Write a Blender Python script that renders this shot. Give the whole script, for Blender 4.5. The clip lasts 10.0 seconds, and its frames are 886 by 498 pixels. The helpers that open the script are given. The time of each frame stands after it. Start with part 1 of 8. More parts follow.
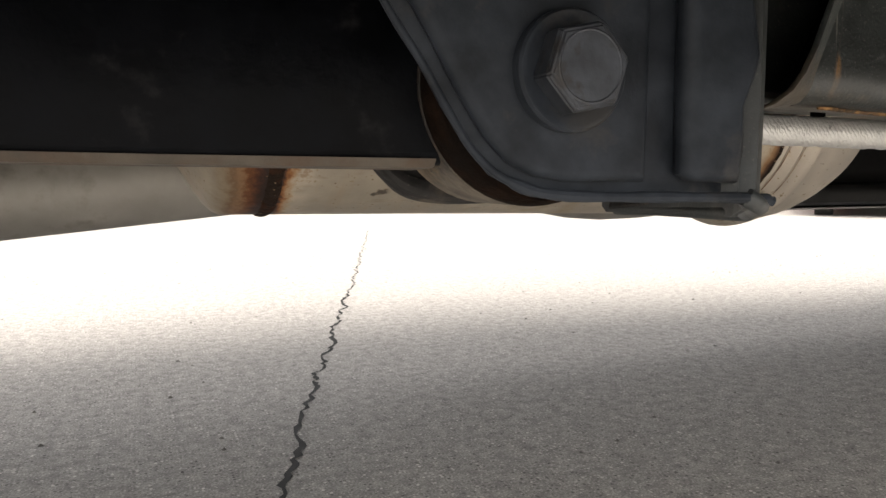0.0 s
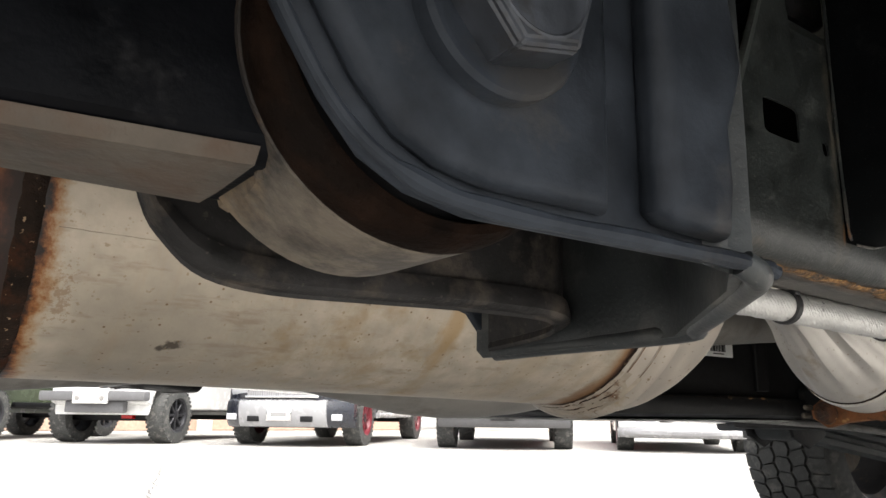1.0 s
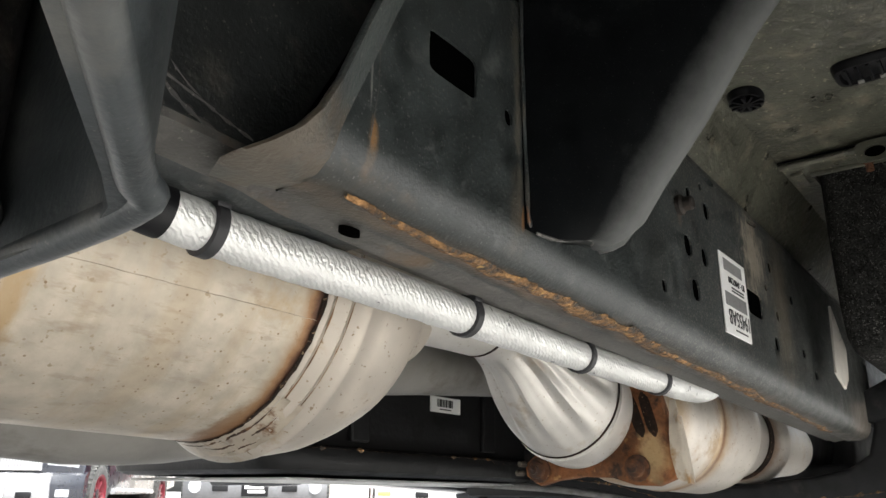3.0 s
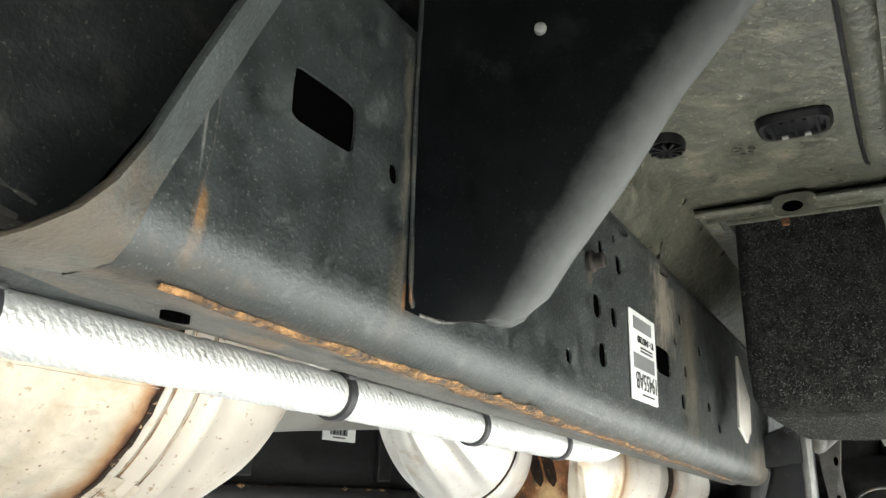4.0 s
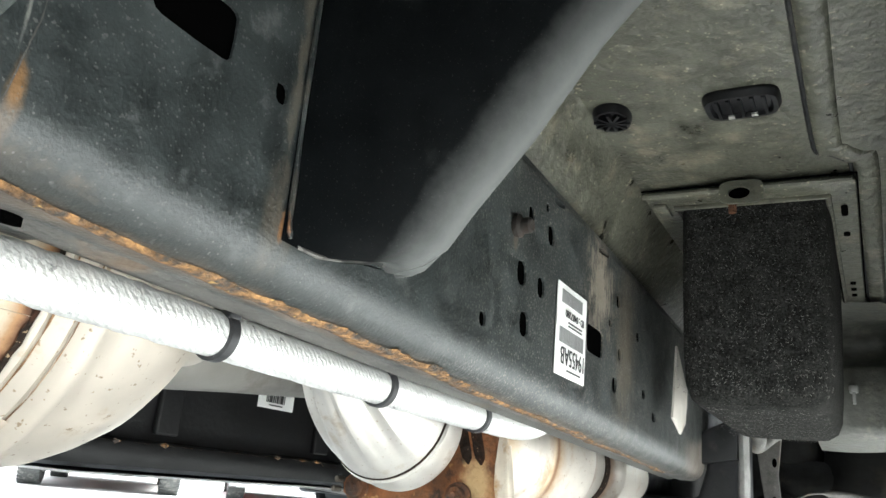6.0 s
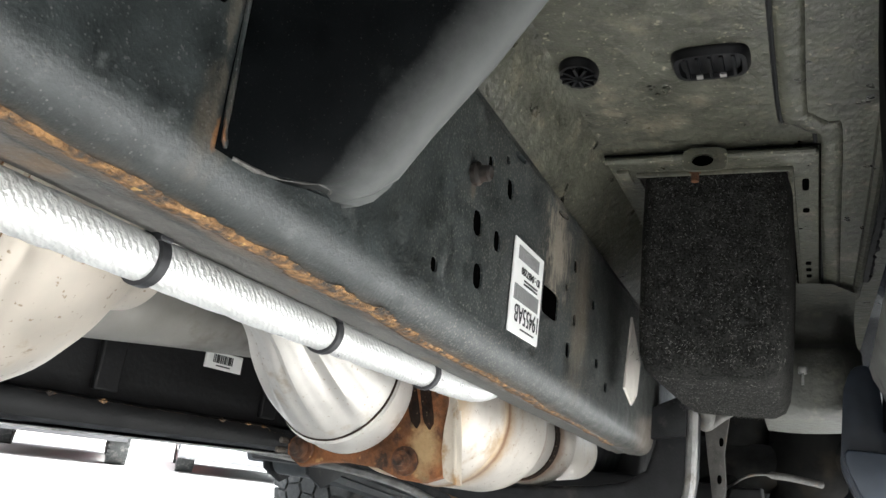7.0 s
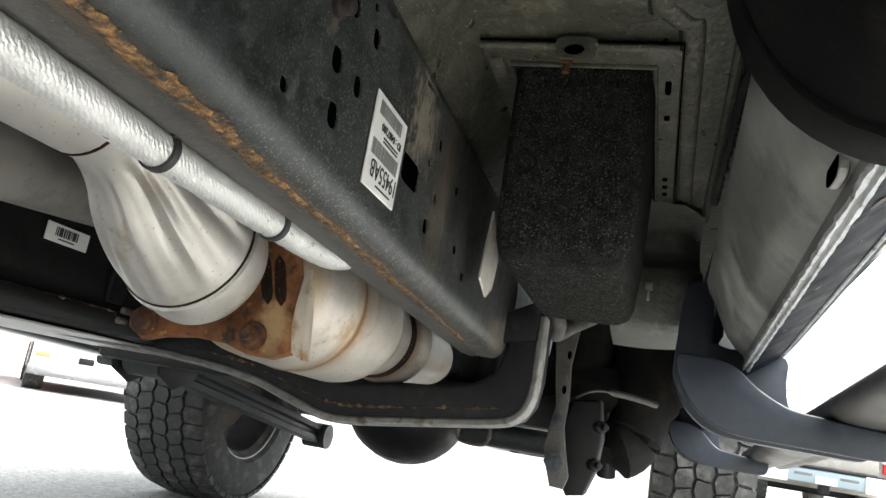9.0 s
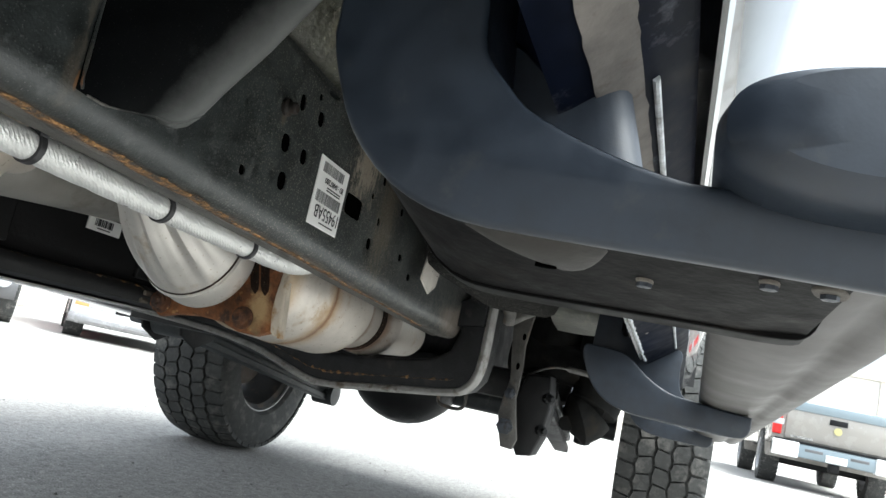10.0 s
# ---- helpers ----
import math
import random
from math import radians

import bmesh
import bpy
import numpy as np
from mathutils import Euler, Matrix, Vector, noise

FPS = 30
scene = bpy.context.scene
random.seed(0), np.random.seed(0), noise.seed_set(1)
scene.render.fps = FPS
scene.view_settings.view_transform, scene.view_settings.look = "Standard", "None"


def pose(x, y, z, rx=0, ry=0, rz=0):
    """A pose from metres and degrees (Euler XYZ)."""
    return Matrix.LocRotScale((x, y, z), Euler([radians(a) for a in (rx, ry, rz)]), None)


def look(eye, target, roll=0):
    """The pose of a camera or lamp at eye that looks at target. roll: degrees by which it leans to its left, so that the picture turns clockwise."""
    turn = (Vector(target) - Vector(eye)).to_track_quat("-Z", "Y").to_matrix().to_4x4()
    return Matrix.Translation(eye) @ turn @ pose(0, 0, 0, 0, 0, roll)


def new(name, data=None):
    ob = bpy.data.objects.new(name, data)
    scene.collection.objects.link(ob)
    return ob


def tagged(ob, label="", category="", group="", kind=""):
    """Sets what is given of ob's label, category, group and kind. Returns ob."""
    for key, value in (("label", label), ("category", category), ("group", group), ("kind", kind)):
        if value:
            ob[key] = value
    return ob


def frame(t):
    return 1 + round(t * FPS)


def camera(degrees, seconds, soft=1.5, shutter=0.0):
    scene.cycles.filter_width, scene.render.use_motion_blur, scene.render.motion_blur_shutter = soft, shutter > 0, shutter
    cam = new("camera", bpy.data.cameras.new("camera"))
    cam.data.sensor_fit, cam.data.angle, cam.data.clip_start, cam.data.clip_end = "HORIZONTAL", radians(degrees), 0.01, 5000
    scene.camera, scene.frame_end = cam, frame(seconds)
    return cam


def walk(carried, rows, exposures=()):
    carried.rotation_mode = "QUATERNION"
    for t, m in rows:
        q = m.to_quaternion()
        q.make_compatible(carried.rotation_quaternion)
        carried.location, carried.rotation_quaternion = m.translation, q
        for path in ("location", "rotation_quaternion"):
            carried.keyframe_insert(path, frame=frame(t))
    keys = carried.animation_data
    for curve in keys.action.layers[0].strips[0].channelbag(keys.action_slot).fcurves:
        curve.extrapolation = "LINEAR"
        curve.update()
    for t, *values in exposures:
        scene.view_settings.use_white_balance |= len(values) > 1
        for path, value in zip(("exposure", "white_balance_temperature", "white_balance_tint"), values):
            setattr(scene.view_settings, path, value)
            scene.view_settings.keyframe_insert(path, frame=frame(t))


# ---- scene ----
cam = camera(60.2, 10.0)
PATH = [
    (0, (0.051, 0.019, 0.533), (0.787, 1.87, 0.346), -0.2),
    (0.2, (0.06, 0.061, 0.514), (0.871, 1.886, 0.41), 0.3),
    (0.5, (0.082, 0.108, 0.509), (1.028, 1.867, 0.61), 0.5),
    (1, (0.104, 0.155, 0.481), (1.234, 1.75, 0.903), 0.6),
    (1.2, (0.092, 0.193, 0.461), (1.248, 1.761, 0.912), 0.8),
    (1.5, (0.058, 0.242, 0.436), (1.236, 1.785, 0.918), 0.8),
    (2, (0.116, 0.244, 0.419), (1.316, 1.753, 0.952), 1.5),
    (2.5, (0.216, 0.22, 0.437), (1.567, 1.579, 1.009), 1.5),
    (3, (0.272, 0.198, 0.455), (1.779, 1.363, 1.066), 0.6),
    (4.3, (0.335, 0.219, 0.528), (1.979, 1.183, 1.136), 2.0),
    (4.5, (0.334, 0.221, 0.532), (1.985, 1.168, 1.144), 1.9),
    (5, (0.329, 0.219, 0.557), (1.988, 1.161, 1.159), 2.2),
    (5.5, (0.344, 0.204, 0.537), (2.003, 1.16, 1.116), 4.0),
    (6, (0.379, 0.192, 0.504), (2.044, 1.134, 1.085), 5.5),
    (7.5, (0.425, 0.2, 0.481), (2.192, 0.984, 0.995), 7.7),
    (8, (0.451, 0.197, 0.464), (2.263, 0.889, 0.952), 7.8),
    (8.5, (0.456, 0.201, 0.447), (2.302, 0.819, 0.902), 8.0),
    (9, (0.447, 0.181, 0.429), (2.316, 0.741, 0.868), 9.6),
    (9.5, (0.363, 0.116, 0.421), (2.23, 0.694, 0.846), 11.4),
    (10, (0.239, 0.006, 0.462), (2.108, 0.635, 0.793), 12.2),
]
EXPOSURES = [(0, 1.5, 7100, 11), (0.25, 0.95, 6800, 10), (0.5, 0.7, 6500, 9), (0.75, 1.1, 6600, 9), (1.0, 1.7, 6600, 9), (1.5, 1.65, 6600, 9), (2.0, 1.2, 6600, 10), (2.5, 1.55, 6500, 8), (3.0, 2.35, 6350, 7), (4.4, 3.7, 6200, -1), (5.0, 3.95, 6150, -2), (5.5, 4.15, 6100, -2), (6.0, 3.45, 5950, 1), (7.5, 2.95, 6150, 6), (8.5, 2.4, 6350, 4), (9, 2.25, 6300, 4), (9.5, 1.95, 6250, 3), (10, 1.9, 6050, 3)]
walk(cam, [(t, look(eye, target, roll)) for t, eye, target, roll in PATH], EXPOSURES)

# ---- light: bright overcast day ----
world = bpy.data.worlds.new("overcast_sky")
scene.world = world
world.use_nodes = True
wn, wl = world.node_tree.nodes, world.node_tree.links
sky = wn.new("ShaderNodeTexSky")
sky.sky_type, sky.sun_disc = "NISHITA", False
sky.sun_elevation, sky.sun_rotation = radians(55), radians(200)
sky.air_density, sky.dust_density, sky.ozone_density = 1.0, 6.0, 1.0
desat = wn.new("ShaderNodeHueSaturation")
desat.inputs["Saturation"].default_value = 0.25
wl.new(sky.outputs["Color"], desat.inputs["Color"])
wl.new(desat.outputs["Color"], wn["Background"].inputs["Color"])
wn["Background"].inputs["Strength"].default_value = 0.15
sun = new("sun", bpy.data.lights.new("sun", "SUN"))
sun.data.energy, sun.data.angle, sun.data.color = 1.2, radians(25), (1.0, 0.97, 0.93)
sun.matrix_world = look((0, 0, 0), (-0.3, 0.45, -0.9))


# ---- materials ----
def material(name, base, rough=0.6, metal=0.0, vary=0.25, scale=30.0, bump=0.15, bump_scale=120.0, stain=None, stain_amount=0.0,
             stain_scale=6.0, coat=0.0, dots=None, dot_scale=300.0, spec=0.5, detail=5.0):
    """A painted, metal or rough surface: grain, broad patches, optional stains and specks, fine relief."""
    m = bpy.data.materials.new(name)
    m.use_nodes = True
    n, l = m.node_tree.nodes, m.node_tree.links
    p = n["Principled BSDF"]
    p.inputs["Metallic"].default_value = metal
    p.inputs["Coat Weight"].default_value = coat
    p.inputs["Specular IOR Level"].default_value = spec
    co = n.new("ShaderNodeTexCoord")

    def tex(s, d=detail, r=0.55):
        t = n.new("ShaderNodeTexNoise")
        t.inputs["Scale"].default_value, t.inputs["Detail"].default_value, t.inputs["Roughness"].default_value = s, d, r
        l.new(co.outputs["Object"], t.inputs["Vector"])
        return t

    def ramp(t, a, b, lo=0.0, hi=1.0):
        r = n.new("ShaderNodeMapRange")
        r.inputs["From Min"].default_value, r.inputs["From Max"].default_value = a, b
        r.inputs["To Min"].default_value, r.inputs["To Max"].default_value = lo, hi
        l.new(t, r.inputs["Value"])
        return r.outputs["Result"]

    def mix(f, a, b):
        x = n.new("ShaderNodeMix")
        x.data_type = "RGBA"
        l.new(f, x.inputs[0])
        for v, i in ((a, 6), (b, 7)):
            if isinstance(v, (tuple, list)):
                x.inputs[i].default_value = (*v[:3], 1)
            else:
                l.new(v, x.inputs[i])
        return x.outputs[2]

    fine, broad = tex(scale), tex(scale / 7)
    dark = tuple(c * (1 - vary) for c in base)
    light = tuple(min(1, c * (1 + vary)) for c in base)
    col = mix(ramp(fine.outputs["Fac"], 0.3, 0.7), dark, light)
    col = mix(ramp(broad.outputs["Fac"], 0.35, 0.7, 0, 0.6), col, tuple(c * (1 - vary * 1.3) for c in base))
    rough_v = ramp(fine.outputs["Fac"], 0.25, 0.75, max(0.05, rough - 0.12), min(1, rough + 0.12))
    if stain:
        s = tex(stain_scale, 8.0, 0.65)
        f = ramp(s.outputs["Fac"], 0.62 - 0.3 * stain_amount, 0.72 - 0.2 * stain_amount)
        col = mix(f, col, stain)
    if dots:
        d = tex(dot_scale, 2.0)
        col = mix(ramp(d.outputs["Fac"], 0.66, 0.72), col, dots)
    l.new(col, p.inputs["Base Color"])
    l.new(rough_v, p.inputs["Roughness"])
    if bump:
        b = n.new("ShaderNodeBump")
        b.inputs["Strength"].default_value, b.inputs["Distance"].default_value = bump, 0.004
        l.new(tex(bump_scale).outputs["Fac"], b.inputs["Height"])
        l.new(b.outputs["Normal"], p.inputs["Normal"])
    return m


def plain(name, base, rough=0.5, metal=0.0, emit=0.0, coat=0.0):
    m = bpy.data.materials.new(name)
    m.use_nodes = True
    p = m.node_tree.nodes["Principled BSDF"]
    p.inputs["Base Color"].default_value = (*base, 1)
    p.inputs["Roughness"].default_value, p.inputs["Metallic"].default_value = rough, metal
    p.inputs["Coat Weight"].default_value = coat
    return m


RUST, RUST_DARK, DUST = (0.22, 0.085, 0.028), (0.045, 0.022, 0.014), (0.16, 0.135, 0.11)
M_asphalt = material("asphalt", (0.41, 0.395, 0.375), 0.9, vary=0.5, scale=230, bump=0.9, bump_scale=170, stain=(0.16, 0.15, 0.14), stain_amount=0.12, stain_scale=120, dots=(0.68, 0.66, 0.62), dot_scale=190)
M_crack = material("crack_filler", (0.009, 0.009, 0.009), 0.8, vary=0.4, bump=0.3)
M_frame = material("frame_coating", (0.032, 0.037, 0.039), 0.46, vary=0.4, scale=45, bump=0.1, bump_scale=420, stain=(0.08, 0.08, 0.075), stain_amount=0.22, stain_scale=14, dots=(0.075, 0.075, 0.07), dot_scale=800)
M_cross = material("crossmember_coating", (0.015, 0.0155, 0.0165), 0.5, vary=0.5, scale=40, bump=0.2, bump_scale=300, stain=(0.04, 0.037, 0.034), stain_amount=0.22, stain_scale=16, spec=0.2)
M_lip = material("pale_dusty_edge", (0.30, 0.295, 0.285), 0.5, 0.2, vary=0.35, scale=50, bump=0.2, stain=(0.12, 0.10, 0.08), stain_amount=0.2, stain_scale=30)
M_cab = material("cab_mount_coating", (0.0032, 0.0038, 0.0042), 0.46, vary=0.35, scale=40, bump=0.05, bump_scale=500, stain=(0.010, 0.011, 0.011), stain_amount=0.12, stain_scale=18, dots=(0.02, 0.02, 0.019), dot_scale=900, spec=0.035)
M_frame_rust = material("rusty_seam", (0.28, 0.150, 0.058), 0.85, vary=0.85, scale=170, bump=1.0, bump_scale=300, stain=(0.05, 0.042, 0.035), stain_amount=0.62, stain_scale=110, dots=(0.50, 0.31, 0.10), dot_scale=150)
M_frame_dusty = material("dusty_frame_coating", (0.088, 0.084, 0.077), 0.6, vary=0.45, scale=60, bump=0.3, bump_scale=240, stain=(0.12, 0.085, 0.055), stain_amount=0.2, stain_scale=18, dots=(0.17, 0.16, 0.14), dot_scale=420)
M_mount = material("mount_coating", (0.0265, 0.0315, 0.0395), 0.42, vary=0.5, scale=40, bump=0.12, bump_scale=150, stain=(0.045, 0.045, 0.046), stain_amount=0.14, stain_scale=24, spec=0.10)
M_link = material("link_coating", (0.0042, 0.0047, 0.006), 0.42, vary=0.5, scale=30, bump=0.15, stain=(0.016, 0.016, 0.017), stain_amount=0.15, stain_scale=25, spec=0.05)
M_dusty = material("dust_caked_steel", (0.080, 0.067, 0.053), 0.8, vary=0.45, scale=35, bump=0.4, bump_scale=90, stain=(0.07, 0.045, 0.03), stain_amount=0.4, stain_scale=20)
M_bolt = material("zinc_bolt", (0.053, 0.060, 0.073), 0.45, 0.35, vary=0.4, scale=90, bump=0.08, bump_scale=150, stain=(0.025, 0.023, 0.022), stain_amount=0.3, stain_scale=70)
M_muffler = material("stained_stainless", (0.50, 0.45, 0.385), 0.45, 0.5, vary=0.13, scale=26, bump=0.05, bump_scale=45, stain=(0.36, 0.26, 0.15), stain_amount=0.10, stain_scale=14, dots=(0.24, 0.18, 0.12), dot_scale=190)
M_crimp = material("rusty_crimp", (0.46, 0.40, 0.32), 0.46, 0.5, vary=0.2, scale=60, bump=0.2, bump_scale=120, stain=(0.16, 0.085, 0.04), stain_amount=0.22, stain_scale=70)
M_shell_seam = material("dirty_shell_seam", (0.25, 0.20, 0.145), 0.6, 0.3, vary=0.6, scale=90, bump=0.2, stain=(0.42, 0.37, 0.30), stain_amount=0.5, stain_scale=40)
M_shaft = material("dull_shaft_steel", (0.30, 0.285, 0.262), 0.55, 0.35, vary=0.2, scale=24, bump=0.12, bump_scale=60, stain=(0.17, 0.155, 0.14), stain_amount=0.25, stain_scale=9)
M_steel = material("bright_stainless", (0.62, 0.595, 0.555), 0.44, 0.55, vary=0.14, scale=24, bump=0.1, bump_scale=60, stain=(0.42, 0.35, 0.26), stain_amount=0.16, stain_scale=14, dots=(0.40, 0.34, 0.27), dot_scale=240)
M_burnt = material("heat_tinted_weld", (0.022, 0.014, 0.010), 0.8, 0.1, vary=0.6, scale=60, bump=0.6, bump_scale=180, stain=(0.05, 0.019, 0.009), stain_amount=0.25, stain_scale=40, spec=0.15, dots=(0.30, 0.22, 0.14), dot_scale=260)
M_rust = material("heavy_rust", (0.135, 0.056, 0.024), 0.85, 0.1, vary=0.6, scale=60, bump=0.9, bump_scale=150, stain=(0.024, 0.016, 0.013), stain_amount=0.6, stain_scale=26, dots=(0.30, 0.16, 0.06), dot_scale=55)
M_tan = material("heat_tan_steel", (0.52, 0.465, 0.385), 0.45, 0.55, vary=0.2, scale=25, bump=0.1, stain=(0.33, 0.20, 0.09), stain_amount=0.25, stain_scale=16)
M_can = material("heat_tinted_can", (0.58, 0.54, 0.485), 0.44, 0.55, vary=0.16, scale=24, bump=0.1, bump_scale=60, stain=(0.40, 0.31, 0.21), stain_amount=0.2, stain_scale=14, dots=(0.30, 0.24, 0.18), dot_scale=200)
M_seam_brown = material("brown_heat_seam", (0.22, 0.12, 0.055), 0.6, 0.4, vary=0.5, scale=40, bump=0.3, stain=(0.42, 0.34, 0.24), stain_amount=0.35, stain_scale=22)
M_seam_dark = material("dark_crease_dirt", (0.05, 0.026, 0.014), 0.8, vary=0.6, scale=90, bump=0.3, stain=(0.16, 0.085, 0.04), stain_amount=0.4, stain_scale=80)
M_flange_rust = material("flaking_flange_rust", (0.26, 0.10, 0.034), 0.85, 0.1, vary=0.6, scale=60, bump=0.9, bump_scale=150, stain=(0.04, 0.022, 0.014), stain_amount=0.38, stain_scale=30, dots=(0.30, 0.16, 0.06), dot_scale=55)
M_rocker = material("scuffed_grey_paint", (0.26, 0.26, 0.243), 0.42, vary=0.5, scale=14, bump=0.3, bump_scale=45, stain=(0.095, 0.097, 0.092), stain_amount=0.34, stain_scale=9, dots=(0.33, 0.32, 0.30), dot_scale=420)
M_pan = material("underseal_paint", (0.080, 0.080, 0.060), 0.36, vary=0.45, scale=32, bump=0.75, bump_scale=85, stain=(0.165, 0.15, 0.11), stain_amount=0.22, stain_scale=20, detail=6.0, dots=(0.27, 0.25, 0.19), dot_scale=170)
M_toe = material("toe_board_underseal", (0.092, 0.093, 0.080), 0.5, vary=0.4, scale=32, bump=0.5, bump_scale=110, stain=(0.15, 0.14, 0.11), stain_amount=0.25, stain_scale=16)
M_curl = material("dusty_curled_flange", (0.026, 0.025, 0.025), 0.55, vary=0.5, scale=60, bump=0.5, bump_scale=70, stain=(0.075, 0.063, 0.052), stain_amount=0.34, stain_scale=38, dots=(0.055, 0.05, 0.044), dot_scale=300, spec=0.2)
M_felt = material("black_felt", (0.027, 0.0265, 0.0248), 0.95, vary=0.75, scale=420, bump=0.7, bump_scale=600, dots=(0.08, 0.078, 0.072), dot_scale=700, spec=0.05)
M_plastic = material("black_plastic", (0.006, 0.006, 0.007), 0.45, vary=0.3, bump=0.1, spec=0.25)
M_tank = material("tank_plastic", (0.0065, 0.0065, 0.007), 0.5, vary=0.4, scale=25, bump=0.15, stain=(0.03, 0.03, 0.03), stain_amount=0.12, spec=0.3)
M_grime = material("greasy_black_grime", (0.013, 0.013, 0.0125), 0.75, vary=0.6, scale=18, bump=0.5, bump_scale=40, stain=(0.022, 0.019, 0.015), stain_amount=0.3, stain_scale=14, spec=0.08)
M_skid = material("galvanised_skid", (0.42, 0.42, 0.41), 0.4, 0.5, vary=0.25, scale=20, bump=0.15, stain=(0.16, 0.15, 0.14), stain_amount=0.2, stain_scale=12)
M_step = material("step_powder_coat", (0.0188, 0.0254, 0.0368), 0.42, vary=0.25, scale=60, bump=0.03, bump_scale=500, stain=(0.028, 0.032, 0.038), stain_amount=0.06, stain_scale=40, spec=0.5)
# step coat darkened for the shade inside and under the arm, with dusty stains
M_arm_under = material("shaded_arm_underside", (0.0026, 0.0024, 0.0025), 0.55, vary=0.5, scale=40, bump=0.1, bump_scale=200, stain=(0.012, 0.010, 0.008), stain_amount=0.25, stain_scale=22, spec=0.05)
M_pocket = material("dusty_pocket", (0.019, 0.017, 0.014), 0.7, vary=0.3, scale=50, bump=0.15, stain=(0.010, 0.009, 0.008), stain_amount=0.4, stain_scale=40)
M_arm_dust = material("dried_dust", (0.10, 0.088, 0.073), 0.85, vary=0.4, scale=60, bump=0.4, bump_scale=160, stain=(0.05, 0.045, 0.04), stain_amount=0.4, stain_scale=50)
M_step_tube = material("step_tube_coat", (0.066, 0.062, 0.058), 0.5, vary=0.12, scale=14, bump=0.03, bump_scale=400, spec=0.25)
M_rubber = material("tyre_rubber", (0.058, 0.059, 0.057), 0.85, vary=0.4, scale=60, bump=0.3, stain=(0.13, 0.125, 0.115), stain_amount=0.3, stain_scale=15)
M_alloy = material("dusty_alloy", (0.35, 0.34, 0.33), 0.5, 0.6, vary=0.2)
M_barrel = material("grimy_wheel_barrel", (0.045, 0.042, 0.04), 0.6, 0.3, vary=0.4, scale=20, stain=(0.10, 0.075, 0.055), stain_amount=0.3, stain_scale=14)
M_label = plain("white_label", (0.78, 0.78, 0.76), 0.5)
M_ink = plain("label_ink", (0.02, 0.02, 0.02), 0.6)
M_bar_ink = plain("faded_bar_ink", (0.24, 0.24, 0.24), 0.6)
M_sealer = material("pale_sealer", (0.62, 0.64, 0.66), 0.35, 0.3, vary=0.4, scale=80, bump=0.4, bump_scale=160, stain=(0.20, 0.20, 0.20), stain_amount=0.25, stain_scale=60)
M_splash = material("dried_road_splash", (0.15, 0.135, 0.12), 0.8, vary=0.3, scale=50, bump=0.2, stain=(0.09, 0.07, 0.055), stain_amount=0.25, stain_scale=40)
M_strap = material("black_clamp", (0.02, 0.02, 0.022), 0.5)
M_gloss = material("dark_body_paint", (0.012, 0.014, 0.02), 0.18, vary=0.2, bump=0.0, coat=0.8)
M_clad = material("grimy_navy_strip", (0.0045, 0.0065, 0.0145), 0.45, vary=0.6, scale=30, bump=0.03, bump_scale=60, stain=(0.05, 0.053, 0.065), stain_amount=0.14, stain_scale=40, spec=0.04)
M_chrome = material("chrome", (0.7, 0.7, 0.7), 0.1, 1.0, vary=0.05, bump=0.0)
# dead black, painted in for the shade inside openings and gaps
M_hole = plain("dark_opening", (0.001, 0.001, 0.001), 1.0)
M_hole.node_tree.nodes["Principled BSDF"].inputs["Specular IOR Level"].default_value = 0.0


def braided(name):
    """Crinkled aluminium-glass sleeve: diagonal weave in relief."""
    m = material(name, (0.74, 0.74, 0.72), 0.36, 0.5, vary=0.12, scale=90, bump=0.0)
    n, l = m.node_tree.nodes, m.node_tree.links
    co = n.new("ShaderNodeTexCoord")
    mp = n.new("ShaderNodeMapping")
    mp.inputs["Rotation"].default_value = (0, radians(40), radians(35))
    w = n.new("ShaderNodeTexWave")
    w.inputs["Scale"].default_value, w.inputs["Distortion"].default_value, w.inputs["Detail Scale"].default_value = 110, 5, 3
    b = n.new("ShaderNodeBump")
    b.inputs["Strength"].default_value, b.inputs["Distance"].default_value = 0.3, 0.002
    l.new(co.outputs["Object"], mp.inputs["Vector"])
    l.new(mp.outputs["Vector"], w.inputs["Vector"])
    l.new(w.outputs["Fac"], b.inputs["Height"])
    l.new(b.outputs["Normal"], n["Principled BSDF"].inputs["Normal"])
    return m


M_sleeve = braided("braided_heat_sleeve")


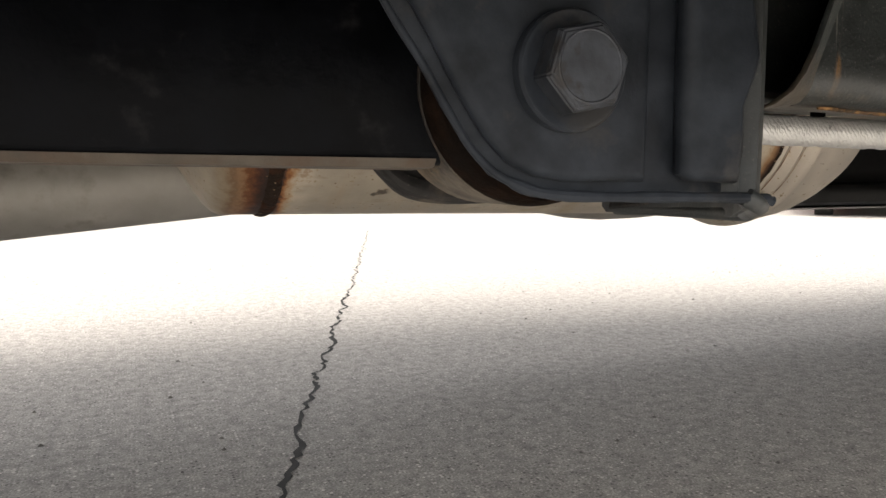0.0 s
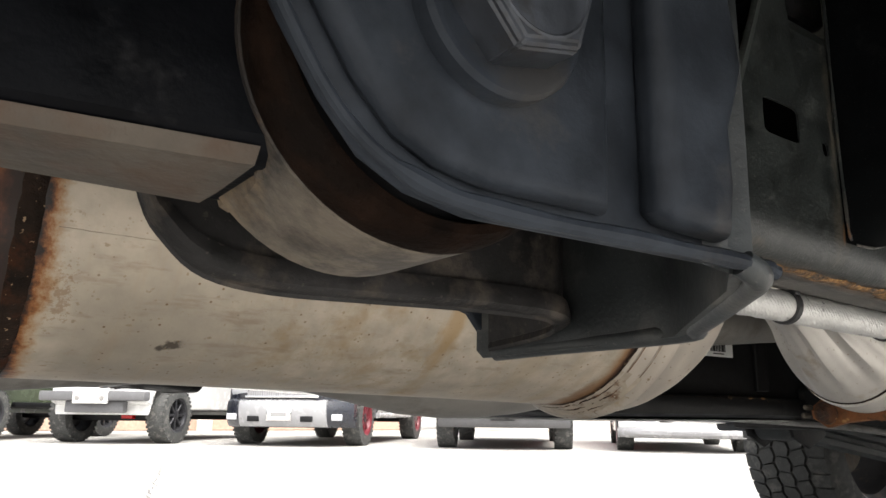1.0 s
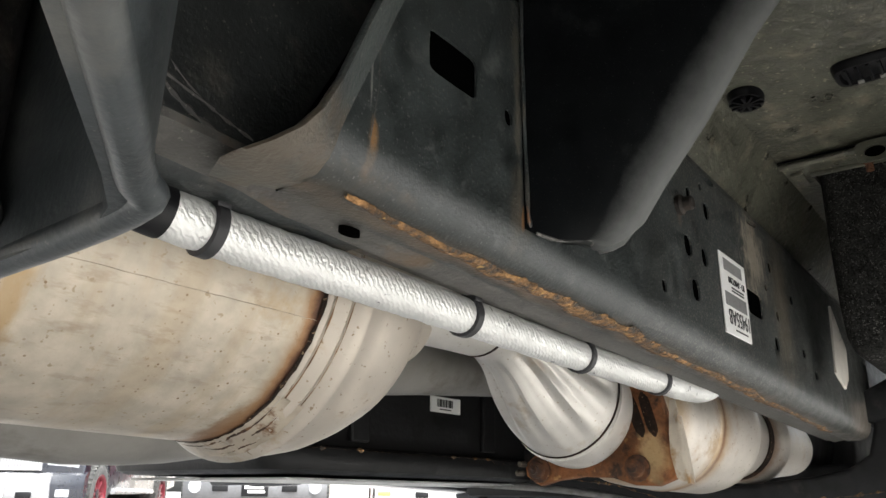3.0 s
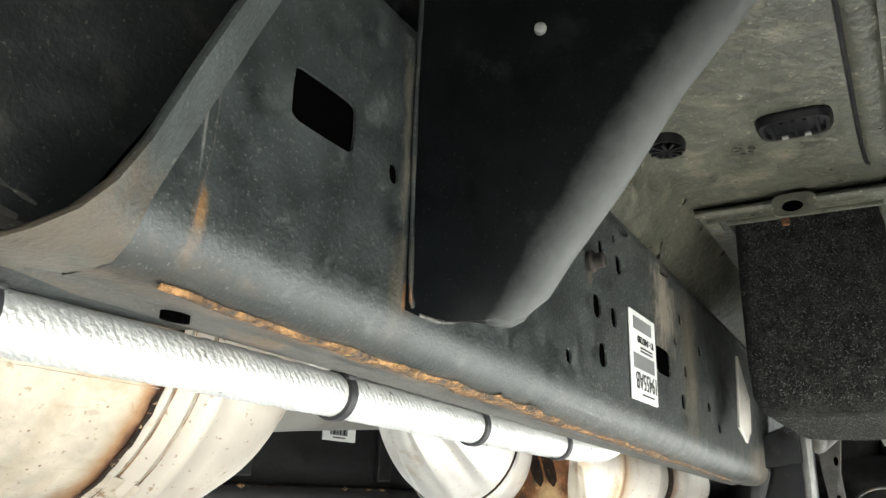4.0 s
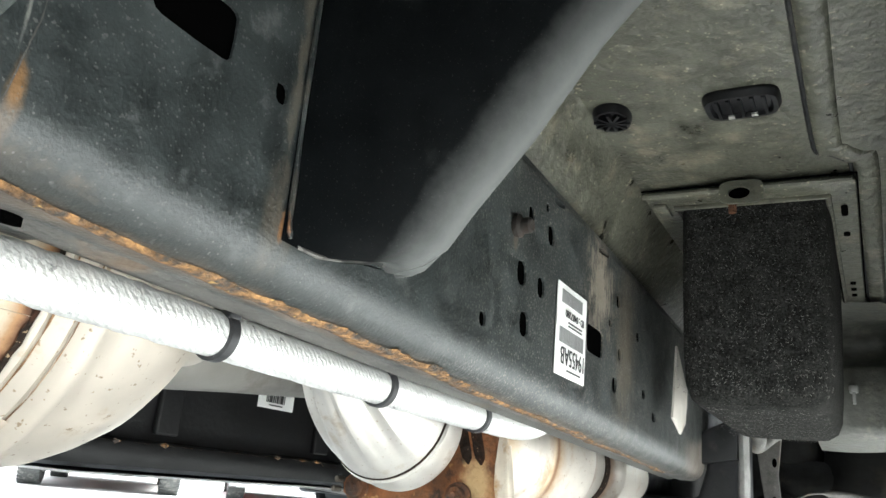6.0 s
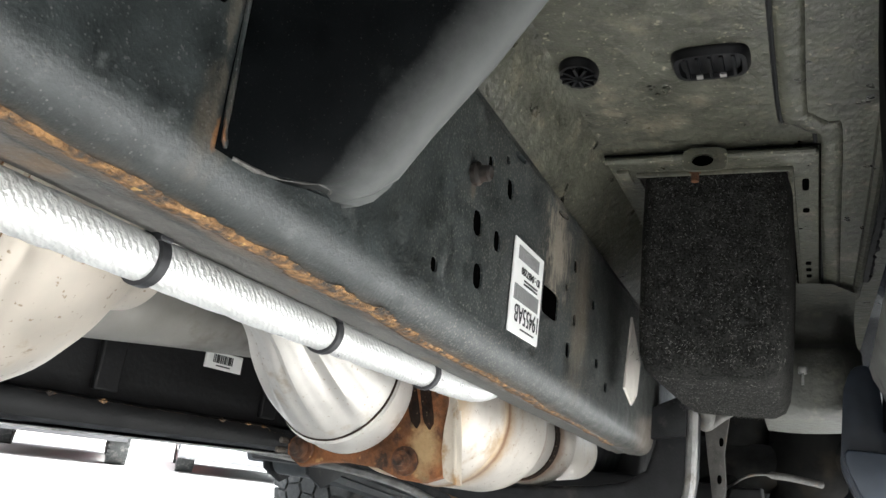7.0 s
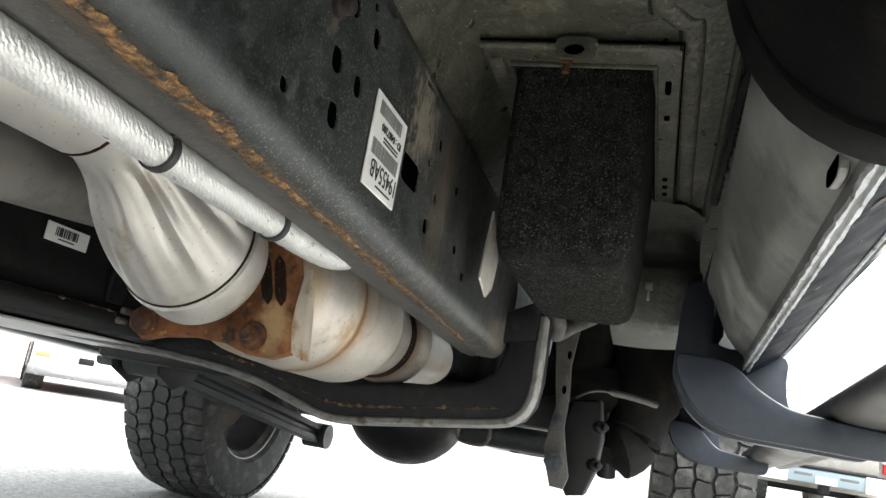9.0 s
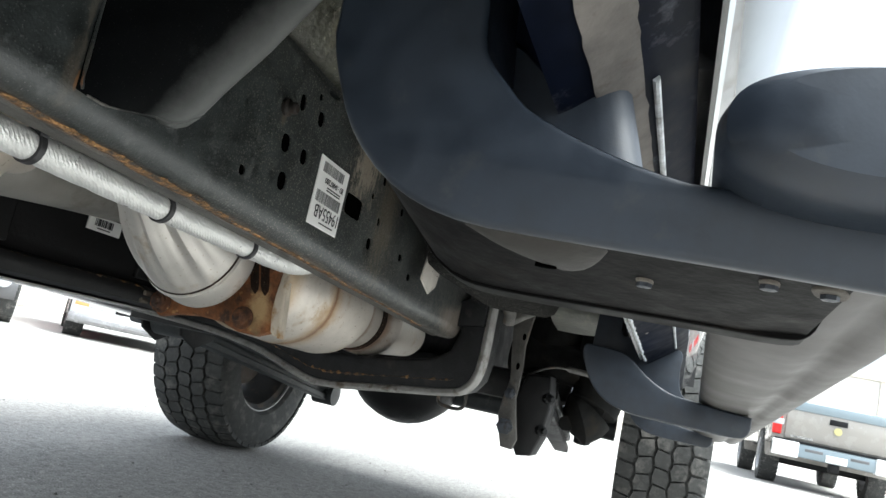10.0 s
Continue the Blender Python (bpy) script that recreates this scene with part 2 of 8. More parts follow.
def burnt_shell(name):
    """Stainless muffler skin: faint smears, pits, and heat stain spreading from the weld at either end."""
    m = material(name, (0.475, 0.422, 0.345), 0.46, 0.45, vary=0.2, scale=60, bump=0.12, bump_scale=70, stain=(0.36, 0.27, 0.16), stain_amount=0.2, stain_scale=11, dots=(0.33, 0.27, 0.19), dot_scale=210, spec=0.35)
    n, l = m.node_tree.nodes, m.node_tree.links
    p = n["Principled BSDF"]
    old = p.inputs["Base Color"].links[0].from_socket
    co = n.new("ShaderNodeTexCoord")
    sep = n.new("ShaderNodeSeparateXYZ")
    l.new(co.outputs["Object"], sep.inputs[0])

    def noise_of(scale, stretch, detail=6.0):
        mp = n.new("ShaderNodeMapping")
        mp.inputs["Scale"].default_value = stretch
        t = n.new("ShaderNodeTexNoise")
        t.inputs["Scale"].default_value, t.inputs["Detail"].default_value, t.inputs["Roughness"].default_value = scale, detail, 0.65
        l.new(co.outputs["Object"], mp.inputs["Vector"])
        l.new(mp.outputs["Vector"], t.inputs["Vector"])
        return t.outputs["Fac"]

    def calc(op, a, b):
        x = n.new("ShaderNodeMath")
        x.operation = op
        for i, v in enumerate((a, b)):
            if isinstance(v, (int, float)):
                x.inputs[i].default_value = v
            else:
                l.new(v, x.inputs[i])
        return x.outputs[0]

    def over(colour, centre, stops, wobble, scale):
        d = calc("ABSOLUTE", calc("SUBTRACT", sep.outputs["X"], centre), 0)
        d = calc("ADD", d, calc("MULTIPLY", calc("SUBTRACT", noise_of(scale, (1, 1, 1)), 0.5), wobble))
        r = n.new("ShaderNodeValToRGB")
        r.color_ramp.elements[0].position, r.color_ramp.elements[0].color = 0.0, (*stops[0][1], 1)
        r.color_ramp.elements[1].position, r.color_ramp.elements[1].color = 1.0, (*stops[-1][1], 1)
        for pos, c in stops[1:-1]:
            e = r.color_ramp.elements.new(pos)
            e.color = (*c, 1)
        k = calc("MULTIPLY", d, 1 / stops[-1][0])
        l.new(k, r.inputs["Fac"])
        f = n.new("ShaderNodeMapRange")
        f.inputs["From Min"].default_value, f.inputs["From Max"].default_value = 0.45, 1.0
        f.inputs["To Min"].default_value, f.inputs["To Max"].default_value = 1.0, 0.0
        l.new(k, f.inputs["Value"])
        x = n.new("ShaderNodeMix")
        x.data_type = "RGBA"
        l.new(f.outputs["Result"], x.inputs[0])
        l.new(colour, x.inputs[6])
        l.new(r.outputs["Color"], x.inputs[7])
        return x.outputs[2]

    # smears run round the shell, scratches along it
    smear = n.new("ShaderNodeMapRange")
    smear.inputs["From Min"].default_value, smear.inputs["From Max"].default_value = 0.52, 0.72
    smear.inputs["To Max"].default_value = 0.5
    l.new(noise_of(26, (1.8, 0.22, 0.22)), smear.inputs["Value"])
    x = n.new("ShaderNodeMix")
    x.data_type = "RGBA"
    l.new(smear.outputs["Result"], x.inputs[0])
    l.new(old, x.inputs[6])
    x.inputs[7].default_value = (0.40, 0.30, 0.19, 1)
    scuff = n.new("ShaderNodeMapRange")
    scuff.inputs["From Min"].default_value, scuff.inputs["From Max"].default_value = 0.56, 0.70
    scuff.inputs["To Max"].default_value = 0.55
    l.new(noise_of(95, (0.28, 1.0, 1.0)), scuff.inputs["Value"])
    x2 = n.new("ShaderNodeMix")
    x2.data_type = "RGBA"
    l.new(scuff.outputs["Result"], x2.inputs[0])
    l.new(x.outputs[2], x2.inputs[6])
    x2.inputs[7].default_value = (0.27, 0.205, 0.14, 1)
    col = x2.outputs[2]
    pits = n.new("ShaderNodeMapRange")
    pits.inputs["From Min"].default_value, pits.inputs["From Max"].default_value = 0.775, 0.80
    l.new(noise_of(75, (1, 0.8, 0.8), 3.0), pits.inputs["Value"])
    y = n.new("ShaderNodeMix")
    y.data_type = "RGBA"
    l.new(pits.outputs["Result"], y.inputs[0])
    l.new(col, y.inputs[6])
    y.inputs[7].default_value = (0.13, 0.09, 0.06, 1)
    # rear weld: black bead, narrow orange fringe ahead of it, broader red-brown flaking behind it, deepened for the
    # shade there
    side = calc("SUBTRACT", sep.outputs["X"], 0.151)
    side = calc("ADD", side, calc("MULTIPLY", calc("SUBTRACT", noise_of(30, (1.2, 0.7, 0.7)), 0.5), 0.020))
    side = calc("ADD", side, calc("MULTIPLY", calc("SUBTRACT", noise_of(190, (1, 0.8, 0.8)), 0.5), 0.016))
    r = n.new("ShaderNodeValToRGB")
    stops = [(-50, 0.30, 0.24, 0.165, 0.35), (-38, 0.25, 0.17, 0.095, 0.6), (-30, 0.185, 0.10, 0.05, 0.9), (-25, 0.27, 0.15, 0.075, 0.9), (-20, 0.155, 0.062, 0.025, 1), (-14, 0.060, 0.022, 0.012, 1),
             (-9, 0.022, 0.012, 0.009, 1), (6, 0.015, 0.010, 0.009, 1), (8.5, 0.10, 0.036, 0.013, 1), (11, 0.25, 0.105, 0.036, 1), (14, 0.34, 0.21, 0.11, 0.85), (24, 0.42, 0.34, 0.24, 0)]
    r.color_ramp.elements[1].position = 70 / 80
    for mm, *c in stops[1:-1]:
        r.color_ramp.elements.new((mm + 50) / 80)
    for e, (mm, *c) in zip(r.color_ramp.elements, stops):
        e.color = c
    l.new(calc("MULTIPLY", calc("ADD", side, 0.05), 1 / 0.08), r.inputs["Fac"])
    z = n.new("ShaderNodeMix")
    z.data_type = "RGBA"
    l.new(r.outputs["Alpha"], z.inputs[0])
    l.new(y.outputs[2], z.inputs[6])
    l.new(r.outputs["Color"], z.inputs[7])
    col = z.outputs[2]
    col = over(col, 0.634, [(0.0, (0.03, 0.02, 0.016)), (0.2, (0.10, 0.045, 0.022)), (0.4, (0.28, 0.16, 0.08)), (0.024, (0.42, 0.34, 0.24))], 0.022, 28)
    l.new(col, p.inputs["Base Color"])
    # burnt metal is dull
    d = calc("ABSOLUTE", calc("SUBTRACT", sep.outputs["X"], 0.153), 0)
    mr = n.new("ShaderNodeMapRange")
    mr.inputs["From Min"].default_value, mr.inputs["From Max"].default_value = 0.01, 0.035
    mr.inputs["To Min"].default_value, mr.inputs["To Max"].default_value = 0.05, 0.5
    l.new(d, mr.inputs["Value"])
    l.new(mr.outputs["Result"], p.inputs["Metallic"])
    return m


M_shell = burnt_shell("heat_stained_muffler_skin")


def add_patch(m, centre, size, colour, scale=40.0, stretch=(1, 1, 1), soft=0.5, strength=1.0, turn=0.0, ragged=2.4):
    """A patch of colour, such as a stain, with a ragged outline round a place on the surface."""
    n, l = m.node_tree.nodes, m.node_tree.links
    p = n["Principled BSDF"]
    old = p.inputs["Base Color"].links[0].from_socket
    co = n.new("ShaderNodeTexCoord")
    mp = n.new("ShaderNodeMapping")
    mp.vector_type = "TEXTURE"
    mp.inputs["Location"].default_value, mp.inputs["Scale"].default_value = centre, size
    mp.inputs["Rotation"].default_value = (radians(turn), 0, 0)
    l.new(co.outputs["Object"], mp.inputs["Vector"])
    ln = n.new("ShaderNodeVectorMath")
    ln.operation = "LENGTH"
    l.new(mp.outputs["Vector"], ln.inputs[0])
    m2 = n.new("ShaderNodeMapping")
    m2.inputs["Scale"].default_value = stretch
    l.new(co.outputs["Object"], m2.inputs["Vector"])
    t = n.new("ShaderNodeTexNoise")
    t.inputs["Scale"].default_value, t.inputs["Detail"].default_value, t.inputs["Roughness"].default_value = scale, 7.0, 0.7
    l.new(m2.outputs["Vector"], t.inputs["Vector"])
    s = n.new("ShaderNodeMath")
    s.operation = "MULTIPLY_ADD"
    l.new(t.outputs["Fac"], s.inputs[0])
    s.inputs[1].default_value = -ragged
    l.new(ln.outputs["Value"], s.inputs[2])
    r = n.new("ShaderNodeMapRange")
    r.inputs["From Min"].default_value, r.inputs["From Max"].default_value = 0.45 - 0.5 * ragged, 0.45 - 0.5 * ragged + soft
    r.inputs["To Min"].default_value, r.inputs["To Max"].default_value = strength, 0.0
    l.new(s.outputs[0], r.inputs["Value"])
    x = n.new("ShaderNodeMix")
    x.data_type = "RGBA"
    l.new(r.outputs["Result"], x.inputs[0])
    l.new(old, x.inputs[6])
    x.inputs[7].default_value = (*colour, 1)
    l.new(x.outputs[2], p.inputs["Base Color"])


def add_grit(m, scale, colour, reach=0.17, share=0.5, start=None):
    """Scattered pale grit: a dot in some of the cells of a fine cell pattern; thickening forward of x = start."""
    n, l = m.node_tree.nodes, m.node_tree.links
    p = n["Principled BSDF"]
    old = p.inputs["Base Color"].links[0].from_socket
    co = n.new("ShaderNodeTexCoord")
    v = n.new("ShaderNodeTexVoronoi")
    v.inputs["Scale"].default_value = scale
    l.new(co.outputs["Object"], v.inputs["Vector"])
    r = n.new("ShaderNodeMapRange")
    r.inputs["From Min"].default_value, r.inputs["From Max"].default_value = reach * 0.6, reach
    r.inputs["To Min"].default_value, r.inputs["To Max"].default_value = 1.0, 0.0
    l.new(v.outputs["Distance"], r.inputs["Value"])
    sp = n.new("ShaderNodeSeparateColor")
    l.new(v.outputs["Color"], sp.inputs[0])
    k = n.new("ShaderNodeMapRange")
    k.inputs["From Min"].default_value, k.inputs["From Max"].default_value = 1 - share, 1.0
    l.new(sp.outputs[0], k.inputs["Value"])
    f = n.new("ShaderNodeMath")
    f.operation = "MULTIPLY"
    l.new(r.outputs["Result"], f.inputs[0])
    l.new(k.outputs["Result"], f.inputs[1])
    if start is not None:
        sx = n.new("ShaderNodeSeparateXYZ")
        l.new(co.outputs["Object"], sx.inputs[0])
        w = n.new("ShaderNodeMapRange")
        w.inputs["From Min"].default_value, w.inputs["From Max"].default_value = start - 0.06, start + 0.12
        l.new(sx.outputs["X"], w.inputs["Value"])
        g = n.new("ShaderNodeMath")
        g.operation = "MULTIPLY"
        l.new(f.outputs[0], g.inputs[0])
        l.new(w.outputs["Result"], g.inputs[1])
        f = g
    x = n.new("ShaderNodeMix")
    x.data_type = "RGBA"
    l.new(f.outputs[0], x.inputs[0])
    l.new(old, x.inputs[6])
    x.inputs[7].default_value = (*colour, 1)
    l.new(x.outputs[2], p.inputs["Base Color"])


def add_band(m, along, centre, half, colour, strength, scale=60.0):
    """A stripe of colour: where a mix of the object's coordinates lies near one value, broken up by noise."""
    n, l = m.node_tree.nodes, m.node_tree.links
    p = n["Principled BSDF"]
    old = p.inputs["Base Color"].links[0].from_socket
    co = n.new("ShaderNodeTexCoord")
    d = n.new("ShaderNodeVectorMath")
    d.operation = "DOT_PRODUCT"
    l.new(co.outputs["Object"], d.inputs[0])
    d.inputs[1].default_value = along
    t = n.new("ShaderNodeTexNoise")
    t.inputs["Scale"].default_value, t.inputs["Detail"].default_value, t.inputs["Roughness"].default_value = scale, 6.0, 0.7
    l.new(co.outputs["Object"], t.inputs["Vector"])
    a = n.new("ShaderNodeMath")
    a.operation = "MULTIPLY_ADD"
    l.new(t.outputs["Fac"], a.inputs[0])
    a.inputs[1].default_value = half * 1.6
    l.new(d.outputs["Value"], a.inputs[2])
    b = n.new("ShaderNodeMath")
    b.operation = "SUBTRACT"
    l.new(a.outputs[0], b.inputs[0])
    b.inputs[1].default_value = centre + half * 0.8
    c = n.new("ShaderNodeMath")
    c.operation = "ABSOLUTE"
    l.new(b.outputs[0], c.inputs[0])
    r = n.new("ShaderNodeMapRange")
    r.interpolation_type = "SMOOTHSTEP"
    r.inputs["From Max"].default_value = half * 1.5
    r.inputs["To Min"].default_value, r.inputs["To Max"].default_value = strength, 0.0
    l.new(c.outputs[0], r.inputs["Value"])
    x = n.new("ShaderNodeMix")
    x.data_type = "RGBA"
    l.new(r.outputs["Result"], x.inputs[0])
    l.new(old, x.inputs[6])
    x.inputs[7].default_value = (*colour, 1)
    l.new(x.outputs[2], p.inputs["Base Color"])


add_band(M_can, (1, 0.06, 0), 1.300, 0.022, (0.40, 0.29, 0.17), 0.8, 30)
add_band(M_can, (1, 0.06, 0), 1.414, 0.022, (0.40, 0.28, 0.16), 0.85, 30)
add_band(M_can, (1, 0.06, 0), 1.414, 0.007, (0.20, 0.095, 0.04), 0.9, 60)
add_band(M_can, (1, 0.06, 0), 1.585, 0.014, (0.24, 0.14, 0.07), 0.85, 40)
add_band(M_can, (1, 0.06, 0), 1.660, 0.016, (0.20, 0.11, 0.06), 0.8, 40)
# halo of pale rust round the flange's lower bolt
add_patch(M_flange_rust, (1.228, 0.598, 0.506), (0.05, 0.022, 0.034), (0.40, 0.28, 0.14), 60, (1, 1, 1), 0.7, 0.9, 0.0, 1.6)
add_patch(M_flange_rust, (1.228, 0.618, 0.489), (0.05, 0.019, 0.019), (0.20, 0.062, 0.02), 60, (1, 1, 1), 0.5, 1.0, 0.0, 0.8)
# creeping rust specks ahead of the weld
add_patch(M_shell, (0.173, 0.61, 0.54), (0.005, 0.02, 0.014), (0.24, 0.14, 0.065), 340, (1, 1, 1), 0.5, 0.55, 0.0, 9.0)
add_patch(M_shell, (0.622, 0.670, 0.500), (0.013, 0.045, 0.022), (0.22, 0.115, 0.05), 90, (1, 0.6, 0.6), 0.8, 0.75, 0.0, 2.6)
# drips and dark grime on the muffler
for drip_x, drip_y, drip_w in ((0.53, 0.62, 0.011), (0.44, 0.70, 0.006), (0.58, 0.74, 0.008)):
    add_patch(M_shell, (drip_x, drip_y, 0.53), (drip_w, 0.16, 0.14), (0.34, 0.24, 0.12), 38, (1.5, 0.6, 0.6), 0.9, 0.25, 0.0, 3.2)
for px, deg, size in ((0.243, -122.8, 0.007), (0.36, -144.0, 0.003), (0.262, -164.1, 0.004), (0.321, -163.2, 0.002), (0.236, -121.0, 0.004)):
    py, pz = 0.712 + 0.1355 * math.cos(radians(deg)), 0.6345 + 0.1355 * math.sin(radians(deg))
    add_patch(M_shell, (px, py, pz), (size, size * 0.7, size * 1.3), (0.045, 0.034, 0.024), 220, (1, 1, 1), 0.5, 0.85, 0.0, 2.0)
add_patch(M_shell, (0.435, 0.60, 0.545), (0.009, 0.06, 0.05), (0.38, 0.24, 0.09), 60, (1.4, 0.5, 0.5), 0.8, 0.6, 0.0, 2.6)
add_grit(M_shell, 200, (0.19, 0.125, 0.07), 0.20, 0.3)
# rolled edge of the cab mount painted paler for the light it catches
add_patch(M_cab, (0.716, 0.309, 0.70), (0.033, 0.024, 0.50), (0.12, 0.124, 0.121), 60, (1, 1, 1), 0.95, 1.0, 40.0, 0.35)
# the right rail: grit-specked coating, scuffed dust beside the label, brown bleed along the seam
M_rail = material("rail_coating", (0.027, 0.0325, 0.0325), 0.42, vary=0.55, scale=48, bump=0.2, bump_scale=420, stain=(0.08, 0.085, 0.083), stain_amount=0.2, stain_scale=34, dots=(0.075, 0.076, 0.072), dot_scale=420)
# rail coat made paler for the light that the flare's slant catches
M_gusset = material("pale_folded_edge", (0.062, 0.071, 0.068), 0.45, vary=0.3, scale=40, bump=0.25, bump_scale=360, stain=(0.036, 0.040, 0.040), stain_amount=0.35, stain_scale=24, dots=(0.15, 0.145, 0.13), dot_scale=420)
add_patch(M_gusset, (0.44, 0.41, 0.582), (0.06, 0.06, 0.028), (0.10, 0.075, 0.05), 60, (1, 1, 1), 0.9, 0.7, 0.0, 3.0)
add_patch(M_rail, (1.085, 0.411, 0.70), (0.042, 1.0, 0.05), (0.26, 0.225, 0.18), 120, (1.5, 1, 0.6), 0.6, 0.85, 0.0, 4.5)
add_patch(M_rail, (1.18, 0.411, 0.66), (0.035, 1.0, 0.09), (0.15, 0.12, 0.08), 110, (1.6, 1, 0.5), 0.7, 0.45, 0.0, 5.0)
add_patch(M_rail, (0.874, 0.411, 0.680), (0.006, 1.0, 0.012), (0.13, 0.10, 0.075), 90, (1, 1, 0.6), 0.6, 0.7, 0.0, 2.0)
add_patch(M_rail, (0.9, 0.434, 0.566), (0.7, 0.012, 0.05), (0.20, 0.125, 0.07), 45, (0.4, 1, 1), 0.7, 0.8)
add_patch(M_rail, (0.50, 0.42, 0.583), (0.03, 1.0, 0.010), (0.11, 0.08, 0.05), 90, (1, 1, 1), 0.8, 0.5, 0.0, 3.0)
add_patch(M_rail, (0.4965, 0.411, 0.606), (0.0022, 1.0, 0.010), (0.32, 0.14, 0.03), 150, (1, 1, 0.5), 0.6, 0.6, 0.0, 1.6)
add_patch(M_rail, (0.4965, 0.411, 0.598), (0.0030, 1.0, 0.016), (0.15, 0.09, 0.04), 130, (1, 1, 0.5), 0.8, 0.7, 0.0, 2.6)
add_patch(M_rail, (0.4938, 0.411, 0.642), (0.0009, 1.0, 0.028), (0.17, 0.17, 0.155), 200, (1, 1, 0.4), 0.6, 0.8, 0.0, 1.6)
add_patch(M_rail, (0.622, 0.411, 0.604), (0.0022, 1.0, 0.008), (0.24, 0.10, 0.03), 160, (1, 1, 0.7), 0.6, 0.9, 0.0, 2.6)
add_patch(M_rail, (0.618, 0.411, 0.68), (0.0035, 1.0, 0.075), (0.11, 0.095, 0.072), 150, (1, 1, 0.5), 0.8, 0.45, 0.0, 6.0)
add_patch(M_rail, (0.618, 0.411, 0.60), (0.010, 1.0, 0.028), (0.11, 0.09, 0.065), 80, (1.5, 1, 0.6), 0.8, 0.35, 0.0, 3.5)
# highlight along the lower bend painted in, over a dark mottled stripe
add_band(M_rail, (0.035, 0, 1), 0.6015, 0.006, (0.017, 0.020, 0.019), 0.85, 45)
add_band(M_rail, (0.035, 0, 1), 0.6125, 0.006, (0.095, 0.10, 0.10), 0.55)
add_grit(M_rail, 520, (0.10, 0.10, 0.094), 0.28, 0.4)
add_grit(M_rail, 300, (0.075, 0.077, 0.072), 0.26, 0.3)
add_grit(M_rail, 400, (0.23, 0.215, 0.185), 0.40, 0.95, 0.80)
add_grit(M_pan, 170, (0.30, 0.28, 0.22), 0.2, 0.35)
add_grit(M_asphalt, 170, (0.70, 0.68, 0.64), 0.36, 0.6)
add_grit(M_asphalt, 110, (0.10, 0.096, 0.09), 0.40, 0.5)
add_grit(M_asphalt, 95, (0.78, 0.76, 0.72), 0.34, 0.35)
add_grit(M_felt, 420, (0.12, 0.115, 0.102), 0.25, 0.3)
M_lip_pale = material("pale_mount_edge", (0.06, 0.062, 0.066), 0.45, vary=0.4, scale=60, bump=0.15, bump_scale=200, stain=(0.03, 0.03, 0.032), stain_amount=0.3, stain_scale=40)
M_inner = material("mud_streaked_coating", (0.018, 0.021, 0.021), 0.5, vary=0.45, scale=50, bump=0.25, bump_scale=260, stain=(0.055, 0.052, 0.045), stain_amount=0.3, stain_scale=26, dots=(0.08, 0.075, 0.065), dot_scale=420)
M_rim_light = material("highlighted_rim", (0.13, 0.125, 0.115), 0.5, vary=0.5, scale=90, bump=0.2, stain=(0.05, 0.045, 0.04), stain_amount=0.35, stain_scale=60)
# grimy sleeve darkened for the shade on its upper part, dusty crescent below
M_eye = material("shaded_grimy_sleeve", (0.013, 0.010, 0.008), 0.75, vary=0.5, scale=35, bump=0.4, bump_scale=90, stain=(0.035, 0.019, 0.011), stain_amount=0.3, stain_scale=20)
add_patch(M_eye, (0.215, 0.34, 0.5205), (0.055, 0.09, 0.021), (0.15, 0.125, 0.096), 60, (1, 1, 1), 1.1, 0.9, 0.0, 3.4)
add_patch(M_eye, (0.225, 0.335, 0.5205), (0.030, 0.03, 0.02), (0.035, 0.030, 0.025), 90, (1, 1, 1), 0.7, 0.75, 0.0, 4.5)
add_patch(M_eye, (0.176, 0.35, 0.548), (0.016, 0.05, 0.016), (0.20, 0.14, 0.08), 70, (1, 1, 1), 0.7, 0.7, 0.0, 2.4)
M_bush_rust = material("bushing_rust", (0.014, 0.0078, 0.0052), 0.85, vary=0.7, scale=90, bump=0.5, bump_scale=200, stain=(0.007, 0.005, 0.004), stain_amount=0.5, stain_scale=40, spec=0.05)
add_patch(M_rail, (1.60, 0.411, 0.57), (0.12, 1.0, 0.03), (0.19, 0.165, 0.14), 40, (0.7, 1, 1), 0.6, 0.8)


# ---- mesh tools ----
def part(name, bm, mat, parent=None, label="", smooth=False, angle=35):
    bmesh.ops.recalc_face_normals(bm, faces=bm.faces[:])
    me = bpy.data.meshes.new(name)
    bm.to_mesh(me)
    bm.free()
    for mt in (mat if isinstance(mat, (list, tuple)) else [mat]):
        me.materials.append(mt)
    if smooth:
        me.shade_smooth()
        me.set_sharp_from_angle(angle=radians(angle))
    ob = new(name, me)
    if parent is not None:
        ob.parent = parent
        if parent.parent is None and parent.type == "EMPTY":
            ob.matrix_parent_inverse = parent.matrix_basis.inverted()
    if label:
        tagged(ob, label)
    return ob


def empty(name, x, y, z, label, category, group=""):
    e = new(name)
    e.matrix_basis = pose(x, y, z)
    return tagged(e, label, category, group)


def quad_grid(bm, rows, close_u=False, close_v=False):
    """Faces over a grid of points (rows of equal length)."""
    vs = [[bm.verts.new(p) for p in r] for r in rows]
    nu, nv = len(vs), len(vs[0])
    for i in range(nu if close_u else nu - 1):
        for j in range(nv if close_v else nv - 1):
            a, b = vs[i], vs[(i + 1) % nu]
            bm.faces.new((a[j], a[(j + 1) % nv], b[(j + 1) % nv], b[j]))
    return vs


